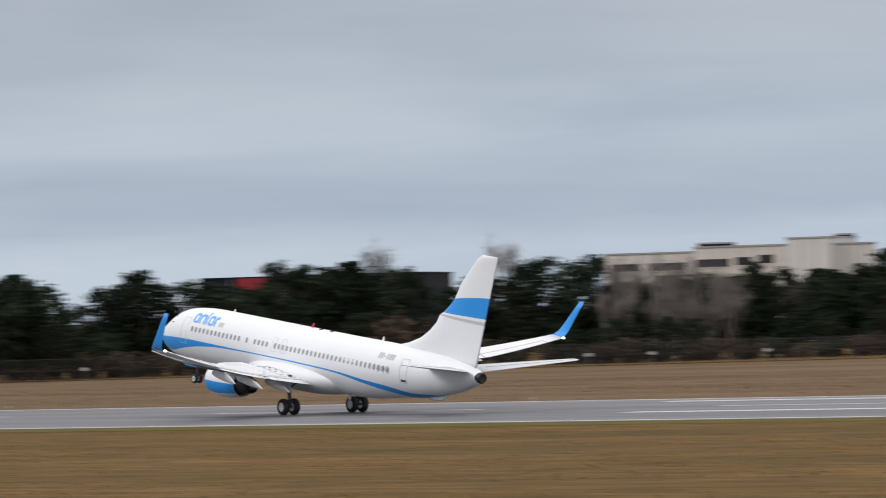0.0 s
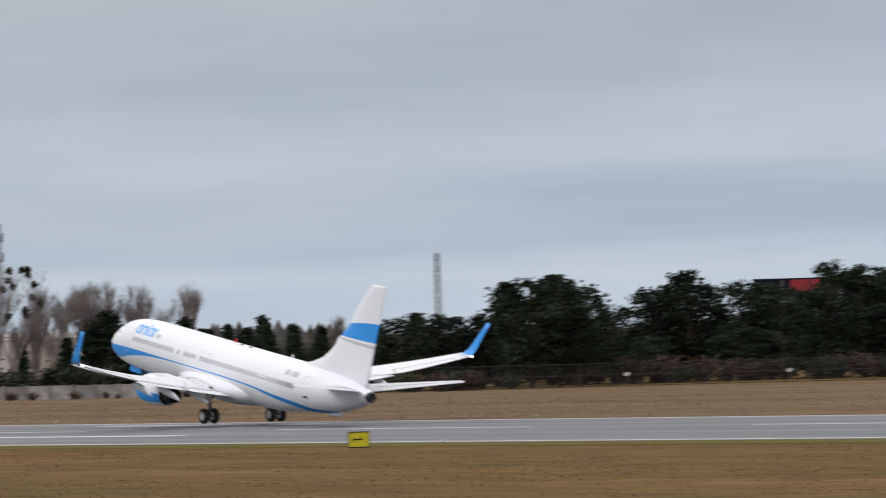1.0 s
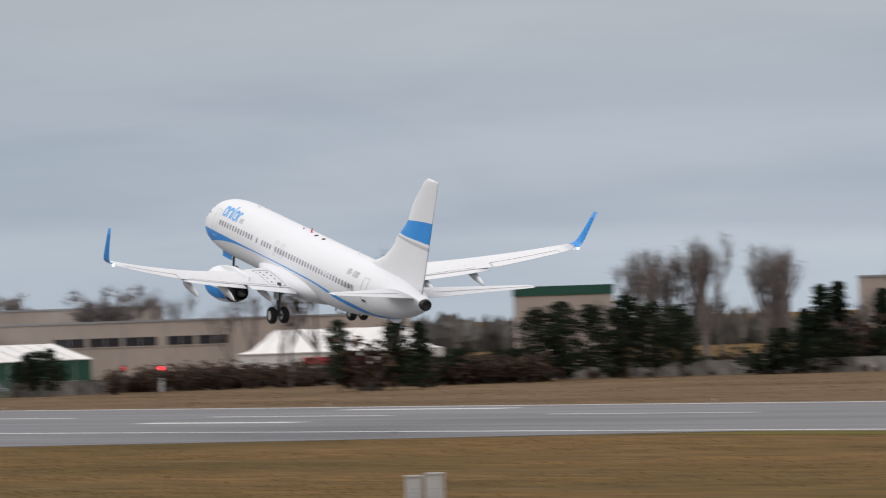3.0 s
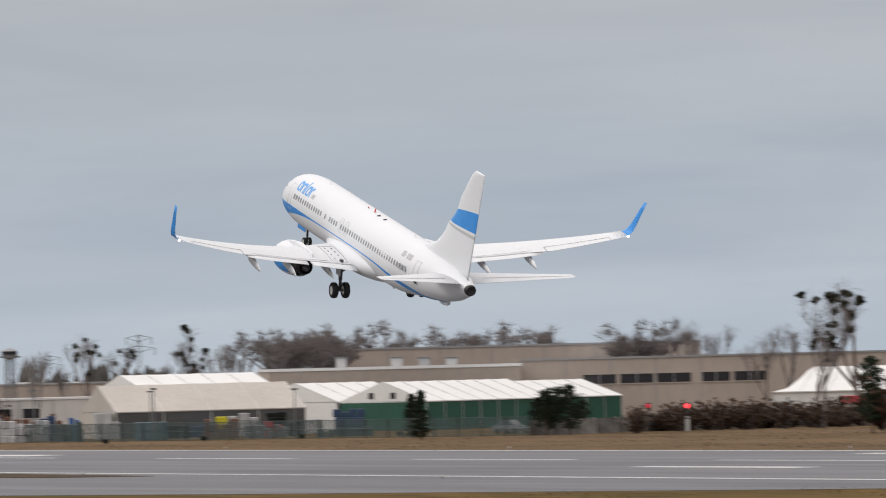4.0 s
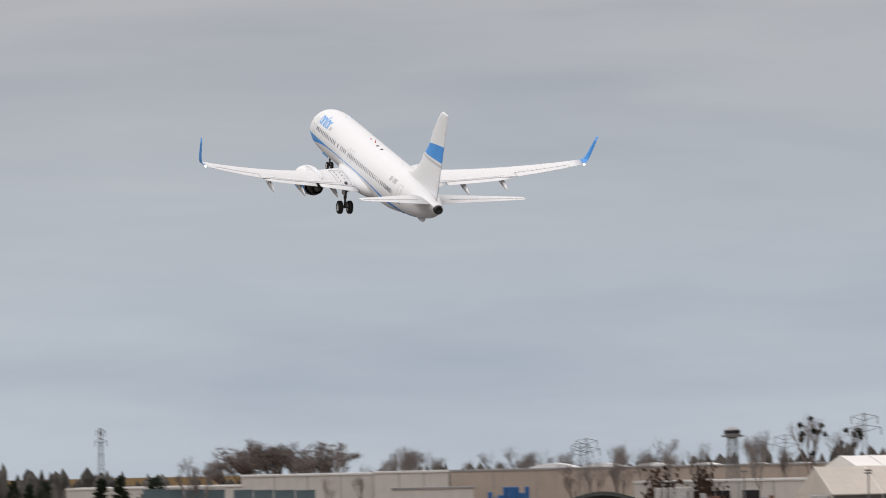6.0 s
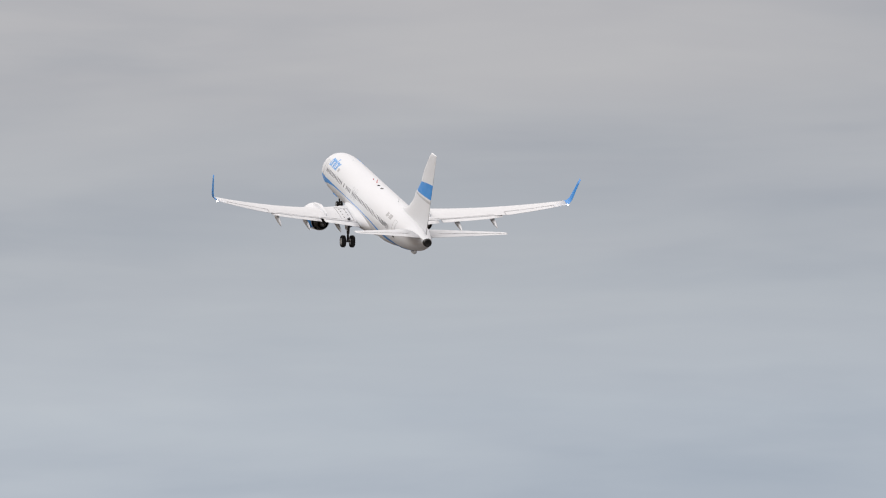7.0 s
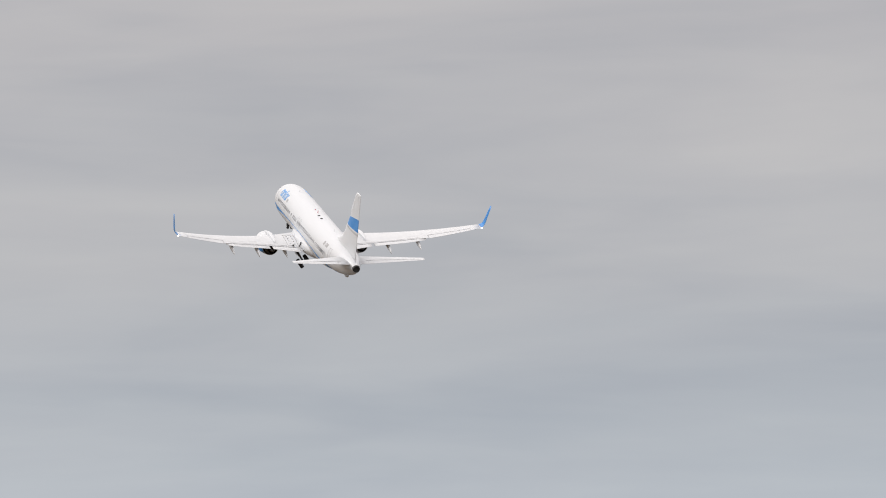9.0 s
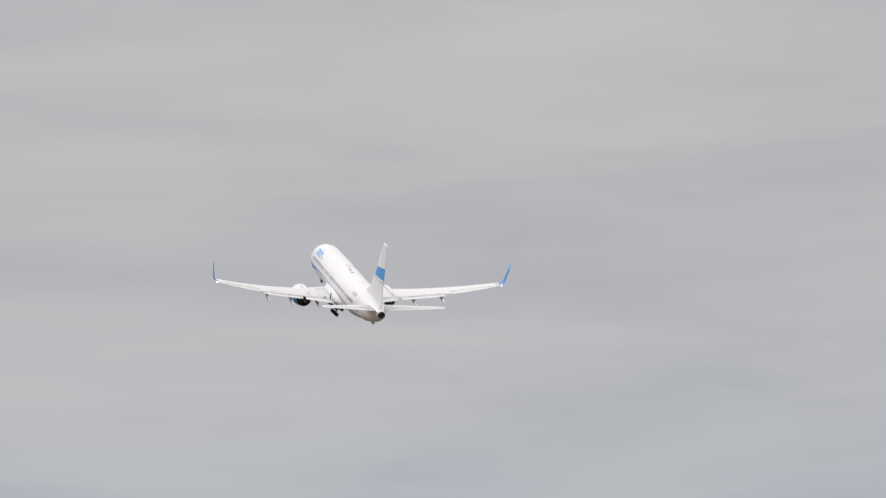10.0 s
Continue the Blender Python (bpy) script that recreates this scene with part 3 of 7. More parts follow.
for side in (1, -1):
    nm = "left" if side > 0 else "right"
    ys = [0.5, 1.9, 3.0, 4.2, 5.5, 7.0, 8.5, 10.0, 11.5, 13.0, 14.5, 15.6, 16.5]
    rows = []
    for y in ys:
        le, ch, z = wing_line(y)
        rows.append(foil((20 - le, side * y, z + 0.02), ch * (0.86 if y < 11 else 1.0), 0.135 - 0.002 * y, -0.012))
    part("wing", skin(bmesh.new(), rows), WING_GREY, aircraft, "pale grey swept wing", True)
    # flaps set for take-off, aileron, slat
    for name, y0, y1, c0, drop in (("flap", 2.1, 5.4, 0.83, 0.05), ("flap", 5.75, 10.9, 0.82, 0.06)):
        rows = []
        for i in range(6):
            y = y0 + (y1 - y0) * i / 5
            le, ch, z = wing_line(y)
            rows.append(foil((20 - le - ch * c0, side * y, z + 0.0 - 0.002 * ch), ch * 0.19, 0.15, drop))
        part(name, skin(bmesh.new(), rows), WING_GREY, aircraft, "extended grey trailing-edge flap", True)
    rows = []
    for y in (3.0, 5.0, 7.0, 9.0, 11.0, 13.0, 15.0, 16.2):
        le, ch, z = wing_line(y)
        rows.append(foil((20 - le + 0.22, side * y, z - 0.10), ch * 0.16, 0.30, 0.15))
    part("slat", skin(bmesh.new(), rows), WING_GREY, aircraft, "pale leading-edge slat", True)
    # spoiler panels on the upper skin
    for y0, y1 in ((2.6, 3.9), (6.2, 7.3), (7.4, 8.5), (8.6, 9.7), (9.8, 10.8)):
        bm = bmesh.new()
        q = []
        for y, f in ((y0, 0.62), (y1, 0.62), (y1, 0.83), (y0, 0.83)):
            le, ch, z = wing_line(y)
            q.append((20 - le - ch * f, side * y, wing_top(y, le + ch * f) - 0.02))
        skin(bm, [[(x, y, z) for x, y, z in q], [(x, y, z + 0.035) for x, y, z in q]])
        part("spoiler", bm, WING_GREY, aircraft, "flat spoiler panel")
    # outlined walkway by the fuselage with short dark marks, and the gaps of flaps and aileron
    def on_wing(name, rows, label, w=0.05, mat=LINE_GREY):
        """A thin dark line on the upper skin through (span, aft) rows."""
        for (y0, a0), (y1, a1) in zip(rows, rows[1:]):
            n = 6
            pts = [(y0 + (y1 - y0) * k / n, a0 + (a1 - a0) * k / n) for k in range(n + 1)]
            wide = abs(a1 - a0) > abs(y1 - y0)
            du, dv = (w / 2, 0) if wide else (0, w / 2)
            bm = bmesh.new()
            skin(bm, [[(20 - a + f * dv, side * (y + f * du), wing_top(y, a) + h) for f, h in ((-1, -0.03), (1, -0.03), (1, 0.022), (-1, 0.022))] for y, a in pts])
            part(name, bm, mat, aircraft, label)

    on_wing("walkway_line", [(2.35, 16.6), (3.55, 16.6), (3.55, 19.9), (2.35, 19.9), (2.35, 16.6)], "thin dark walkway outline", 0.05, LINE_GREY)
    for i in range(4):
        for y in (2.7, 3.2):
            a = 17.1 + 0.75 * i
            on_wing("walkway_mark", [(y, a), (y, a + 0.22)], "short dark walkway mark", 0.07, GEAR)

    def chordwise(y, f):
        le, ch, z = wing_line(y)
        return y, le + ch * f

    on_wing("flap_gap", [chordwise(y, 0.80) for y in (3.7, 5.4, 8.0, 10.9)], "thin gap before the flaps", 0.045)
    on_wing("aileron_gap", [chordwise(11.2, 0.95), chordwise(11.2, 0.74), chordwise(15.4, 0.74), chordwise(15.4, 0.95)], "fine aileron gap", 0.03)
    # blended winglet
    rows = []
    le0, ch0, z0 = wing_line(16.5)
    for f in (0.0, 0.12, 0.25, 0.4, 0.6, 0.8, 1.0):
        y = 16.5 + 0.72 * smooth_line([(0, 0.0), (0.12, 0.28), (0.25, 0.48), (0.4, 0.62), (0.6, 0.75), (0.8, 0.88), (1.0, 1.0)], f)
        z = z0 + 0.03 + (4.08 - z0) * smooth_line([(0, 0.0), (0.12, 0.05), (0.25, 0.16), (0.4, 0.33), (0.6, 0.56), (0.8, 0.79), (1.0, 1.0)], f)
        le = le0 + (25.86 - le0) * f**0.9
        ch = ch0 + (0.5 - ch0) * f**0.45
        lean = min(1.0, f / 0.35)
        up = (0, -side * lean, 1.0 - 0.8 * lean)
        rows.append(foil((20 - le, side * y, z), ch, 0.10, 0.0, up))
    part("winglet", skin(bmesh.new(), rows), BLUE, aircraft, "upswept blue winglet", True)
    bm = bmesh.new()
    bmesh.ops.create_icosphere(bm, subdivisions=2, radius=0.085, matrix=Matrix.Translation((20 - le0 - ch0 - 0.02, side * 16.52, z0 + 0.05)))
    part("tip_light", bm, LAMP_WHITE, aircraft, "lit white wingtip light", True)
    # flap track fairings
    for y, ln in ((3.9, 3.0), (7.2, 3.2), (10.2, 2.8)):
        le, ch, z = wing_line(y)
        bm = bmesh.new()
        rows = []
        for i in range(9):
            f = i / 8
            r = 0.27 * math.sin(math.pi * (0.06 + 0.94 * f) ** 0.8) ** 0.7 + 0.015
            x = 20 - (le + ch * 0.55) - ln * f
            rows.append([(x, side * y + 0.55 * r * math.cos(t), z - 0.36 - 0.42 * f * f + r * math.sin(t)) for t in [k * math.tau / 10 for k in range(10)]])
        part("flap_fairing", skin(bm, rows), WHITE, aircraft, "slim white flap track fairing", True)
    # engine: cowling, core, plug, pylon
    cz, cy = -2.04, side * 4.95
    bm = bmesh.new()
    prof = [(-12.75, 0.70), (-12.0, 0.76), (-11.75, 0.84), (-11.7, 0.92), (-11.8, 1.0), (-12.1, 1.09), (-12.8, 1.14), (-13.5, 1.12), (-14.2, 1.03), (-15.1, 0.88), (-15.12, 0.84), (-14.4, 0.86)]

    def cowl_pick(k, ang):
        if k < 3:
            return 2
        low = ang > 180
        return 1 if low and (180 < ang < 226 or 314 < ang < 360) and 4 <= k <= 8 else 0

    lathe(bm, [(20 + p - 2.3, r) for p, r in prof], "x", 40, (0, cy, cz), pick=cowl_pick)
    engine = part("engine", bm, [WHITE, BLUE, METAL], aircraft, "white engine cowling with a blue lower band", True)
    bm = bmesh.new()
    lathe(bm, [(20 - 15.0, 0.0), (20 - 15.0, 0.7)], "x", 24, (0, cy, cz))
    part("fan", bm, SOOT, engine, "dark engine interior", True)
    part("fan_duct", lathe(bmesh.new(), [(20 - 16.3, 0.87), (20 - 16.3, 0.05)], "x", 24, (0, cy, cz)), SOOT, engine, "dark fan duct", True)
    bm = bmesh.new()
    lathe(bm, [(20 - 16.2, 0.74), (20 - 17.4, 0.68), (20 - 18.5, 0.50), (20 - 18.5, 0.44), (20 - 18.0, 0.42)], "x", 28, (0, cy, cz))
    part("core_nozzle", bm, SOOT, engine, "sooty exhaust nozzle", True)
    bm = bmesh.new()
    lathe(bm, [(20 - 18.0, 0.42), (20 - 18.5, 0.30), (20 - 19.2, 0.03)], "x", 20, (0, cy, cz))
    part("exhaust_plug", bm, GEAR, engine, "dark metal exhaust cone", True)
    rows = []
    for a, w, z0p, z1p in ((14.2, 0.05, 1.0, 1.08), (15.1, 0.20, 0.95, 1.25), (16.8, 0.24, 0.75, 1.45), (18.6, 0.16, 0.70, 1.4), (19.8, 0.04, 1.0, 1.3)):
        rows.append([(20 - a, cy - w, cz + z0p), (20 - a, cy + w, cz + z0p), (20 - a, cy + w * 0.8, cz + z1p), (20 - a, cy - w * 0.8, cz + z1p)])
    part("pylon", skin(bmesh.new(), rows), WHITE, engine, "white engine pylon")
    # tailplane
    rows = []
    for f in (0.0, 0.25, 0.5, 0.75, 0.96, 1.0):
        le = 33.2 + (38.6 - 33.2) * f
        te = 37.6 + (39.75 - 37.6) * f
        rows.append(foil((20 - le, side * (0.55 + 6.45 * f), 0.80 + 1.08 * f), (te - le) * (1 if f < 1 else 0.8), 0.075, -0.065))
    part("tailplane", skin(bmesh.new(), rows), WING_GREY, aircraft, "pale grey tailplane", True)
    # elevator gap line
    bm = bmesh.new()
    q = []
    for f, c in ((0.12, 0.70), (0.97, 0.70), (0.97, 0.72), (0.12, 0.72)):
        le = 33.2 + (38.6 - 33.2) * f
        te = 37.6 + (39.75 - 37.6) * f
        q.append((20 - le - (te - le) * c, side * (0.55 + 6.45 * f), 0.80 + 1.08 * f + (te - le) * 0.088))
    skin(bm, [q, [(x, y, z + 0.012) for x, y, z in q]])
    part("elevator_gap", bm, LINE_GREY, aircraft, "dark elevator hinge line")


# fin with its blue band, grey line and dorsal fillet
FIN_LE = [(1.75, 27.6), (2.2, 29.4), (2.7, 30.7), (3.3, 31.65), (4.2, 32.65), (5.2, 33.5), (6.2, 34.35), (7.6, 35.6), (8.8, 36.75), (9.07, 37.25)]


def fin():
    zs = [1.3, 1.75, 2.2, 2.7, 3.3, 3.9, 4.28, 4.52, 4.74, 5.25, 5.75, 6.2, 6.9, 7.6, 8.3, 8.8, 9.0, 9.07]
    rows = []
    for z in zs:
        le = smooth_line(FIN_LE, max(1.75, z))
        te = 37.15 + (z - 1.4) / 7.67 * 1.77
        ch = te - le
        half = []
        xs = [0.5 * (1 - math.cos(math.pi * i / 10)) for i in range(11)]
        for x in xs:
            t = 5 * 0.095 * (0.2969 * math.sqrt(x) - 0.126 * x - 0.3516 * x * x + 0.2843 * x**3 - 0.1036 * x**4) * min(ch, 6.0) * (1 if z < 9.05 else 0.6)
            # the band dips towards the leading edge
            sag = 0.0
            if 4.0 < z < 6.6:
                k = {5.75: 0.36, 6.2: 0.42, 5.25: 0.2, 4.74: 0.02, 4.52: -0.10, 4.28: -0.22}.get(z, 0.0)
                sag = -k * (1 - x) ** 1.5
            half.append((20 - le - ch * x - 0.42, t, 1.3 + (z + sag - 1.3) * 0.977))
        rows.append(half + [(x, -y, z) for x, y, z in half[-2:0:-1]])

    def pick(k, i):
        z = (zs[k] + zs[k + 1]) / 2
        return 1 if 4.74 < z < 6.2 else 2 if 4.28 < z < 4.52 else 0

    return skin(bmesh.new(), rows, pick=pick)


part("fin", fin(), [WHITE, BLUE, GREY_PAINT], aircraft, "tall white fin with a blue band and grey line", True)
# tail cone exhaust, tail skid, beacon, antennas
bm = bmesh.new()
lathe(bm, [(20 - 37.55, 0.47), (20 - 38.2, 0.37), (20 - 38.32, 0.31), (20 - 38.29, 0.27), (20 - 38.27, 0.0)], "x", 20, (0, 0, 0.74))
part("tail_exhaust", bm, SOOT, aircraft, "black auxiliary exhaust opening", True)
rows = [[(20 - a, w * math.cos(t), z + 0.16 * math.sin(t)) for t in [k * math.tau / 8 for k in range(8)]] for a, w, z in ((32.4, 0.02, -1.22), (33.1, 0.13, -1.24), (33.8, 0.13, -1.14), (34.4, 0.03, -0.92))]
part("tail_skid", skin(bmesh.new(), rows), WHITE, aircraft, "small white tail skid", True)
part("beacon", tube(bmesh.new(), (20 - 16.9, 0, 1.80), (20 - 16.9, 0, 1.95), 0.07, 0.04, 10), RED, aircraft, "red anti-collision beacon")
for a, hgt, mat in ((18.1, 0.38, RED), (8.4, 0.25, WHITE), (26.5, 0.42, WHITE)):
    rows = [[(20 - a, 0.03, 1.80), (20 - a - 0.34, 0.0, 1.80), (20 - a, -0.03, 1.80)], [(20 - a - 0.28, 0.012, 1.80 + hgt), (20 - a - 0.38, 0.0, 1.80 + hgt), (20 - a - 0.28, -0.012, 1.80 + hgt)]]
    part("antenna", skin(bmesh.new(), rows), mat, aircraft, "blade antenna on the fuselage spine")
for a, y in ((19.5, 0.12), (20.8, 0.12)):
    bm = bmesh.new()
    lathe(bm, [(1.80, 0.17), (1.88, 0.15), (1.91, 0.08), (1.92, 0.0)], "z", 14, (20 - a, y, 0))
    part("roof_fitting", bm, SOOT, aircraft, "small dark spine fitting")
part("drain_mast", boxes((20 - 23.2, -0.03, -2.55, 20 - 23.0, 0.03, -2.1)), WHITE, aircraft, "small white drain mast")


def wheel(parent, y, r, w, dz, dx=0.0):
    """Tyre with a rounded shoulder and a rim inside it."""
    bm = bmesh.new()
    lathe(bm, [(-w / 2, r * 0.56), (-w / 2, r * 0.86), (-w * 0.36, r * 0.97), (-w * 0.15, r), (w * 0.15, r), (w * 0.36, r * 0.97), (w / 2, r * 0.86), (w / 2, r * 0.56)], "y", 28)
    t = part("wheel", bm, RUBBER, parent, "black rubber tyre", True, (dx, y, dz))
    bm = bmesh.new()
    lathe(bm, [(-w * 0.46, 0.0), (-w * 0.44, r * 0.2), (-w * 0.36, r * 0.45), (-w * 0.5, r * 0.57), (w * 0.5, r * 0.57), (w * 0.36, r * 0.45), (w * 0.44, r * 0.2), (w * 0.46, 0.0)], "y", 24)
    part("rim", bm, RIM, t, "pale metal rim", True)


GEARS = {}
for side in (1, -1):
    bm = bmesh.new()
    tube(bm, (0, 0, 0.35), (0, 0, -1.1), 0.15, 0.14, 12)
    tube(bm, (0, 0, -1.1), (0, 0, -1.85), 0.10, 0.10, 12)
    tube(bm, (0, -0.52, -1.85), (0, 0.52, -1.85), 0.09, 0.09, 10)
    tube(bm, (-0.14, 0, -1.05), (-0.36, 0, -1.4), 0.05, 0.05, 6)
    tube(bm, (-0.36, 0, -1.4), (-0.12, 0, -1.8), 0.05, 0.05, 6)
    tube(bm, (0, 0, -0.6), (0.0, -side * 0.95, 0.1), 0.06, 0.06, 8)
    tube(bm, (0.1, 0, -0.5), (0.75, 0, 0.1), 0.05, 0.05, 8)
    gear = part("main_landing_gear", bm, GEAR, aircraft, "dark steel main landing gear leg")
    gear.location = (20 - 19.95, side * 2.86, -1.5)
    wheel(gear, -0.43, 0.565, 0.40, -1.85)
    wheel(gear, 0.43, 0.565, 0.40, -1.85)
    part("gear_door", boxes((-0.45, side * 0.2 - 0.02, -0.75, 0.4, side * 0.2 + 0.02, 0.25)), WHITE, gear, "white gear leg door")
    GEARS[side] = gear
bm = bmesh.new()
tube(bm, (0, 0, 0.3), (0, 0, -1.5), 0.09, 0.08, 10)
tube(bm, (0, -0.3, -1.5), (0, 0.3, -1.5), 0.06, 0.06, 8)
tube(bm, (0.05, 0, -0.8), (-0.75, 0, 0.15), 0.05, 0.05, 8)
nose_gear = part("nose_landing_gear", bm, GEAR, aircraft, "dark steel nose landing gear leg")
nose_gear.location = (20 - 4.2, 0, -1.9)
wheel(nose_gear, -0.2, 0.345, 0.2, -1.5)
wheel(nose_gear, 0.2, 0.345, 0.2, -1.5)
for side in (1, -1):
    part("nose_gear_door", boxes((20 - 4.9, side * 0.42 - 0.02, -2.52, 20 - 3.2, side * 0.42 + 0.02, -1.85)), BLUE, aircraft, "open blue nose gear door")

# ---------------------------------------------------------------- materials of the far side
BARK = material("pine_bark", (0.10, 0.065, 0.045), 0.95, vary=0.2, scale=1.5, spec=0.1)
BARE = material("bare_twigs", (0.23, 0.20, 0.19), 0.95, vary=0.2, scale=1.0, spec=0.1, per_object=0.25)
BIRCH = material("pale_bark", (0.26, 0.24, 0.22), 0.9, vary=0.2, scale=1.0, spec=0.1, per_object=0.2)
NEEDLE = material("pine_needles", (0.034, 0.047, 0.028), 0.9, vary=0.3, scale=0.35, tint=(0.016, 0.025, 0.016), spec=0.12, per_object=0.3, per_island=0.4)
BROWN_LEAF = material("brown_leaves", (0.095, 0.062, 0.044), 0.95, vary=0.3, scale=0.5, tint=(0.055, 0.037, 0.028), spec=0.1, per_object=0.25, per_island=0.35)
MISTLE = material("mistletoe", (0.040, 0.043, 0.026), 0.9, vary=0.25, spec=0.1, per_island=0.3)
CANVAS = material("white_canvas", (0.74, 0.73, 0.71), 0.55, vary=0.04, scale=0.25, bump=0.1, bump_scale=1.2)
CANVAS_OLD = material("cream_canvas", (0.46, 0.42, 0.375), 0.6, vary=0.06, scale=0.2, bump=0.1, bump_scale=1.0)
SHEET_GREY = material("grey_sheet_wall", (0.085, 0.085, 0.085), 0.6, vary=0.12, scale=0.5, stretch=(0.2, 1, 3))
SHEET_GREEN = material("green_sheet_wall", (0.012, 0.085, 0.055), 0.55, vary=0.12, scale=0.5)
TAN = material("tan_facade", (0.46, 0.395, 0.345), 0.8, vary=0.06, scale=0.12, stretch=(1, 1, 0.4))
TAN_DARK = material("darker_tan_facade", (0.38, 0.325, 0.28), 0.8, vary=0.06, scale=0.12)
PALE = material("pale_facade", (0.62, 0.60, 0.575), 0.75, vary=0.05, scale=0.12, stretch=(1, 1, 0.4))
CREAM = material("cream_facade", (0.60, 0.56, 0.51), 0.8, vary=0.05, scale=0.1)
ROOF_GREY = material("roof_felt", (0.33, 0.33, 0.34), 0.8, vary=0.1, scale=0.2)
ROOF_WHITE = material("white_roof_sheet", (0.74, 0.74, 0.74), 0.5, vary=0.05, scale=0.2)
NAVY = material("navy_cladding", (0.012, 0.015, 0.024), 0.8, spec=0.15, vary=0.12, scale=0.2)
CONCRETE = material("concrete_wall", (0.29, 0.275, 0.255), 0.9, vary=0.2, scale=0.6, tint=(0.12, 0.11, 0.10), per_object=0.35)
TEAL = material("teal_mesh", (0.055, 0.085, 0.085), 0.7, vary=0.15, scale=0.6)
TEAL_LIGHT = material("teal_plastic", (0.12, 0.185, 0.215), 0.6, vary=0.15, scale=0.6)
BLUE_STEEL = material("blue_container", (0.02, 0.12, 0.34), 0.5, vary=0.12, scale=0.5)
BLUE_DARK = material("dark_blue_container", (0.028, 0.055, 0.13), 0.5, vary=0.12, scale=0.5)
RUST = material("rusty_orange", (0.18, 0.095, 0.065), 0.85, vary=0.2, scale=0.8)
SACK = material("white_sacks", (0.50, 0.50, 0.50), 0.7, vary=0.12, scale=1.0, per_object=0.2)
DARK_TARP = material("dark_tarpaulin", (0.018, 0.021, 0.019), 0.9, vary=0.15, spec=0.1)
STEEL = material("galvanised_steel", (0.20, 0.205, 0.21), 0.5, 0.5, vary=0.1)
FENCE = material("dark_fence_steel", (0.022, 0.022, 0.022), 0.7, 0.2, vary=0.15)
YELLOW = material("sign_yellow", (0.62, 0.55, 0.01), 0.5, vary=0.08, scale=2)
BOX_WHITE = material("white_box_paint", (0.52, 0.52, 0.51), 0.5, vary=0.08, scale=1.5)
SIGN_RED = material("sign_red", (0.30, 0.018, 0.03), 0.7, vary=0.1)
RED_ROOF = material("red_roof_sheet", (0.42, 0.04, 0.055), 0.6, vary=0.1)
GLASS_DARK = material("dark_window_glass", (0.025, 0.022, 0.026), 0.15, vary=0.1)
random.seed(11)


# ---------------------------------------------------------------- trees
def blade(bm, c, size, rnd):
    """One small crooked leaf clump: two crossed quads."""
    for _ in range(2):
        u = Vector((rnd.gauss(0, 1), rnd.gauss(0, 1), rnd.gauss(0, 0.7))).normalized()
        w = u.cross(Vector((rnd.gauss(0, 1), rnd.gauss(0, 1), rnd.gauss(0, 1)))).normalized()
        s, t = size * rnd.uniform(0.6, 1.3), size * rnd.uniform(0.35, 0.8)
        bm.faces.new([bm.verts.new(c + u * a * s + w * b * t) for a, b in ((-1, -0.6), (0.2, -1), (1, 0.4), (-0.3, 1))])


def pine_tree(seed, style):
    """A 10 m conifer: style 0 broad rounded pine, 1 pointed spruce, 2 ragged tall pine, 3 wide low pine."""
    rnd = random.Random(seed)
    root = new("pine_tree")
    bm = bmesh.new()
    tube(bm, (0, 0, -0.1), (0.15, 0.1, 5), 0.20, 0.14, 7)
    tube(bm, (0.15, 0.1, 5), (0.1, -0.05, 9.2), 0.14, 0.03, 7)
    crown = bmesh.new()
    n = 60 if style != 1 else 72
    for i in range(n):
        f = (i + rnd.random()) / n
        if style == 1:
            z = 0.8 + 9.0 * f
            r = 2.3 * (1 - f) ** 0.85 + 0.12
        elif style == 2:
            z = 2.8 + 6.9 * f
            r = 2.3 * math.sin(math.pi * (0.18 + 0.78 * f)) ** 0.9 * rnd.uniform(0.6, 1.15)
        elif style == 3:
            z = 1.2 + 8.2 * f
            r = 3.9 * math.sin(math.pi * (0.22 + 0.72 * f)) ** 0.7 * rnd.uniform(0.75, 1.1)
        else:
            z = 1.6 + 7.9 * f
            r = 3.1 * math.sin(math.pi * (0.2 + 0.75 * f)) ** 0.75 * rnd.uniform(0.7, 1.12)
        r *= 1.0 if style == 1 else 0.86
        a = rnd.uniform(0, math.tau)
        d = r * rnd.uniform(0.45, 1.0)
        tip = Vector((d * math.cos(a), d * math.sin(a), z + (0.25 if style != 1 else -0.3)))
        tube(bm, (0.1, 0.05, max(0.6, z - 0.35 * d)), tuple(tip), 0.05, 0.02, 4, caps=False)
        size = (0.62 if style != 1 else 0.42) * (0.7 + 0.5 * (r / 3))
        for _ in range(34):
            q = tip + Vector((rnd.gauss(0, size * 0.95), rnd.gauss(0, size * 0.95), rnd.gauss(0, size * 0.42)))
            q.z = min(q.z, 10.0)
            blade(crown, q, 0.21, rnd)
    part("trunk", bm, BARK, root)
    part("crown", crown, NEEDLE, root, "dark green needle crown")
    return root


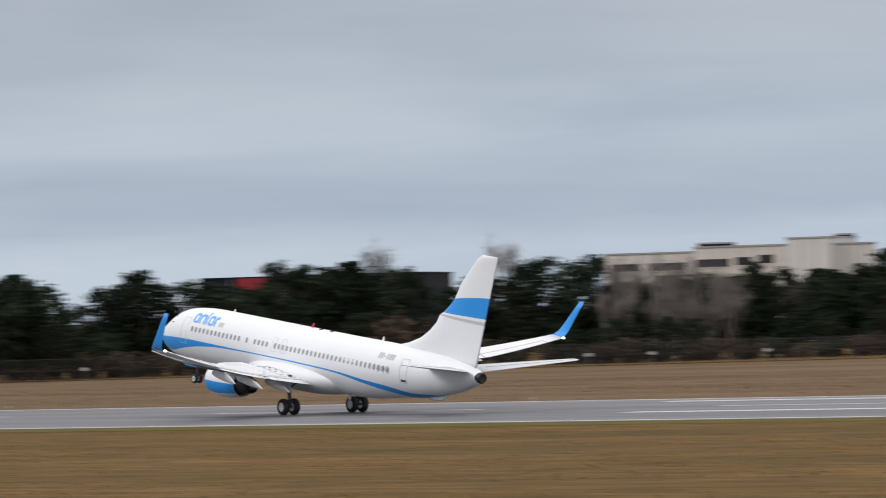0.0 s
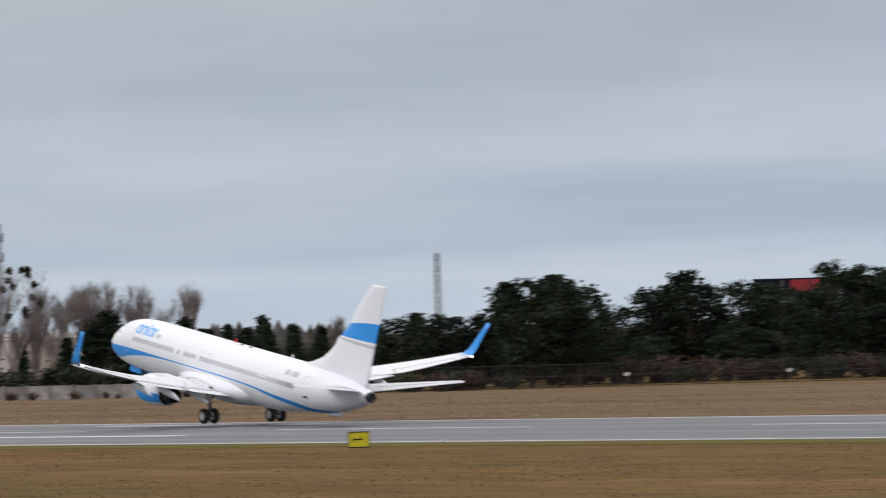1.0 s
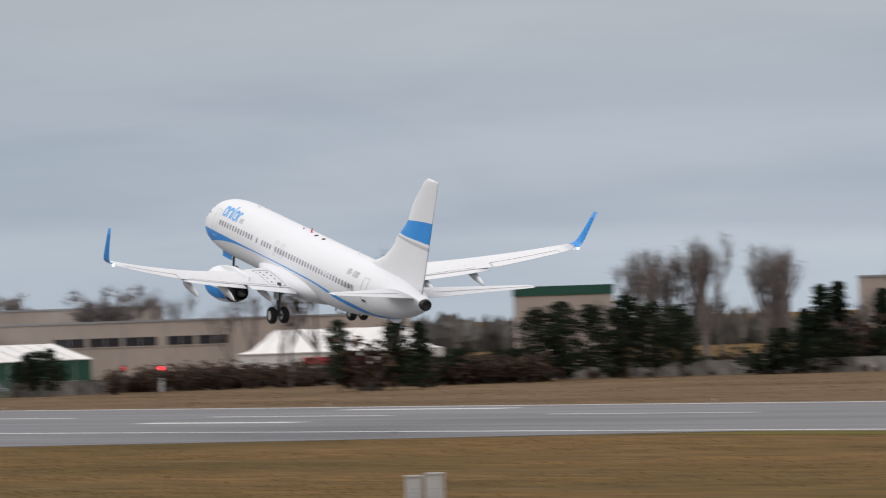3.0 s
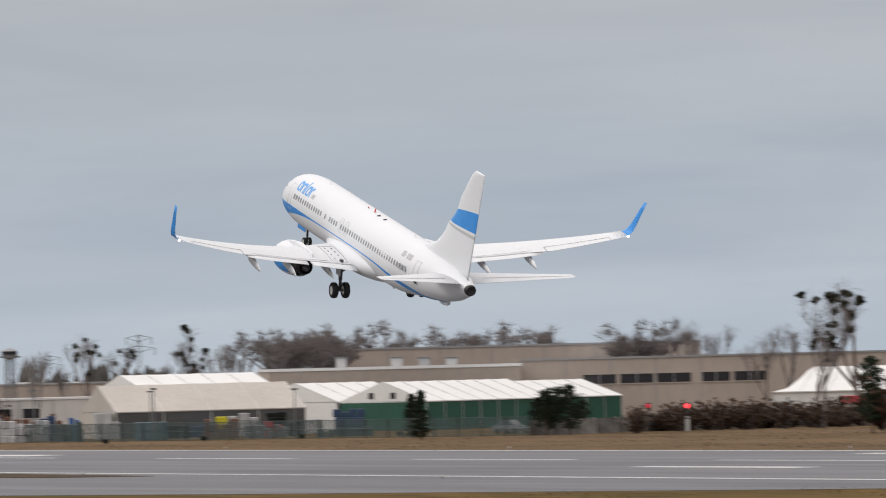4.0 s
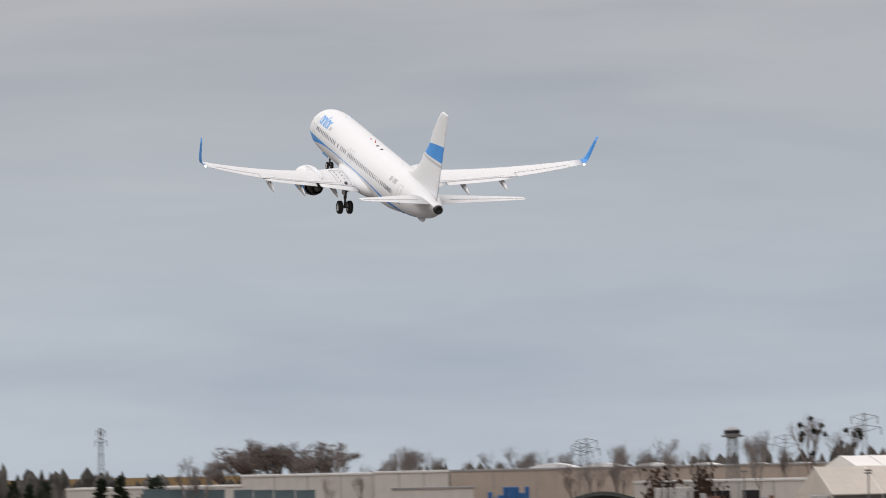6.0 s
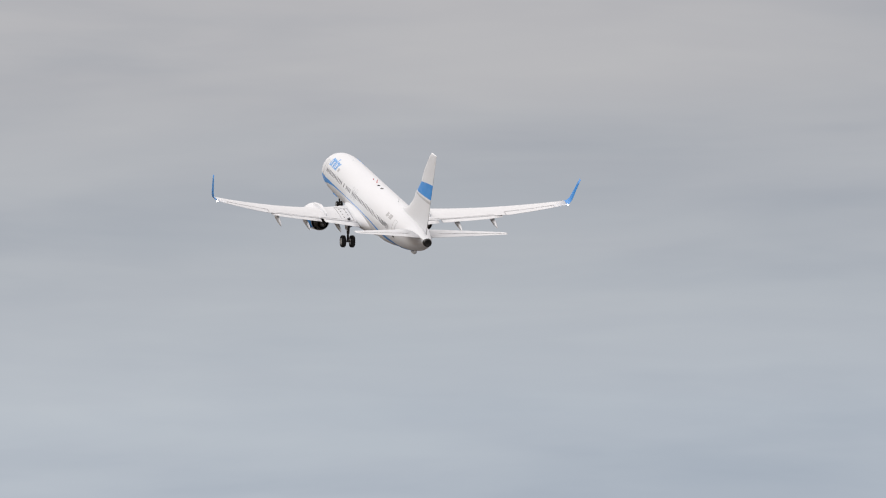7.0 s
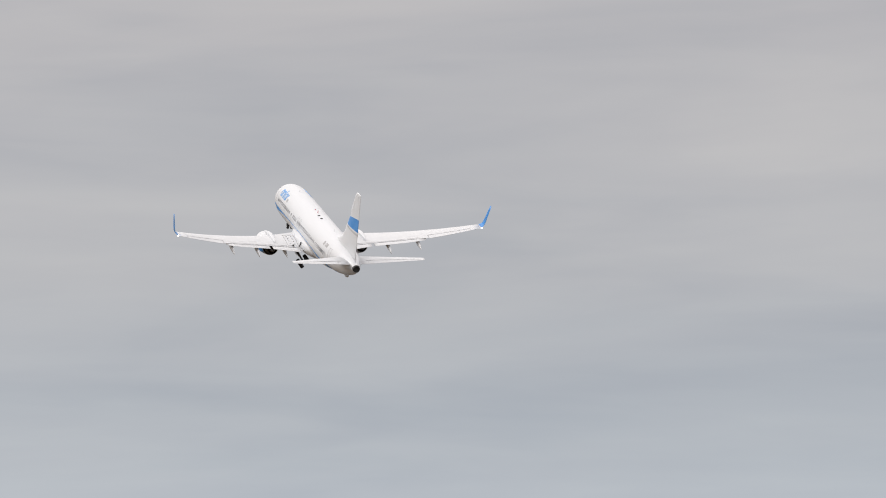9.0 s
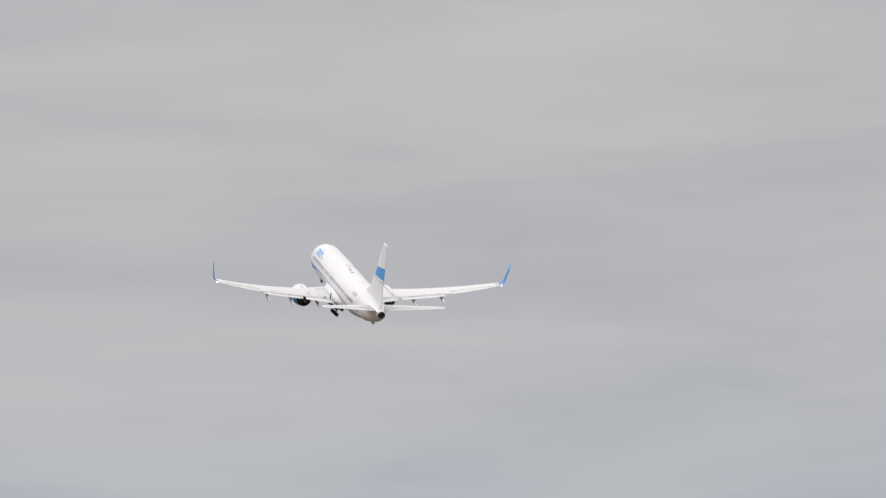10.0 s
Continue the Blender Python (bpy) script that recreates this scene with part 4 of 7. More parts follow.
def bare_tree(seed, style):
    """A 10 m leafless tree: style 0 spreading, 1 narrow poplar, 2 round bushy, 3 with balls of mistletoe, 4 upright."""
    rnd = random.Random(seed)
    root = new("bare_tree")
    bm = bmesh.new()
    tips = []

    def grow(p, d, ln, r, depth):
        q = p + d * ln
        tube(bm, p, q, r, r * 0.62, 5 if depth < 2 else 3, caps=False)
        tips.append((q, depth))
        if depth >= 5:
            return
        k = (5 if style == 4 else 3) if depth < 1 else rnd.choice((2, 3, 3))
        for _ in range(k):
            spread = {0: 0.40, 1: 0.24, 2: 0.52, 3: 0.42, 4: 0.30}[style]
            nd = (d + Vector((rnd.gauss(0, spread), rnd.gauss(0, spread), abs(rnd.gauss(0, 0.25)) + (0.35 if style in (1, 3) else 0.42 if style == 4 else 0.22 if style == 0 else 0.16)))).normalized()
            grow(p + d * ln * rnd.uniform(0.55, 1.0), nd, ln * rnd.uniform(0.58, 0.82), max(0.008, r * 0.58), depth + 1)

    grow(Vector((0, 0, -0.1)), Vector((0.02, 0.01, 1)), {0: 2.9, 1: 3.1, 2: 1.9, 3: 3.0, 4: 1.7}[style], 0.15, 0)
    top = max(q.z for q, _ in tips)
    bmesh.ops.scale(bm, vec=(10 / top,) * 3, verts=bm.verts)
    part("trunk", bm, BARE if style != 1 else BIRCH, root, "grey-brown bare trunk and branches")
    twig = bmesh.new()
    k = 10 / top
    for q, depth in tips:
        if depth >= 3:
            for _ in range({0: 6, 1: 5, 2: 18, 3: 4, 4: 5}[style]):
                d = Vector((rnd.gauss(0, 1), rnd.gauss(0, 1), rnd.gauss(0.5, 0.8))).normalized() * rnd.uniform(0.3, 0.8)
                w = d.cross(Vector((rnd.gauss(0, 1), rnd.gauss(0, 1), 0.1))).normalized() * (0.0065 if style != 2 else 0.014)
                p = q * k
                twig.faces.new([twig.verts.new(v) for v in (p - w, p + w, p + d + w * 0.4, p + d - w * 0.4)])
    part("twig_spray", twig, BARE, root, "fine leafless twigs")["kind"] = "stuff"
    if style == 3:
        good = [q * k for q, d in tips if d >= 2 and q.z * k > 3]
        for q in rnd.sample(good, min(10, len(good))):
            ball = bmesh.new()
            for _ in range(70):
                v = Vector((rnd.gauss(0, 1), rnd.gauss(0, 1), rnd.gauss(0, 1))).normalized() * rnd.uniform(0.06, 0.30)
                blade(ball, q + v, 0.12, rnd)
            part("mistletoe", ball, MISTLE, root, "dark round mistletoe clump")
    return root


def shrub(seed, mat, name):
    """A 3 m thicket."""
    rnd = random.Random(seed)
    root = new(name)
    bm = bmesh.new()
    leaf = bmesh.new()
    for _ in range(26):
        a, d = rnd.uniform(0, math.tau), rnd.uniform(0, 0.5)
        p = Vector((d * math.cos(a), d * math.sin(a), -0.05))
        q = p + Vector((rnd.gauss(0, 0.85), rnd.gauss(0, 0.85), rnd.uniform(1.2, 2.9)))
        tube(bm, p, q, 0.035, 0.012, 4, caps=False)
        for _ in range(15):
            f = rnd.uniform(0.25, 1.0)
            blade(leaf, p.lerp(q, f) + Vector((rnd.gauss(0, 0.28), rnd.gauss(0, 0.28), rnd.gauss(0, 0.2))), 0.17, rnd)
    tagged(part("stem_cluster", bm, BARE, root), kind="stuff")
    part("foliage", leaf, mat, root)
    return root


STOCK = {
    "upright": [tagged(bare_tree(120 + i, 4), "upright leafless grey-brown tree in winter", "tree", "bare trees") for i in range(4)],
    "pine": [tagged(pine_tree(40 + i, s), "dark green pine behind the airfield fence", "tree", "pine belt") for i, s in enumerate((0, 0, 3, 2, 3, 0))],
    "spruce": [tagged(pine_tree(60 + i, 1), "pointed dark green spruce", "tree", "conifers") for i in range(2)],
    "bare": [tagged(bare_tree(70 + i, 0), "leafless grey-brown tree in winter", "tree", "bare trees") for i in range(3)],
    "poplar": [tagged(bare_tree(80 + i, 1), "narrow leafless pale-barked tree", "tree", "bare trees") for i in range(3)],
    "round": [tagged(bare_tree(90 + i, 2), "round dense leafless tree", "tree", "bare trees") for i in range(2)],
    "mistle": [tagged(bare_tree(95 + i, 3), "leafless tree full of dark mistletoe balls", "tree", "mistletoe trees") for i in range(3)],
    "brown": [tagged(shrub(100 + i, BROWN_LEAF, "shrub"), "brown leafless winter thicket", "shrub", "shrubs") for i in range(3)],
    "green": [tagged(shrub(110 + i, NEEDLE, "evergreen_shrub"), "low dark evergreen shrub", "shrub", "shrubs") for i in range(2)],
}
USED = set()
SIZE = {"brown": 3.0, "green": 3.0}


def plant(kind, spot, height, wide=1.0):
    src = random.choice(STOCK[kind])
    s = height / SIZE.get(kind, 10.0)
    m = Matrix.LocRotScale((spot[0], spot[1], 0.0), Euler((0, 0, random.uniform(0, math.tau))), (s * wide, s * wide, s))
    if src.name in USED:
        old = src.scale.copy()
        copy_thing(src, m @ Matrix.Diagonal((1 / old.x, 1 / old.y, 1 / old.z, 1)))
    else:
        src.matrix_basis = m
        USED.add(src.name)


def grove(kind, rows):
    for spot, height, *wide in rows:
        plant(kind, spot, height, wide[0] if wide else 1.0)


def belt(kinds, a, b, count, lo, hi, deep, wide=1.0):
    """Trees scattered along the line from a to b, up to deep metres behind it."""
    a, b = Vector(a), Vector(b)
    back = Vector((-(b - a).y, (b - a).x)).normalized()
    for i in range(count):
        p = a.lerp(b, (i + random.random()) / count) + back * random.uniform(0, deep)
        plant(random.choice(kinds), p, random.uniform(lo, hi), wide * random.uniform(0.85, 1.2))


# the pine belt behind the fence
grove("pine", [
    ((-359.0, 397.1), 11.6),
    ((-354.9, 400.9), 12.3),
    ((-356.1, 406.5), 11.1),
    ((-349.2, 406.0), 8.6),
    ((-348.3, 409.5), 10.6),
    ((-349.5, 413.7), 10.8),
    ((-343.9, 410.6), 12.4),
    ((-345.7, 415.7), 10.8),
    ((-340.9, 415.8), 11.1),
    ((-341.7, 420.3), 10.8),
    ((-335.8, 417.5), 10.4),
    ((-337.0, 423.0), 9.9),
    ((-334.2, 424.0), 13.1, 0.7),
    ((-330.2, 424.8), 12.5),
    ((-330.6, 429.5), 12.2),
    ((-326.6, 429.0), 12.7),
    ((-326.2, 433.1), 11.6),
    ((-320.1, 430.3), 11.9, 0.8),
    ((-321.3, 434.5), 10.4, 0.7),
])
grove("pine", [
    ((-315.6, 433.8), 9.4),
    ((-316.1, 438.5), 10.6),
    ((-315.2, 441.7), 10.4),
    ((-309.0, 438.9), 11.7),
    ((-309.2, 443.8), 12.7),
    ((-305.4, 444.1), 12.1),
    ((-305.8, 448.8), 12.7, 0.8),
    ((-289.8, 459.1), 11.3, 0.8),
    ((-285.7, 459.5), 10.7, 0.6),
    ((-281.0, 459.1), 9.2),
    ((-279.9, 462.3), 8.6),
    ((-279.1, 466.4), 10.7),
    ((-274.1, 463.8), 12.4),
    ((-273.8, 469.9), 12.3),
])
grove("pine", [
    ((-340.7, 378.4), 10.8, 0.8),
    ((-339.4, 379.7), 11.9),
    ((-339.8, 384.7), 11.8),
    ((-335.5, 383.1), 8.5),
    ((-347.3, 380.5), 8.1),
    ((-347.9, 377.2), 7.9),
    ((-350.8, 377.2), 8.2),
    ((-351.0, 374.2), 8.4),
    ((-354.2, 374.0), 8.0),
    ((-357.3, 373.7), 7.3),
    ((-340.2, 392.4), 8.5),
])
grove("spruce", [
    ((-374.0, 374.1), 7.8),
    ((-372.0, 376.2), 6.9),
    ((-370.0, 378.2), 6.5),
    ((-395.1, 376.9), 8.1),
    ((-394.8, 380.1), 7.4),
    ((-392.2, 382.8), 7.6),
    ((-386.4, 385.8), 9.0),
    ((-385.3, 389.7), 7.9),
    ((-381.7, 390.5), 7.5),
    ((-379.7, 392.5), 6.8),
    ((-379.5, 395.4), 7.1),
    ((-389.6, 385.5), 6.9),
    ((-377.6, 373.3), 6.8),
    ((-379.8, 371.1), 6.2),
])
grove("spruce", [
    ((-408.7, 379.9), 9.1, 1.2),
    ((-407.4, 381.2), 10.1, 1.5),
    ((-406.7, 384.9), 8.9, 1.3),
    ((-401.2, 387.8), 9.0, 1.2),
    ((-399.9, 389.1), 7.7),
    ((-399.2, 392.7), 8.1),
    ((-397.6, 394.3), 7.6),
    ((-394.7, 394.4), 8.1),
    ((-410.6, 377.8), 7.0),
    ((-415.6, 375.2), 6.5),
    ((-439.1, 347.5), 9.4),
    ((-439.5, 350.2), 9.7),
    ((-436.6, 353.8), 8.8),
    ((-440.2, 346.1), 6.9),
])
grove("pine", [
    ((-428.6, 360.2), 8.1),
    ((-428.8, 363.1), 9.8),
    ((-425.1, 364.4), 8.5),
    ((-424.8, 367.7), 9.8),
    ((-424.5, 371.1), 9.3),
    ((-419.5, 370.8), 8.5),
    ((-421.4, 350.6), 9.1),
    ((-420.4, 351.7), 8.4),
    ((-418.2, 354.3), 9.2),
    ((-418.6, 358.4), 9.3),
    ((-414.5, 358.5), 8.1),
    ((-412.5, 360.8), 6.8),
    ((-452.0, 320.0), 7.7),
    ((-450.6, 321.9), 8.2),
    ((-448.7, 324.4), 7.8),
    ((-446.5, 327.3), 8.6),
    ((-446.4, 330.8), 7.9),
    ((-443.1, 331.7), 7.5),
    ((-436.1, 284.4), 7.1, 0.7),
    ((-433.1, 288.9), 7.5, 0.8),
])
grove("pine", [
    ((-485.8, 281.3), 5.1, 0.8),
    ((-487.0, 279.4), 4.6),
    ((-500.8, 288.7), 4.8, 1.1),
    ((-501.8, 287.0), 3.7),
    ((-499.5, 290.9), 3.4),
    ((-724.2, 230.7), 6.0, 0.6),
    ((-722.9, 234.5), 5.9, 0.6),
    ((-699.6, 241.3), 6.1),
])
grove("spruce", [
    ((-493.2, 268.5), 5.0),
    ((-506.4, 274.8), 4.6, 0.9),
    ((-701.7, 235.0), 6.3, 1.2),
    ((-702.8, 237.9), 6.6),
    ((-430.0, 289.8), 6.9),
    ((-723.5, 232.7), 5.7),
])
# leafless trees
grove("poplar", [
    ((-337.7, 448.3), 15.3, 1.3),
    ((-325.6, 457.7), 15.5, 1.3),
    ((-301.7, 448.1), 12.4),
    ((-299.8, 449.5), 11.9),
    ((-298.0, 450.8), 12.7),
    ((-296.1, 452.2), 11.8),
    ((-294.4, 453.4), 12.3),
    ((-292.0, 455.1), 11.0),
    ((-298.9, 446.4), 10.7),
    ((-295.1, 449.2), 10.7),
    ((-290.9, 455.9), 10.0),
    ((-403.0, 387.4), 10.9, 0.9),
    ((-404.2, 386.2), 10.0, 0.8),
    ((-411.6, 378.4), 11.2),
])
grove("upright", [
    ((-409.8, 380.3), 11.5),
    ((-408.0, 382.2), 11.6),
    ((-406.2, 384.1), 10.7),
    ((-413.8, 376.0), 10.0),
    ((-389.1, 401.4), 8.4),
    ((-444.2, 392.8), 13.7),
    ((-442.3, 395.0), 12.8),
    ((-438.9, 398.7), 12.0),
    ((-436.9, 400.8), 12.9),
    ((-434.7, 403.3), 13.4),
    ((-432.5, 405.6), 13.5),
    ((-430.2, 408.0), 13.0),
    ((-426.4, 412.1), 13.0),
    ((-458.6, 376.2), 12.1),
    ((-453.5, 382.2), 12.3),
    ((-451.4, 384.7), 11.9),
    ((-448.8, 387.7), 11.0),
    ((-468.4, 364.3), 11.9),
])
grove("upright", [
    ((-477.7, 352.4), 13.6),
    ((-475.9, 354.7), 12.8),
    ((-474.1, 357.1), 13.9),
    ((-482.3, 323.2), 14.4),
    ((-474.2, 351.3), 13.6),
    ((-470.4, 356.3), 15.1),
    ((-466.4, 361.4), 13.8),
    ((-464.8, 363.4), 13.7),
    ((-445.7, 371.0), 13.6, 0.9),
    ((-448.6, 383.0), 13.9),
    ((-445.9, 386.1), 12.9),
    ((-443.6, 388.8), 12.2),
    ((-415.6, 374.0), 9.4),
    ])
grove("mistle", [
    ((-480.5, 308.0), 13.5),
    ((-520.8, 338.6), 15.2, 1.2),
    ((-661.3, 313.8), 12.1),
    ((-659.8, 316.7), 11.0),
    ((-650.9, 323.5), 13.1),
    ((-649.8, 325.6), 10.1),
    ((-432.3, 386.4), 15.5),
    ((-430.3, 388.7), 15.2),
    ((-523.1, 335.0), 11.0),
])
grove("poplar", [
    ((-642.9, 297.3), 9.6),
    ((-641.4, 300.4), 8.3),
    ((-627.8, 291.0), 10.1),
    ((-653.0, 330.2), 11.1),
    ((-652.3, 331.5), 9.7),
    ((-645.6, 291.4), 8.8),
    ((-647.2, 288.0), 8.3),
    ((-650.1, 286.3), 8.3),
    ((-651.5, 283.2), 7.8),
    ((-632.7, 318.2), 10.5),
    ((-635.6, 312.4), 8.6),
    ((-653.5, 302.4), 9.7),
])
grove("round", [
    ((-618.9, 320.0), 11.7),
    ((-617.4, 322.7), 12.4),
    ((-616.0, 325.4), 12.0),
    ((-642.9, 349.1), 13.0),
    ((-638.7, 356.6), 12.1, 1.3),
    ((-634.7, 363.5), 12.4, 1.2),
    ((-610.9, 364.3), 12.1),
    ((-609.5, 366.8), 12.2),
    ((-808.2, 294.2), 10.2, 1.6),
    ((-806.8, 298.0), 10.8, 1.6),
    ((-805.2, 302.3), 10.2, 1.6),
    ((-809.1, 291.5), 8.7, 1.5),
    ((-634.0, 326.6), 11.8, 1.3),
    ((-632.6, 329.2), 12.1, 1.4),
    ((-631.1, 332.0), 11.6, 1.3),
    ((-809.3, 296.8), 10.4, 1.5),
    ((-807.8, 301.0), 10.4, 1.5),
])
grove("bare", [
    ((-607.1, 370.6), 11.8),
    ((-605.4, 373.3), 11.2),
    ((-566.9, 359.4), 11.1),
    ((-568.3, 357.2), 10.1),
    ((-695.5, 267.1), 5.9, 0.8),
    ((-696.9, 263.5), 5.6, 0.8),
    ((-678.8, 240.2), 8.5),
    ((-679.5, 238.3), 7.8),
    ((-623.4, 267.6), 7.5),
    ((-622.2, 270.3), 7.4),
    ((-624.2, 265.8), 6.9),
])
# thickets at the fence and among the yards
grove("brown", [
    ((-629.5, 278.6), 7.0, 0.6),
    ((-627.3, 283.4), 7.1, 0.55),
    ((-434.5, 286.8), 6.2, 1.2),
    ((-432.9, 347.2), 6.4),
    ((-429.4, 356.1), 7.3, 1.3),
    ((-488.5, 296.2), 3.3, 1.2),
    ((-486.7, 299.1), 3.5, 1.2),
    ((-484.9, 302.0), 3.5, 1.2),
    ((-482.4, 287.1), 3.0),
    ((-483.1, 304.9), 3.1, 1.2),
    ((-481.2, 307.7), 3.0, 1.2),
    ((-650.5, 258.8), 2.2, 1.3),
    ((-651.3, 256.6), 2.0, 1.3),
    ((-314.4, 422.1), 7.1, 1.3),
])
random.seed(5)
belt(['pine'], (-274.8, 481.3), (-373.6, 404.0), 46, 4.5, 6.8, 22, 1.3)
belt(['poplar', 'bare'], (-288.0, 453.0), (-301.0, 443.7), 18, 6.5, 9, 3, 0.9)
belt(['brown'], (-491.0, 318.3), (-497.5, 296.9), 18, 2.2, 3.3, 4, 1.3)
belt(['brown', 'brown', 'green'], (-263.4, 463.6), (-358.3, 392.4), 60, 1.8, 3.6, 8, 1.4)
belt(['brown', 'green'], (-336.9, 373.8), (-367.8, 366.2), 22, 1.5, 2.8, 10, 1.5)
belt(['pine', 'spruce'], (-351.1, 389.2), (-381.4, 378.0), 22, 2.8, 4.6, 16, 1.4)
belt(['pine', 'spruce', 'green'], (-380.9, 398.2), (-445.6, 344.8), 42, 2.6, 4.8, 16, 1.5)
belt(['brown', 'green', 'brown'], (-391.3, 409.0), (-486.0, 317.8), 80, 1.5, 3.2, 10, 1.5)
belt(['bare', 'poplar'], (-419.6, 406.2), (-507.1, 354.8), 26, 6.5, 9.5, 25, 1)
belt(['bare'], (-451.3, 410.2), (-493.7, 358.7), 16, 5.5, 8.5, 20, 1)
belt(['bare', 'poplar'], (-610.3, 402.6), (-640.7, 373.0), 14, 5, 8, 20, 1)
belt(['bare', 'poplar'], (-763.3, 346.5), (-812.8, 310.4), 34, 7, 10, 25, 1)
belt(['brown'], (-365.0, 358.0), (-420.0, 344.2), 16, 0.5, 1.1, 2, 1.4)
belt(['brown'], (-420.0, 344.2), (-498.0, 316.8), 20, 0.5, 1.0, 2, 1.4)
belt(['pine', 'pine', 'bare'], (-304.0, 448.0), (-274.0, 468.0), 34, 8.6, 10.4, 12, 1.1)
belt(['brown', 'green', 'pine'], (-456.7, 324.7), (-467.9, 308.8), 40, 2.0, 3.8, 14, 1.4)
belt(['brown'], (-481.9, 314.9), (-524.2, 314.6), 26, 1.2, 2.4, 6, 1.3)


# ---------------------------------------------------------------- buildings
def site(name, label, category, a, b, group=""):
    """An empty at a, x towards b; y leads away behind the front. Returns it and the front's length."""
    ob = thing(name, label, category, (a[0], a[1], 0.0), math.degrees(math.atan2(b[1] - a[1], b[0] - a[0])), group)
    return ob, math.hypot(b[0] - a[0], b[1] - a[1])


def hall(name, label, a, b, deep, h, wall, roof, base=0.0, windows=(), seams=0, category="building", parapet=0.25):
    """Flat-roofed hall with a parapet, wall panels with seams and recessed window bands."""
    ob, ln = site(name, label, category, a, b)
    part("wall", boxes((0, 0, base - 0.2, ln, deep, h)), wall, ob)
    part("roof", boxes((-0.12, -0.12, h, ln + 0.12, deep + 0.12, h + parapet)), roof, ob)
    for i in range(1, seams):
        x = ln * i / seams
        part("wall_seam", boxes((x - 0.06, -0.03, base, x + 0.06, 0.0, h)), ROOF_GREY, ob)
    for x0, x1, z0, z1 in windows:
        w = part("window", boxes((x0 * ln, -0.06, z0, x1 * ln, 0.02, z1)), GLASS_DARK, ob, "dark window band")
        part("frame", boxes((x0 * ln - 0.1, -0.10, z0 - 0.12, x1 * ln + 0.1, 0.0, z0), (x0 * ln - 0.1, -0.10, z1, x1 * ln + 0.1, 0.0, z1 + 0.1)), wall, w)
        n = max(1, int((x1 - x0) * ln / 1.6))
        for i in range(1, n):
            x = ln * (x0 + (x1 - x0) * i / n)
            part("mullion", boxes((x - 0.05, -0.09, z0, x + 0.05, -0.05, z1)), ROOF_GREY, w)
    return ob, ln


def marquee(name, label, a, b, deep, eave, ridge, roof, wall, band=None, bays=6, hip=0.0, gable_windows=False):
    """A long storage tent: fabric roof with sagging bays, walls, frame ribs."""
    ob, ln = site(name, label, "storage tent", a, b, "storage tents")
    part("wall", boxes((0, 0, -0.1, ln, deep, eave)), wall, ob)
    bm = bmesh.new()
    rows = []
    n = bays * 4
    for i in range(n + 1):
        f = i / n
        x = ln * f
        rise = 1.0 if hip == 0 else min(1.0, f * ln / hip + 0.02, (1 - f) * ln / hip + 0.02)
        sag = -0.05 * math.sin(math.pi * ((f * bays) % 1.0))
        rz = eave + (ridge - eave) * rise + sag
        rows.append([(x, -0.15, eave - 0.12), (x, -0.15, eave), (x, deep * 0.25, (eave + rz) / 2 + sag * 0.6), (x, deep * 0.5, rz), (x, deep * 0.75, (eave + rz) / 2 + sag * 0.6), (x, deep + 0.15, eave), (x, deep + 0.15, eave - 0.12)])
    skin(bm, rows)
    part("roof", bm, roof, ob, "taut fabric roof")
    for i in range(bays + 1):
        x = ln * i / bays
        bm = bmesh.new()
        tube(bm, (x, -0.17, eave), (x, deep * 0.5, ridge + 0.03) if hip == 0 or 0 < i < bays else (x, deep * 0.5, eave + 0.1), 0.035, 0.035, 5)
        tube(bm, (x, -0.05, 0), (x, -0.05, eave), 0.05, 0.05, 5)
        part("frame_rib", bm, SACK if roof is CANVAS else CANVAS, ob)
    if band:
        part("wall_band", boxes((0, -0.06, band[0], ln, -0.004, band[1])), band[2], ob, "dark sheeted lower wall")
    if gable_windows:
        for y in (0.35, 0.6):
            part("window", boxes((-0.05, deep * y, eave + 0.3, 0.0, deep * y + 0.8, eave + 1.0)), GLASS_DARK, ob)
    return ob, ln


# ---- the far side of the field, from the apartment block round to the tank yard
hall("apartment_block", "long cream apartment block behind the pine trees", (-422.8, 609.8), (-408.8, 613.8), 14, 14.14, CREAM, ROOF_GREY, windows=[(0.08, 0.4, 11.59, 12.71), (0.5, 0.9, 11.59, 12.71)], seams=5)
hall("apartment_block", "long cream apartment block behind the pine trees", (-407.6, 612.2), (-394.5, 617.7), 15, 14.79, CREAM, ROOF_GREY, windows=[(0.02, 0.38, 11.85, 13.05), (0.45, 0.62, 12.02, 13.22), (0.7, 0.86, 12.19, 13.48), (0.05, 0.9, 9.46, 10.31)], seams=6)
hall("stair_tower", "taller pale stair tower of the apartment block", (-392.7, 615.3), (-386.3, 617.3), 14, 15.71, PALE, ROOF_GREY, seams=3)
hall("stair_tower", "taller pale stair tower of the apartment block", (-387.2, 619.1), (-381.8, 622.7), 14, 14.67, PALE, ROOF_GREY, seams=3)
hall("roof_house", "dark plant room on the block roof", (-394.0, 630.1), (-391.6, 631.8), 4, 16.19, NAVY, ROOF_GREY)
hall("roof_house", "dark plant room on the block roof", (-409.4, 615.8), (-404.9, 619.0), 4, 15.38, NAVY, ROOF_GREY)
hall("dark_store", "low navy-clad store building behind the pines", (-438.6, 533.5), (-410.6, 549.9), 30, 11.95, NAVY, NAVY, seams=8)
red_sign, n = site("roof_sign", "red sign box on the dark store", "sign", (-428.3, 529.2), (-425.3, 531.7))
part("panel", boxes((0, 0, 10.32, n, 0.5, 11.93)), SIGN_RED, red_sign)
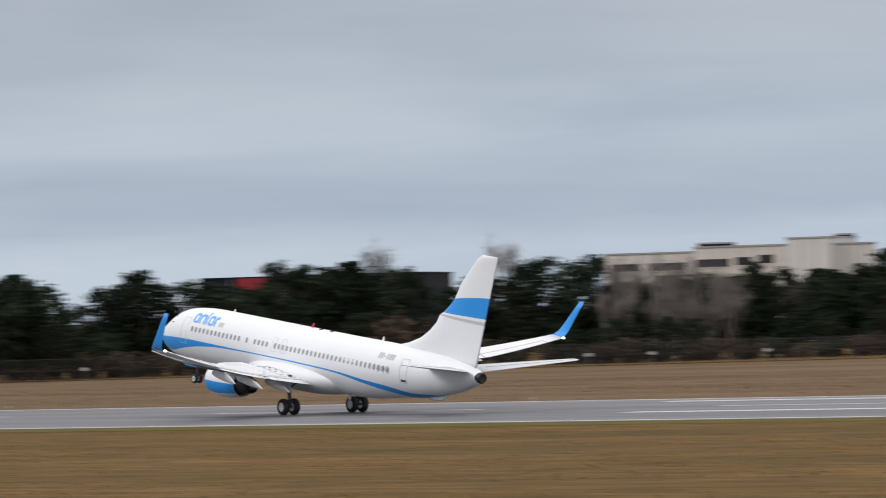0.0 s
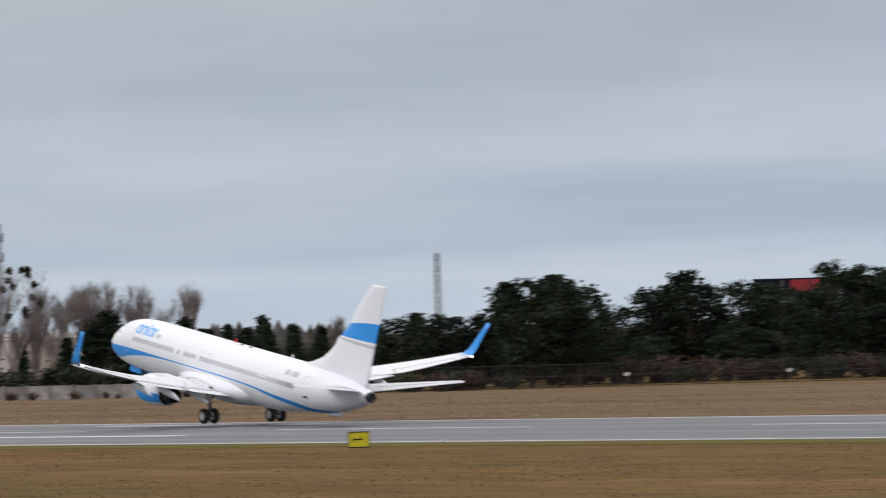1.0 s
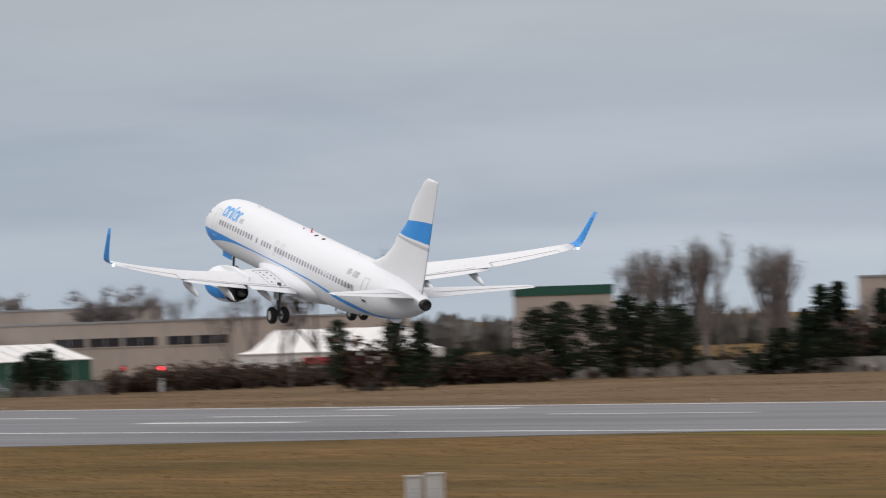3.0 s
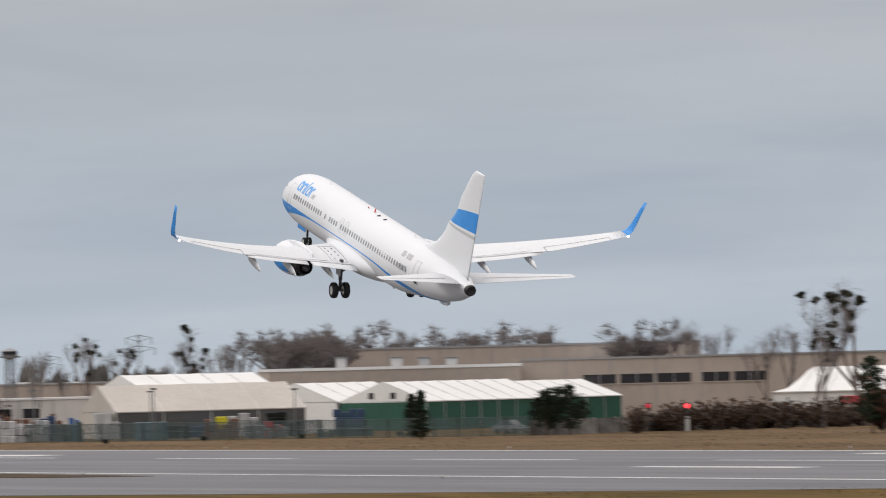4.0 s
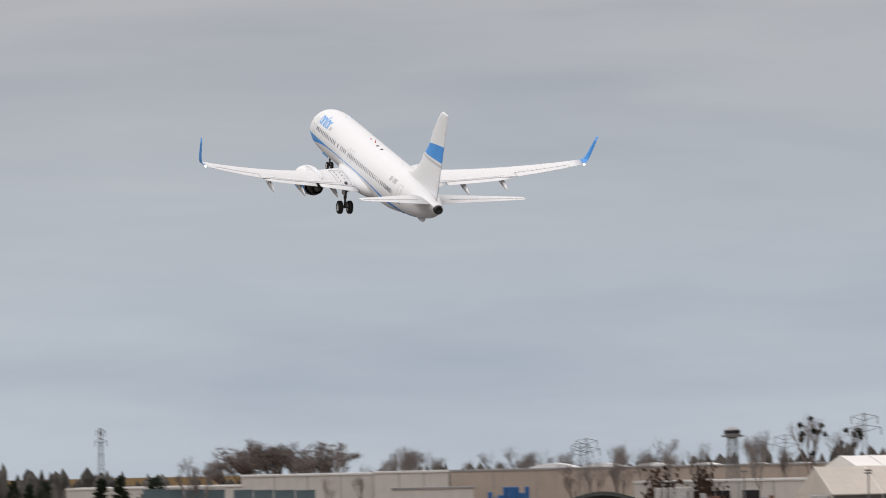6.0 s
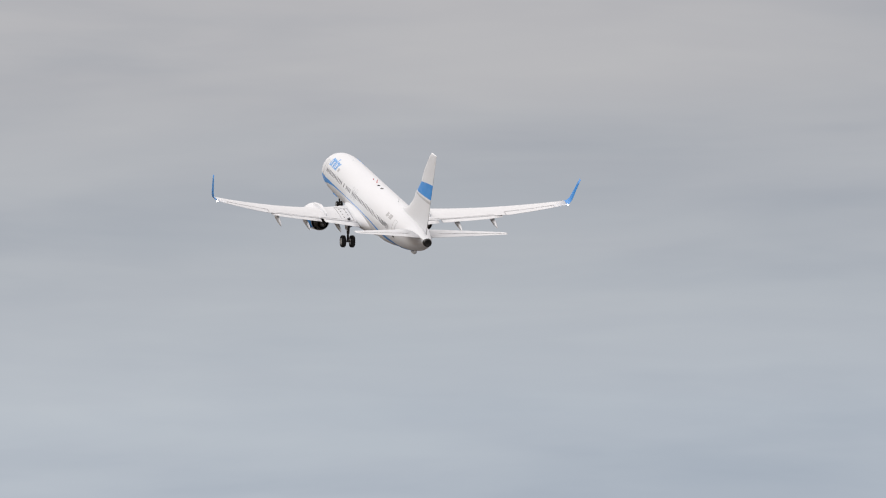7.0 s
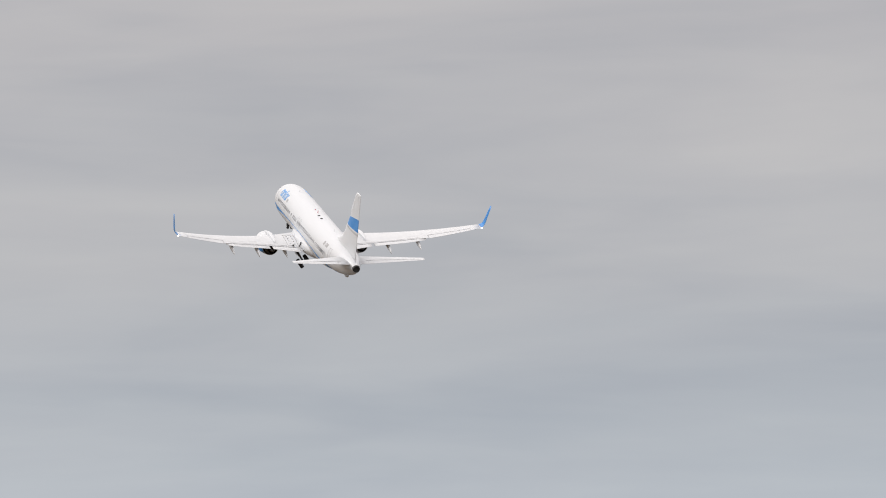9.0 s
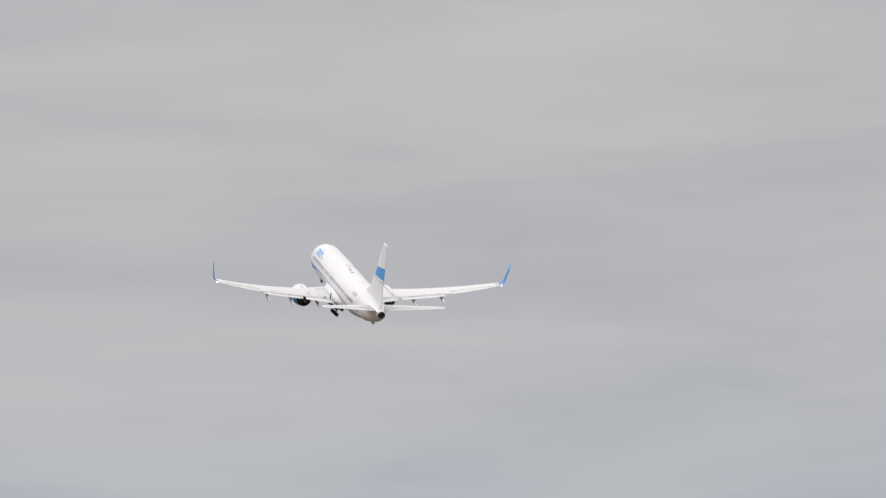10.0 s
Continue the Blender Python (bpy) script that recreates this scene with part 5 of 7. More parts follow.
part("post", boxes((0.3, 0.1, 0, 0.6, 0.4, 10.32), (n - 0.6, 0.1, 0, n - 0.3, 0.4, 10.32)), STEEL, red_sign)
hall("green_roofed_store", "low store with a green roof edge", (-518.4, 364.8), (-511.4, 374.1), 9, 9.11, TAN, SHEET_GREEN, parapet=1.1)
hall("low_shed", "low pale shed among the trees", (-461.4, 403.6), (-455.7, 409.9), 10, 6.63, PALE, ROOF_WHITE)
hall("low_shed", "low tan shed among the trees", (-456.1, 412.5), (-451.3, 417.7), 10, 6.74, TAN, ROOF_WHITE)
hall("block_house", "grey concrete block house with a flat roof", (-497.4, 399.9), (-493.6, 404.6), 10, 10.02, TAN, ROOF_GREY, seams=3)
hall("far_hall", "long white-roofed hall behind the trees", (-484.3, 418.2), (-466.5, 430.6), 14, 7.01, TAN_DARK, ROOF_WHITE, parapet=0.5)
marquee("storage_tent", "big cream storage tent with a grey lower wall", (-566.8, 271.1), (-562.3, 292.4), 16, 2.98, 5.92, CANVAS_OLD, CANVAS_OLD, band=(0.0, 2.90, SHEET_GREY), bays=4)
marquee("storage_tent", "white storage tent behind the cream one", (-592.6, 287.0), (-590.8, 303.6), 14, 5.40, 7.05, CANVAS, CANVAS, bays=5)
marquee("storage_tent", "white storage tent with a plain white wall", (-577.6, 304.6), (-580.9, 316.8), 14, 3.40, 5.62, CANVAS, CANVAS, bays=4)
marquee("storage_tent", "long white storage tent with a green sheeted wall", (-564.1, 308.9), (-569.9, 328.6), 14, 3.30, 5.56, CANVAS, SHEET_GREEN, bays=7, gable_windows=True)
marquee("storage_tent", "long white storage tent with a green sheeted wall", (-571.4, 329.6), (-574.6, 341.0), 13, 3.30, 5.30, CANVAS, SHEET_GREEN, bays=4)
marquee("storage_tent", "white storage tent beside bare thickets", (-538.4, 339.0), (-522.5, 353.9), 14, 3.39, 6.09, CANVAS, CANVAS, bays=7, hip=2.8)
hall("factory", "long tan factory hall with dark window bands", (-594.0, 338.7), (-562.7, 376.6), 40, 7.55, TAN, ROOF_GREY, windows=[(0.155, 0.235, 4.60, 5.70), (0.246, 0.327, 4.60, 5.70), (0.336, 0.419, 4.60, 5.70), (0.447, 0.515, 4.60, 5.70), (0.525, 0.60, 4.60, 5.70)], seams=9)
hall("factory_upper_hall", "higher tan rear hall of the factory", (-639.8, 338.3), (-616.5, 378.2), 30, 9.45, TAN, ROOF_GREY, seams=7)
hall("factory_low_hall", "low tan hall with a pale roof", (-602.1, 308.8), (-589.5, 336.1), 26, 6.97, TAN_DARK, ROOF_WHITE, seams=8, parapet=0.35)
vent, n = site("roof_vent", "white ventilation unit on the factory roof", "roof vent", (-606.3, 320.2), (-605.7, 321.2), "roof vents")
part("body", boxes((0, 0, 7.33, n, 0.9, 8.39)), SACK, vent)
part("hood", boxes((-0.15, -0.15, 8.39, n + 0.15, 1.05, 8.59)), STEEL, vent)
part("duct", boxes((n * 0.3, 0.2, 0.5, n * 0.7, 0.7, 7.33)), STEEL, vent)
vent, n = site("roof_vent", "white ventilation unit on the factory roof", "roof vent", (-603.0, 326.0), (-602.4, 327.1), "roof vents")
part("body", boxes((0, 0, 7.16, n, 0.9, 8.23)), SACK, vent)
part("hood", boxes((-0.15, -0.15, 8.23, n + 0.15, 1.05, 8.43)), STEEL, vent)
part("duct", boxes((n * 0.3, 0.2, 0.5, n * 0.7, 0.7, 7.16)), STEEL, vent)
vent, n = site("roof_vent", "white ventilation unit on the factory roof", "roof vent", (-601.4, 328.9), (-600.8, 330.0), "roof vents")
part("body", boxes((0, 0, 7.08, n, 0.9, 8.14)), SACK, vent)
part("hood", boxes((-0.15, -0.15, 8.14, n + 0.15, 1.05, 8.34)), STEEL, vent)
part("duct", boxes((n * 0.3, 0.2, 0.5, n * 0.7, 0.7, 7.08)), STEEL, vent)
vent, n = site("roof_vent", "white ventilation unit on the factory roof", "roof vent", (-599.8, 331.8), (-599.2, 332.9), "roof vents")
part("body", boxes((0, 0, 7.00, n, 0.9, 8.06)), SACK, vent)
part("hood", boxes((-0.15, -0.15, 8.06, n + 0.15, 1.05, 8.26)), STEEL, vent)
part("duct", boxes((n * 0.3, 0.2, 0.5, n * 0.7, 0.7, 7.00)), STEEL, vent)
hall("tan_hall", "long tan hall with arched skylights", (-742.4, 298.2), (-709.6, 347.4), 30, 5.93, TAN, ROOF_GREY, seams=10)
sky_light, n = site("skylight", "white arched skylight on the tan hall", "skylight", (-741.1, 309.2), (-737.9, 314.2), "skylights")
part("shell", skin(bmesh.new(), [[(n * k / 10, y, 6.26 - 0.35 + q * (0.36 + 0.55 * math.sin(math.pi * k / 10))) for y, q in ((0, 1), (6, 1), (6, 0), (0, 0))] for k in range(11)]), ROOF_WHITE, sky_light)
sky_light, n = site("skylight", "white arched skylight on the tan hall", "skylight", (-738.5, 315.4), (-735.3, 320.4), "skylights")
part("shell", skin(bmesh.new(), [[(n * k / 10, y, 6.15 - 0.35 + q * (0.36 + 0.55 * math.sin(math.pi * k / 10))) for y, q in ((0, 1), (6, 1), (6, 0), (0, 0))] for k in range(11)]), ROOF_WHITE, sky_light)
sky_light, n = site("skylight", "white arched skylight on the tan hall", "skylight", (-735.8, 321.6), (-732.6, 326.5), "skylights")
part("shell", skin(bmesh.new(), [[(n * k / 10, y, 6.03 - 0.35 + q * (0.36 + 0.55 * math.sin(math.pi * k / 10))) for y, q in ((0, 1), (6, 1), (6, 0), (0, 0))] for k in range(11)]), ROOF_WHITE, sky_light)
sky_light, n = site("skylight", "white arched skylight on the tan hall", "skylight", (-733.1, 327.8), (-729.8, 332.6), "skylights")
part("shell", skin(bmesh.new(), [[(n * k / 10, y, 5.92 - 0.35 + q * (0.36 + 0.55 * math.sin(math.pi * k / 10))) for y, q in ((0, 1), (6, 1), (6, 0), (0, 0))] for k in range(11)]), ROOF_WHITE, sky_light)
sky_light, n = site("skylight", "white arched skylight on the tan hall", "skylight", (-730.3, 333.9), (-727.0, 338.7), "skylights")
part("shell", skin(bmesh.new(), [[(n * k / 10, y, 5.81 - 0.35 + q * (0.36 + 0.55 * math.sin(math.pi * k / 10))) for y, q in ((0, 1), (6, 1), (6, 0), (0, 0))] for k in range(11)]), ROOF_WHITE, sky_light)
sky_light, n = site("skylight", "white arched skylight on the tan hall", "skylight", (-727.5, 340.0), (-724.1, 344.8), "skylights")
part("shell", skin(bmesh.new(), [[(n * k / 10, y, 5.70 - 0.35 + q * (0.36 + 0.55 * math.sin(math.pi * k / 10))) for y, q in ((0, 1), (6, 1), (6, 0), (0, 0))] for k in range(11)]), ROOF_WHITE, sky_light)
sky_light, n = site("skylight", "white arched skylight on the tan hall", "skylight", (-724.7, 346.1), (-721.2, 350.9), "skylights")
part("shell", skin(bmesh.new(), [[(n * k / 10, y, 5.59 - 0.35 + q * (0.36 + 0.55 * math.sin(math.pi * k / 10))) for y, q in ((0, 1), (6, 1), (6, 0), (0, 0))] for k in range(11)]), ROOF_WHITE, sky_light)
hall("white_hall", "tall white-panelled industrial hall", (-724.2, 261.7), (-718.2, 277.8), 30, 5.85, PALE, ROOF_WHITE, seams=4)
hall("white_hall", "tall white-panelled industrial hall", (-716.3, 277.1), (-712.8, 286.1), 30, 5.95, PALE, ROOF_WHITE, seams=3)
hall("white_annex", "low white annex of the hall", (-733.5, 240.9), (-724.2, 261.7), 20, 4.60, PALE, ROOF_WHITE, seams=6)
hall("white_shed", "small white shed with a dark lean-to roof", (-684.7, 267.3), (-681.0, 276.6), 8, 3.94, PALE, ROOF_GREY, windows=[(0.3, 0.6, 1.75, 2.45)])
hall("long_shed", "long low pale shed with a white roof", (-635.1, 278.2), (-624.8, 295.8), 12, 4.29, PALE, ROOF_WHITE, windows=[(0.3, 0.55, 2.12, 3.26), (0.62, 0.72, 2.12, 3.26)], seams=5)
hall("red_roofed_shed", "small shed with a red roof beside the wall", (-505.1, 326.1), (-501.1, 332.0), 6, 2.25, TAN_DARK, RED_ROOF, parapet=0.7)

# ---------------------------------------------------------------- fences, wall
def runs(points, step):
    """Places every step metres along a line of points, with the turn there."""
    out = []
    for (x0, y0), (x1, y1) in zip(points, points[1:]):
        ln = math.hypot(x1 - x0, y1 - y0)
        n = max(1, round(ln / step))
        for i in range(n):
            out.append((x0 + (x1 - x0) * i / n, y0 + (y1 - y0) * i / n, math.degrees(math.atan2(y1 - y0, x1 - x0)), ln / n))
    return out


def fence(label, points, h, mat, gap, thick, opaque=False):
    root = thing("fence", label, "fence", (*points[0], 0.0))
    o = Vector((*points[0], 0))
    post = mesh_of("post", tube(bmesh.new(), (0, 0, -0.2), (0, 0, h + 0.1), 0.06, 0.06, 6), FENCE)
    for x, y, turn, ln in runs(points, 3.2):
        ob = new("post", post)
        ob.parent, ob.matrix_basis = root, pose(x - o.x, y - o.y, 0, 0, 0, turn)
    bm = bmesh.new()
    for (x0, y0), (x1, y1) in zip(points, points[1:]):
        a, b = Vector((x0, y0, 0)) - o, Vector((x1, y1, 0)) - o
        n = int((b - a).length / gap)
        u = (b - a).normalized()
        for i in range(n):
            p = a.lerp(b, i / n)
            q = p + u * thick
            bm.faces.new([bm.verts.new(v) for v in (p + Vector((0, 0, 0.05)), q + Vector((0, 0, 0.05)), q + Vector((0, 0, h)), p + Vector((0, 0, h)))])
        for z in (0.1, h * 0.5, h):
            tube(bm, a + Vector((0, 0, z)), b + Vector((0, 0, z)), 0.03, 0.03, 4)
    tagged(part("mesh_wire", bm, mat, root, "fine upright fence wires"), kind="stuff")
    return root


fence("dark steel mesh fence before the pine belt", [(-150, 470), (-230, 432), (-290, 402), (-345, 366), (-363, 361)], 2.5, FENCE, 0.26, 0.045)
fence("green mesh fence round the storage yard", [(-489.6, 278.9), (-548.7, 257.8), (-595.7, 255.2), (-670.5, 218.1)], 1.9, TEAL, 0.2, 0.11)

for x, y in ((-325.0, 379.0), (-310.5, 388.5), (-301.2, 394.6), (-291.5, 400.9), (-276.8, 408.5), (-270.5, 411.7), (-259.0, 417.4), (-341.4, 368.2)):
    plate = thing("fence_sign", "small white warning plate fixed to the fence", "sign", (x, y, 0.0), 30, "fence signs")
    part("plate", boxes((-0.30, -0.22, 1.15, 0.30, -0.19, 1.50)), BOX_WHITE, plate)
    part("bracket", boxes((-0.03, -0.19, -0.05, 0.03, -0.13, 1.5)), STEEL, plate)

panel = boxes((0, -0.08, -0.1, 2.92, 0.08, 1.42))
box(panel, 0, -0.12, 1.42, 2.92, 0.12, 1.53)
panel_mesh = mesh_of("wall_panel", panel, CONCRETE)
pillar_mesh = mesh_of("pillar", boxes((-0.1, -0.14, -0.1, 0.1, 0.14, 1.62)), CONCRETE)
wall_line = [(-365, 360), (-420, 346), (-500, 318), (-489.6, 278.9)]
concrete_wall = thing("concrete_wall", "weathered grey concrete panel wall along the field", "wall", (-365, 360, 0.0))
for x, y, turn, ln in runs(wall_line, 3.0):
    for nm, me in (("wall_panel", panel_mesh), ("pillar", pillar_mesh)):
        ob = new(nm, me)
        ob.parent, ob.matrix_basis = concrete_wall, pose(x + 365, y - 360, 0, 0, 0, turn)


# ---------------------------------------------------------------- masts, pylons, water tower
def lattice(bm, h, w0, w1, bays, r=0.05, z0=0.0):
    def corner(k, f):
        w = (w0 + (w1 - w0) * f) / 2
        return Vector(((-w, w, w, -w)[k], (-w, -w, w, w)[k], z0 + (h - z0) * f))

    for k in range(4):
        tube(bm, corner(k, 0), corner(k, 1), r, r, 4)
    for i in range(bays):
        f0, f1 = i / bays, (i + 1) / bays
        for k in range(4):
            tube(bm, corner(k, f0), corner((k + 1) % 4, f1), r * 0.6, r * 0.6, 3, caps=False)
            tube(bm, corner((k + 1) % 4, f0), corner(k, f1), r * 0.6, r * 0.6, 3, caps=False)
            tube(bm, corner(k, f1), corner((k + 1) % 4, f1), r * 0.6, r * 0.6, 3, caps=False)
    return bm


def radio_mast(spot, h, w, heads):
    root = thing("radio_mast", "slim grey lattice radio mast with antennas", "radio mast", (*spot, 0.0), 20, "radio masts")
    part("tower", lattice(bmesh.new(), h, w, w * 0.7, int(h / 1.3), 0.045), STEEL, root)
    for z in heads:
        for k in range(6):
            a = k * math.tau / 6
            bm = bmesh.new()
            box(bm, -0.14, -0.08, 0, 0.14, 0.08, 1.1)
            ob = part("antenna_panel", bm, STEEL, root)
            ob.matrix_basis = pose(0.75 * math.cos(a), 0.75 * math.sin(a), z, 0, 0, math.degrees(a) + 90)
        bm = bmesh.new()
        lathe(bm, [(z, 0.5), (z, 0.85), (z + 0.12, 0.85), (z + 0.12, 0.5)], "z", 12)
        part("platform", bm, STEEL, root)
    part("lightning_rod", tube(bmesh.new(), (0, 0, h), (0, 0, h + 0.3), 0.04, 0.02, 5), STEEL, root)


def pylon(spot, h, arm, turn):
    root = thing("power_pylon", "distant grey lattice power pylon", "power pylon", (*spot, 0.0), turn, "power pylons")
    part("tower", lattice(bmesh.new(), h, h * 0.09, h * 0.03, 8, 0.035), STEEL, root)
    for z, l in ((h * 0.97, arm * 0.6), (h * 0.86, arm * 0.75)):
        bm = bmesh.new()
        for s in (-1, 1):
            tube(bm, (0, 0, z + 0.3), (s * l, 0, z), 0.04, 0.025, 4)
            tube(bm, (0, 0, z - 0.5), (s * l, 0, z), 0.04, 0.025, 4)
            tube(bm, (s * l, 0, z), (s * l, 0, z - 0.9), 0.05, 0.05, 4)
        part("cross_arm", bm, STEEL, root)


radio_mast((-448, 480), 16.6, 0.8, ())
radio_mast((-486, 436), 21.9, 1.15, (17.0, 19.6))
pylon((-637.2, 309.2), 12.0, 2.6, 65)
pylon((-724.6, 310.6), 10.0, 2.4, 65)
pylon((-804.3, 377.1), 10.3, 2.6, 65)
pylon((-790.7, 312.1), 8.8, 2.2, 65)
pylon((-827.6, 353.8), 9.7, 2.4, 65)
pylon((-853.4, 285.9), 13.5, 1.2, 60)
tower = thing("water_tower", "grey lattice tower with a round glazed head", "tower", (-666.7, 305.4, 0.0))
part("lattice_frame", lattice(bmesh.new(), 9.55, 1.5, 0.9, 8, 0.06), STEEL, tower)
part("head", lathe(bmesh.new(), [(9.35, 0.2), (9.55, 0.7), (9.95, 1.0), (10.5, 1.0), (10.75, 0.55), (10.9, 0.05)], "z", 16), ROOF_GREY, tower, "round grey tower head")
part("window_ring", lathe(bmesh.new(), [(10.02, 1.02), (10.42, 1.02)], "z", 16), GLASS_DARK, tower)
part("railing", lathe(bmesh.new(), [(9.60, 1.35), (9.85, 1.35)], "z", 16), STEEL, tower)


# ---------------------------------------------------------------- by the runway
mark_sign = thing("taxiway_sign", "yellow runway exit sign with black strokes on the grass", "sign", (-148, 156.2, 0.0), 44)
part("board", boxes((-0.58, -0.11, 0.12, 0.58, 0.11, 0.95)), YELLOW, mark_sign)
part("rim", boxes((-0.62, -0.13, 0.06, 0.62, 0.13, 0.12), (-0.62, -0.13, 0.95, 0.62, 0.13, 1.0), (-0.62, -0.13, 0.12, -0.58, 0.13, 0.95), (0.58, -0.13, 0.12, 0.62, 0.13, 0.95)), DARK_TARP, mark_sign)
part("marking", boxes((-0.30, -0.118, 0.50, 0.25, -0.112, 0.58), (0.05, -0.118, 0.60, 0.13, -0.112, 0.72), (-0.36, -0.118, 0.38, -0.30, -0.112, 0.62)), DARK_TARP, mark_sign, "black arrow-like strokes")
for x in (-0.45, 0.45):
    part("leg", tube(bmesh.new(), (x, 0, -0.1), (x, 0, 0.1), 0.04, 0.04, 6), STEEL, mark_sign)
for dx, hgt, deep, lean in ((-0.42, 1.22, 0.5, 2), (0.42, 1.30, 0.6, -2)):
    cab = thing("equipment_cabinet", "pale grey equipment cabinet standing in the grass", "cabinet", (-135 + dx * 0.72, 85 + dx * 0.62, 0.0), 47 + lean, "equipment cabinets")
    part("body", boxes((-0.31, -deep / 2, 0.08, 0.31, deep / 2, hgt)), BOX_WHITE, cab)
    part("lid", boxes((-0.34, -deep / 2 - 0.03, hgt, 0.34, deep / 2 + 0.03, hgt + 0.06)), BOX_WHITE, cab)
    part("door", boxes((-0.26, -deep / 2 - 0.015, 0.2, 0.26, -deep / 2, hgt - 0.1)), BOX_WHITE, cab)
    part("plinth", boxes((-0.36, -deep / 2 - 0.05, -0.1, 0.36, deep / 2 + 0.05, 0.08)), CONCRETE, cab)
    for z in (0.45, 0.6, 0.75):
        part("vent_slot", boxes((-0.18, -deep / 2 - 0.022, z, 0.18, -deep / 2 - 0.016, z + 0.05)), LINE_GREY, cab)
for x, y in ((-524.9, 249.2), (-523.0, 259.5), (-516.7, 267.6), (-514.9, 278.1)):
    lamp = thing("ground_marker", "small black marker light on the far grass", "marker", (x, y, 0.0), 60, "ground markers")
    part("body", boxes((-0.28, -0.2, 0.12, 0.28, 0.2, 0.52)), DARK_TARP, lamp)
    part("foot", tube(bmesh.new(), (0, 0, -0.05), (0, 0, 0.14), 0.1, 0.1, 6), STEEL, lamp)
    part("lens", boxes((-0.3, -0.12, 0.25, -0.28, 0.12, 0.42)), YELLOW, lamp)
for k in range(-9, 6):
    for y in (YN - 2.2, YF + 2.2):
        edge = thing("runway_edge_light", "small runway edge light on a steel base", "runway light", (-150 + 52 * k, y, 0.0), 0, "runway edge lights")
        part("base", tube(bmesh.new(), (0, 0, -0.02), (0, 0, 0.16), 0.10, 0.07, 8), STEEL, edge)
        part("dome", tube(bmesh.new(), (0, 0, 0.16), (0, 0, 0.28), 0.06, 0.03, 8), BOX_WHITE, edge)
post = thing("signal_post", "dark signal post with a dim red lamp", "signal light", (-496.3, 296.9, 0.0), 60, "signal posts")
part("post", boxes((-0.22, -0.2, -0.1, 0.22, 0.2, 1.5)), GEAR, post)
part("mast", tube(bmesh.new(), (0, 0, 1.5), (0, 0, 2.27), 0.12, 0.10, 8), GEAR, post)
part("head", boxes((-0.3, -0.2, 2.27, 0.3, 0.2, 2.92)), GEAR, post)
part("lens", lathe(bmesh.new(), [(-0.27, 0.0), (-0.27, 0.16), (-0.2, 0.24), (-0.15, 0.24)], "y", 14, (0, 0, 2.59)), LAMP_DIM, post, "glowing red lens")
post = thing("signal_post", "white signal post with a glowing red lamp", "signal light", (-487.3, 296.0, 0.0), 60, "signal posts")
part("post", boxes((-0.22, -0.2, -0.1, 0.22, 0.2, 1.5)), BOX_WHITE, post)
part("mast", tube(bmesh.new(), (0, 0, 1.5), (0, 0, 2.23), 0.12, 0.10, 8), STEEL, post)
part("head", boxes((-0.3, -0.2, 2.23, 0.3, 0.2, 2.88)), GEAR, post)
part("lens", lathe(bmesh.new(), [(-0.27, 0.0), (-0.27, 0.16), (-0.2, 0.24), (-0.15, 0.24)], "y", 14, (0, 0, 2.55)), LAMP_RED, post, "glowing red lens")
pole = thing("lamp_pole", "thin grey lamp pole at the yard fence", "lamp post", (-539.9, 262.3, 0.0), 60, "lamp poles")
part("pole", tube(bmesh.new(), (0, 0, -0.1), (0, 0, 5.42), 0.09, 0.06, 6), STEEL, pole)
part("lamp_head", boxes((-0.35, -0.12, 5.42, 0.35, 0.12, 5.60)), STEEL, pole)
pole = thing("lamp_pole", "thin grey lamp pole at the yard fence", "lamp post", (-527.0, 272.3, 0.0), 60, "lamp poles")
part("pole", tube(bmesh.new(), (0, 0, -0.1), (0, 0, 5.05), 0.09, 0.06, 6), STEEL, pole)
part("lamp_head", boxes((-0.35, -0.12, 5.05, 0.35, 0.12, 5.23)), STEEL, pole)
pole = thing("lamp_pole", "thin grey lamp pole at the yard fence", "lamp post", (-554.4, 255.2, 0.0), 60, "lamp poles")
part("pole", tube(bmesh.new(), (0, 0, -0.1), (0, 0, 5.55), 0.09, 0.06, 6), STEEL, pole)
part("lamp_head", boxes((-0.35, -0.12, 5.55, 0.35, 0.12, 5.73)), STEEL, pole)
pole = thing("lamp_pole", "thin grey lamp pole at the yard fence", "lamp post", (-562.2, 273.1, 0.0), 60, "lamp poles")
part("pole", tube(bmesh.new(), (0, 0, -0.1), (0, 0, 5.07), 0.09, 0.06, 6), STEEL, pole)
part("lamp_head", boxes((-0.35, -0.12, 5.07, 0.35, 0.12, 5.25)), STEEL, pole)
pole = thing("lamp_pole", "thin grey lamp pole at the yard fence", "lamp post", (-513.4, 278.7, 0.0), 60, "lamp poles")
part("pole", tube(bmesh.new(), (0, 0, -0.1), (0, 0, 3.47), 0.09, 0.06, 6), STEEL, pole)
part("lamp_head", boxes((-0.35, -0.12, 3.47, 0.35, 0.12, 3.65)), STEEL, pole)


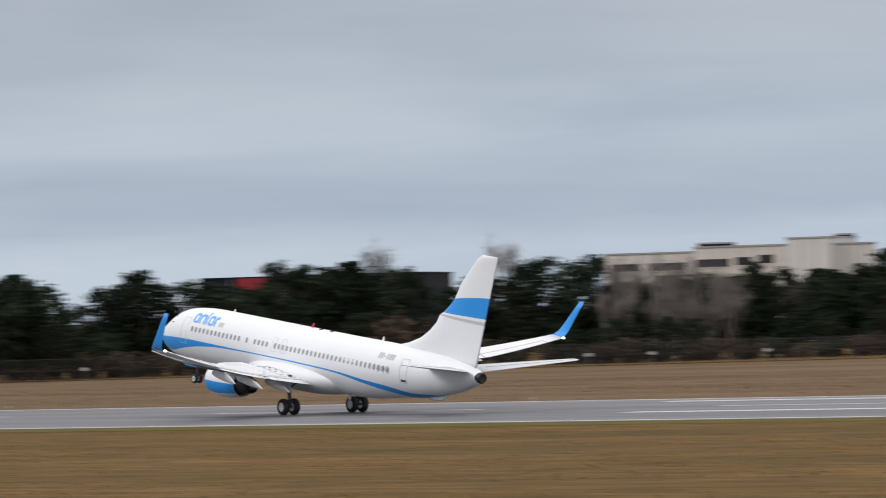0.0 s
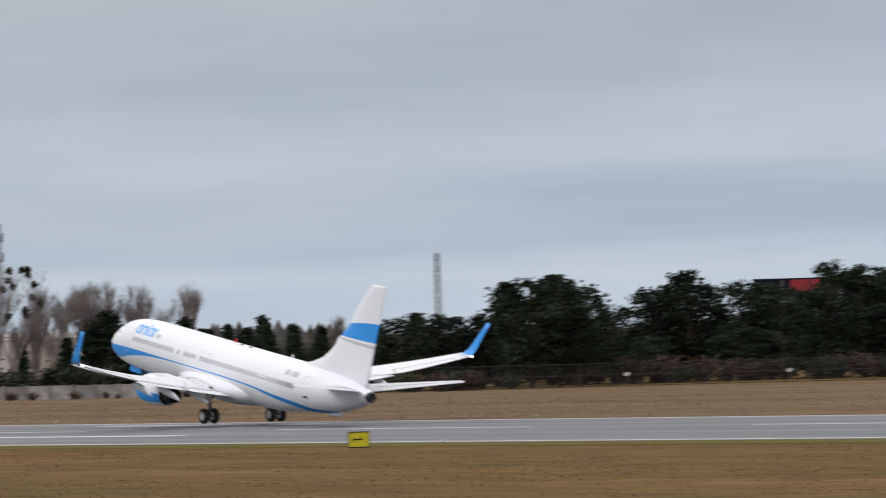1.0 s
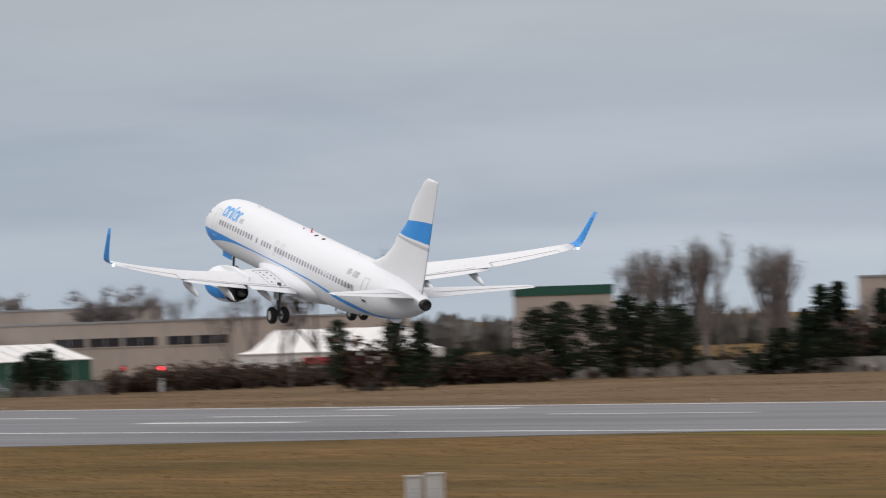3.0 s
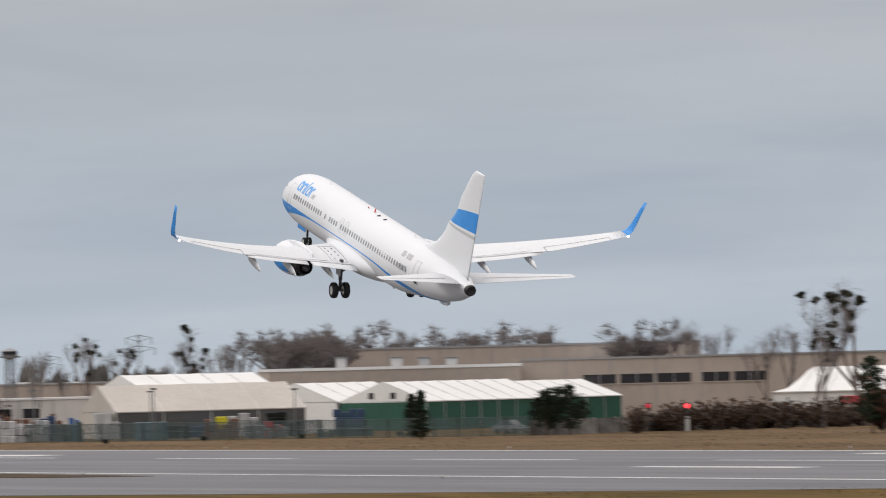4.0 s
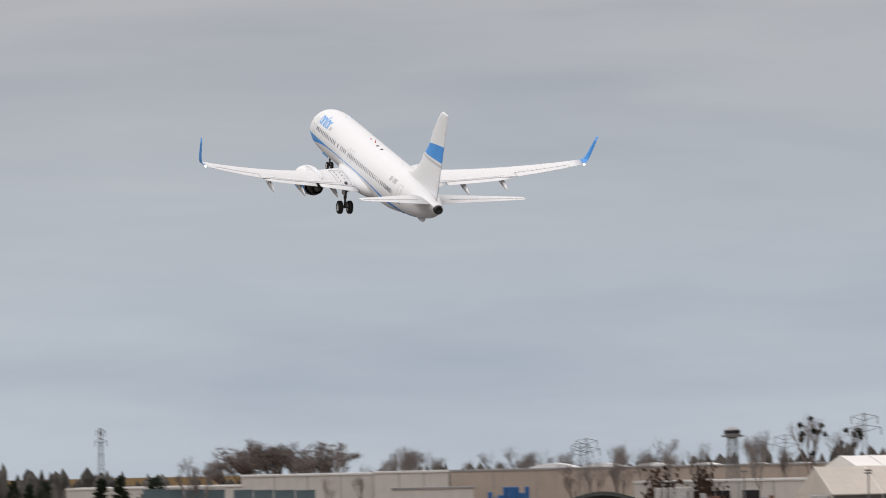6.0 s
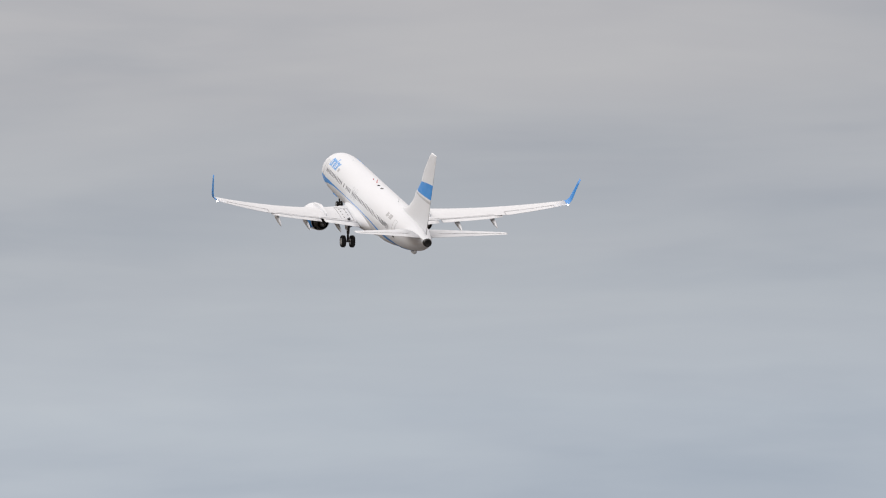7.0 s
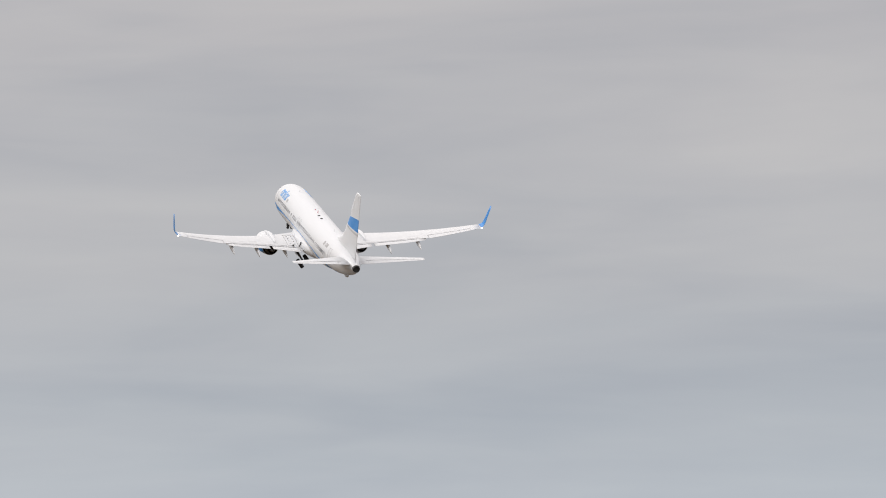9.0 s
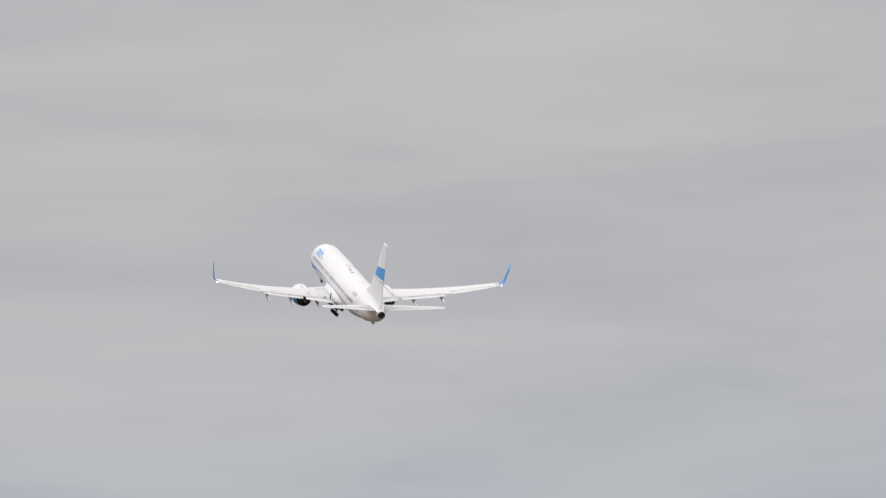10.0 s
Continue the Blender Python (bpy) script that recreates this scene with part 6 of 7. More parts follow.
def goods(name, label, category, a, b, h, mat, deep=2.4, rows=3, group="yard goods", levels=2):
    """Goods stacked side by side in the yard, each a part."""
    root, ln = site(name, label, category, a, b, group)
    rnd = random.Random(int(abs(a[0] * 10)))
    for i in range(rows):
        for j in range(levels):
            x0, x1 = ln * (i + rnd.uniform(-0.12, 0.12)) / rows + 0.05, ln * (i + 1 + rnd.uniform(-0.12, 0.12)) / rows - 0.05
            z0, z1 = h * j / levels, h * (j + 1) / levels - 0.04
            if j == levels - 1 and rnd.random() < 0.55:
                z1 -= (z1 - z0) * rnd.uniform(0.2, 0.7)
            bm = boxes((x0, rnd.uniform(0, 0.3), z0, x1, deep - rnd.uniform(0, 0.4), z1))
            bmesh.ops.bevel(bm, geom=bm.edges, offset=min(0.05, 0.2 * (z1 - z0)), segments=1, affect="EDGES")
            part("stack_piece", bm, mat, root)
    return root


def container(label, a, b, h, mat, deep=2.4):
    root, ln = site("shipping_container", label, "container", a, b, "containers")
    part("body", boxes((0, 0, 0.0, ln, deep, h)), mat, root)
    n = max(4, int(ln / 0.45))
    rib = mesh_of("rib", boxes((0, -0.05, 0.1, 0.2, 0.0, h - 0.1)), mat)
    for i in range(n):
        ob = new("rib", rib)
        ob.parent, ob.location = root, (ln * (i + 0.3) / n, 0, 0)
    part("roof_rail", boxes((-0.03, -0.07, h - 0.1, ln + 0.03, deep + 0.05, h + 0.04)), mat, root)


goods("sack_stack", "white sacks stacked in the yard", "sacks", (-561.4, 254.4), (-559.1, 259.3), 2.40, SACK, rows=6, levels=3)
goods("sack_stack", "white sacks stacked in the yard", "sacks", (-573.6, 256.5), (-572.2, 259.7), 3.39, SACK, rows=5, levels=3)
goods("pallet_stack", "grey-green pallet stack in the yard", "pallets", (-557.2, 258.7), (-555.8, 261.7), 2.17, TEAL, rows=4, levels=3)
goods("crate_stack", "blue crates on the yard stack", "crates", (-563.6, 263.8), (-563.1, 264.9), 2.57, BLUE_STEEL, rows=2, levels=2)
goods("crate_stack", "pale crates beside a shed", "crates", (-569.5, 251.0), (-567.9, 254.6), 1.94, TEAL_LIGHT, rows=5, levels=2)
goods("pallet_stack", "mixed timber pallets by the fence", "pallets", (-571.7, 246.1), (-569.5, 251.0), 1.95, RUST, rows=5, levels=2)
goods("pallet_stack", "dark pallets before the tent", "pallets", (-549.8, 264.9), (-548.2, 268.0), 1.97, TEAL_LIGHT, rows=4, levels=2)
goods("rubble_heap", "rusty orange goods before the tent", "scrap", (-544.7, 270.6), (-543.0, 274.0), 2.14, RUST, rows=4, levels=2)
goods("crate_stack", "yellow crate on the rusty goods", "crates", (-547.7, 273.6), (-547.1, 274.7), 2.34, YELLOW, rows=1, levels=2)
goods("pallet_stack", "grey scrap before the tent", "scrap", (-540.9, 273.6), (-538.8, 277.8), 1.38, STEEL, rows=6, levels=2)
goods("crate_stack", "dark red crates before the tent", "crates", (-545.3, 278.2), (-544.4, 280.1), 1.96, RED_ROOF, rows=2, levels=2)
goods("pallet_stack", "dark goods along the fence", "pallets", (-532.1, 277.6), (-529.2, 283.0), 1.04, TEAL, rows=6, levels=2)
container("dark blue container with pale lettering bars", (-597.4, 243.3), (-595.1, 248.6), 3.10, BLUE_DARK)
container("grey-green container beside the blue one", (-598.6, 240.2), (-597.4, 243.3), 3.10, TEAL)
goods("sack_stack", "pale wrapped bales behind the containers", "bales", (-612.8, 270.9), (-611.0, 275.0), 3.87, SACK, rows=6, levels=2)
goods("crate_stack", "row of blue drums on a container", "drums", (-618.4, 252.8), (-616.5, 257.2), 4.33, BLUE_STEEL, rows=8, levels=2)
container("bright blue open skip", (-646.7, 240.7), (-645.3, 244.5), 2.30, BLUE_STEEL)
container("bright blue open skip", (-645.1, 244.8), (-644.0, 247.8), 2.33, BLUE_STEEL)
container("tall grey-green storage tank panel", (-683.0, 234.1), (-682.2, 236.5), 4.63, TEAL_LIGHT)
container("tall grey-green storage tank panel", (-682.2, 236.5), (-681.4, 238.8), 4.56, TEAL_LIGHT)
container("tall grey-green storage tank panel", (-681.4, 238.9), (-680.6, 241.2), 4.50, TEAL_LIGHT)
container("tall grey-green storage tank panel", (-680.5, 241.3), (-679.8, 243.5), 4.44, TEAL_LIGHT)
container("tall grey-green storage tank panel", (-679.4, 244.5), (-678.6, 246.7), 4.36, TEAL_LIGHT)
container("tall grey-green storage tank panel", (-678.6, 246.8), (-677.8, 249.0), 4.29, TEAL_LIGHT)
container("tall grey-green storage tank panel", (-677.7, 249.1), (-676.8, 251.4), 4.23, TEAL_LIGHT)
container("tall grey-green storage tank panel", (-676.8, 251.6), (-676.0, 253.8), 4.17, TEAL_LIGHT)
goods("covered_stack", "goods under dark sheets in the yard", "covered goods", (-573.7, 241.7), (-572.9, 243.4), 2.86, DARK_TARP, rows=2, levels=3)
goods("sack_stack", "pale wrapped goods in the storage yard", "sacks", (-584.0, 249.1), (-583.4, 250.5), 2.10, SACK, rows=2, levels=2)
goods("covered_stack", "goods under dark sheets in the yard", "covered goods", (-582.3, 250.3), (-581.0, 253.1), 2.11, DARK_TARP, rows=3, levels=2)
goods("covered_stack", "goods under dark sheets in the yard", "covered goods", (-574.4, 250.5), (-573.7, 252.0), 1.33, DARK_TARP, rows=2, levels=2)
goods("sack_stack", "pale wrapped goods in the storage yard", "sacks", (-572.3, 251.7), (-570.8, 255.0), 1.35, SACK, rows=4, levels=3)
goods("crate_stack", "dark blue crates in the storage yard", "crates", (-576.6, 258.3), (-575.3, 261.0), 2.87, BLUE_DARK, rows=3, levels=3)
goods("pallet_stack", "grey-green pallets in the storage yard", "pallets", (-577.3, 262.9), (-576.2, 265.4), 1.47, TEAL_LIGHT, rows=3, levels=2)
goods("crate_stack", "dark blue crates in the storage yard", "crates", (-574.4, 265.3), (-573.6, 267.1), 2.75, BLUE_DARK, rows=2, levels=3)
goods("pallet_stack", "grey-green pallets in the storage yard", "pallets", (-569.8, 266.0), (-568.8, 268.0), 1.99, STEEL, rows=2, levels=2)
goods("sack_stack", "pale wrapped goods in the storage yard", "sacks", (-567.5, 268.8), (-566.3, 271.4), 2.98, SACK, rows=3, levels=2)
goods("covered_stack", "goods under dark sheets in the yard", "covered goods", (-566.6, 272.5), (-565.7, 274.4), 2.27, DARK_TARP, rows=2, levels=2)
goods("covered_stack", "goods under dark sheets in the yard", "covered goods", (-556.4, 270.8), (-554.8, 274.0), 1.41, DARK_TARP, rows=4, levels=3)
goods("crate_stack", "dark blue crates in the storage yard", "crates", (-563.5, 278.6), (-562.0, 281.4), 1.33, BLUE_DARK, rows=3, levels=3)
goods("sack_stack", "pale wrapped goods in the storage yard", "sacks", (-557.4, 280.2), (-555.9, 283.1), 2.59, SACK, rows=3, levels=3)
goods("covered_stack", "goods under dark sheets in the yard", "covered goods", (-554.1, 283.2), (-553.1, 285.1), 3.00, DARK_TARP, rows=2, levels=3)
goods("covered_stack", "goods under dark sheets in the yard", "covered goods", (-546.3, 281.7), (-545.6, 283.0), 1.64, DARK_TARP, rows=2, levels=3)
goods("sack_stack", "pale wrapped goods in the storage yard", "sacks", (-558.9, 290.5), (-557.9, 292.2), 1.88, SACK, rows=2, levels=3)
goods("crate_stack", "dark blue crates in the storage yard", "crates", (-548.9, 288.7), (-547.3, 291.7), 2.78, BLUE_DARK, rows=4, levels=3)
goods("covered_stack", "goods under dark sheets in the yard", "covered goods", (-625.5, 250.2), (-624.4, 252.9), 2.95, DARK_TARP, rows=3, levels=3)
goods("pallet_stack", "rusty brown goods in the storage yard", "pallets", (-636.6, 258.5), (-635.3, 261.5), 2.04, RUST, rows=3, levels=3)
goods("sack_stack", "pale wrapped goods in the storage yard", "sacks", (-632.9, 261.2), (-631.8, 263.8), 2.98, SACK, rows=3, levels=3)
goods("pallet_stack", "grey-green pallets in the storage yard", "pallets", (-621.0, 259.5), (-619.9, 262.2), 2.37, TEAL_LIGHT, rows=3, levels=3)
goods("covered_stack", "goods under dark sheets in the yard", "covered goods", (-629.6, 266.9), (-628.2, 270.3), 1.34, DARK_TARP, rows=4, levels=2)
goods("pallet_stack", "grey-green pallets in the storage yard", "pallets", (-620.5, 268.3), (-619.9, 269.7), 2.08, STEEL, rows=2, levels=3)
goods("pallet_stack", "grey-green pallets in the storage yard", "pallets", (-628.5, 273.8), (-627.7, 275.5), 1.75, STEEL, rows=2, levels=3)
goods("pallet_stack", "grey-green pallets in the storage yard", "pallets", (-619.8, 272.3), (-618.4, 275.4), 1.68, TEAL_LIGHT, rows=3, levels=3)
goods("crate_stack", "dark blue crates in the storage yard", "crates", (-623.2, 278.0), (-622.5, 279.7), 1.46, BLUE_DARK, rows=2, levels=3)
goods("pallet_stack", "rusty brown goods in the storage yard", "pallets", (-618.9, 279.5), (-617.6, 282.3), 2.75, RUST, rows=3, levels=2)
goods("pallet_stack", "rusty brown goods in the storage yard", "pallets", (-624.0, 285.5), (-622.6, 288.4), 2.07, RUST, rows=3, levels=2)
goods("pallet_stack", "rusty brown goods in the storage yard", "pallets", (-613.9, 285.6), (-613.3, 286.9), 2.72, RUST, rows=2, levels=2)
awning, n = site("awning", "dark green tarpaulin roof over yard goods", "awning", (-578.4, 245.7), (-575.5, 252.3))
part("tarpaulin", skin(bmesh.new(), [[(n * k / 8, y, 2.6 + q + 0.78 * math.sin(math.pi * k / 8)) for y, q in ((0, 0), (3, 0.4), (6, 0.1), (6, 0.0), (3, 0.3), (0, -0.1))] for k in range(9)]), DARK_TARP, awning)
part("side_sheet", skin(bmesh.new(), [[(n * k / 8, y, z) for y, z in ((0.0, 1.1), (0.0, 2.5 + 0.78 * math.sin(math.pi * k / 8)), (0.06, 2.5 + 0.78 * math.sin(math.pi * k / 8)), (0.06, 1.1))] for k in range(9)]), DARK_TARP, awning, "hanging dark side sheet")
for x in (0.3, 0.5, 0.97):
    part("post", boxes((n * x - 0.08, 0.2, -0.1, n * x + 0.08, 0.36, 2.7)), FENCE, awning)
car = thing("parked_car", "small grey car parked before the concrete wall", "car", (-509.8, 288.5, 0.0), 15)
rows = [[(x, y * w, z) for y, z in ((-0.82, 0.25), (0.82, 0.25), (0.86, 0.55), (0.80, t), (-0.80, t), (-0.86, 0.55))] for x, w, t in ((-2.0, 0.85, 0.72), (-1.8, 1.0, 0.86), (0.8, 1.0, 0.88), (1.9, 0.9, 0.70), (2.05, 0.8, 0.55))]
part("body", skin(bmesh.new(), rows), STEEL, car)
rows = [[(x, y, z) for y, z in ((-0.72, 0.86), (0.72, 0.86), (0.60, t), (-0.60, t))] for x, t in ((-1.75, 0.90), (-1.1, 1.40), (0.2, 1.45), (1.0, 0.90))]
part("cabin", skin(bmesh.new(), rows), DARK, car, "dark glazed cabin")
for x in (-1.3, 1.3):
    for y in (-0.78, 0.78):
        w = part("wheel", lathe(bmesh.new(), [(-0.1, 0.0), (-0.1, 0.3), (0.1, 0.3), (0.1, 0.0)], "y", 14), RUBBER, car, "", False, (x, y, 0.3))



# ---------------------------------------------------------------- low woods on the horizon
FAR_WOOD = material("far_winter_wood", (0.105, 0.100, 0.092), 0.95, vary=0.3, scale=0.05, spec=0.1, per_island=0.35)


def far_woods():
    """A broken line of many small leaning crowns along the horizon, one mesh."""
    gen = random.Random(17)
    verts, faces = [], []
    for k in range(2600):
        a = radians(26 + 62 * gen.random())
        r = 1090 + gen.uniform(0, 60)
        x, y = 40 - r * math.sin(a), -40 + r * math.cos(a)
        h = (6.6 + 1.2 * math.sin(a * 41) + 0.8 * math.sin(a * 97 + 1)) * gen.uniform(0.6, 1.12)
        w = gen.uniform(0.8, 2.2)
        b = len(verts)
        turn = gen.random()
        for z, f in ((-0.2, 0.75), (h * 0.45, 1.0), (h * 0.8, 0.6)):
            for j in range(5):
                t = (j + turn) * math.tau / 5
                q = w * f * gen.uniform(0.7, 1.2)
                verts.append((x + q * math.cos(t), y + q * math.sin(t), z + gen.uniform(-0.2, 0.2)))
        verts.append((x + gen.uniform(-0.4, 0.4), y, h))
        for i in (0, 5):
            for j in range(5):
                n = (j + 1) % 5
                faces.append((b + i + j, b + i + n, b + i + 5 + n, b + i + 5 + j))
        for j in range(5):
            faces.append((b + 10 + j, b + 10 + (j + 1) % 5, b + 15))
    me = bpy.data.meshes.new("far_woods")
    me.from_pydata(verts, [], faces)
    me.materials.append(FAR_WOOD)
    tagged(new("far_woods", me), "low grey-brown winter woods along the horizon", "woods", kind="stuff")


far_woods()

# ---------------------------------------------------------------- rough grass on the near side
STRAW = material("straw_grass", (0.178, 0.104, 0.034), 0.95, vary=0.2, scale=0.2, tint=(0.135, 0.088, 0.030), spec=0.1, per_island=0.25)
rng = np.random.default_rng(4)


def tuft_field(name, label, x0, x1, y0, y1, count, size, mat):
    """Many small bent blades in uneven patches, as one mesh."""
    x, y = rng.uniform(x0, x1, count), rng.uniform(y0, y1, count)
    thick = np.sin(x * 0.11 + 1.3 * np.sin(y * 0.21)) + np.sin(y * 0.37 + np.sin(x * 0.05) * 2) + rng.normal(0, 0.7, count)
    x, y = x[thick > -0.3], y[thick > -0.3]
    n = len(x)
    a, h, w = rng.uniform(0, math.tau, n), rng.uniform(0.4, 1.0, n) * size, rng.uniform(0.35, 0.9, n) * size * 1.6
    dx, dy, lx, ly = np.cos(a) * w, np.sin(a) * w, rng.normal(0, 0.3, n) * size, rng.normal(0, 0.3, n) * size
    z = np.full(n, -0.01)
    v = np.stack([np.stack([x - dx, y - dy, z], 1), np.stack([x + dx, y + dy, z], 1), np.stack([x + dx * 0.6 + lx, y + dy * 0.6 + ly, h * 0.8], 1), np.stack([x - dx * 0.5 + lx, y - dy * 0.5 + ly, h], 1)], 1).reshape(-1, 3)
    me = bpy.data.meshes.new(name)
    me.from_pydata(v.tolist(), [], [(4 * i, 4 * i + 1, 4 * i + 2, 4 * i + 3) for i in range(n)])
    me.materials.append(mat)
    tagged(new(name, me), label, "grass", kind="stuff")


tuft_field("grass_tufts", "dry straw-coloured grass tufts before the runway", -260, 40, 40, 158, 60000, 0.055, STRAW)
tuft_field("far_grass_tufts", "dry straw-coloured grass tufts beyond the runway", -560, -60, 232, 330, 34000, 0.08, FAR_GRASS)


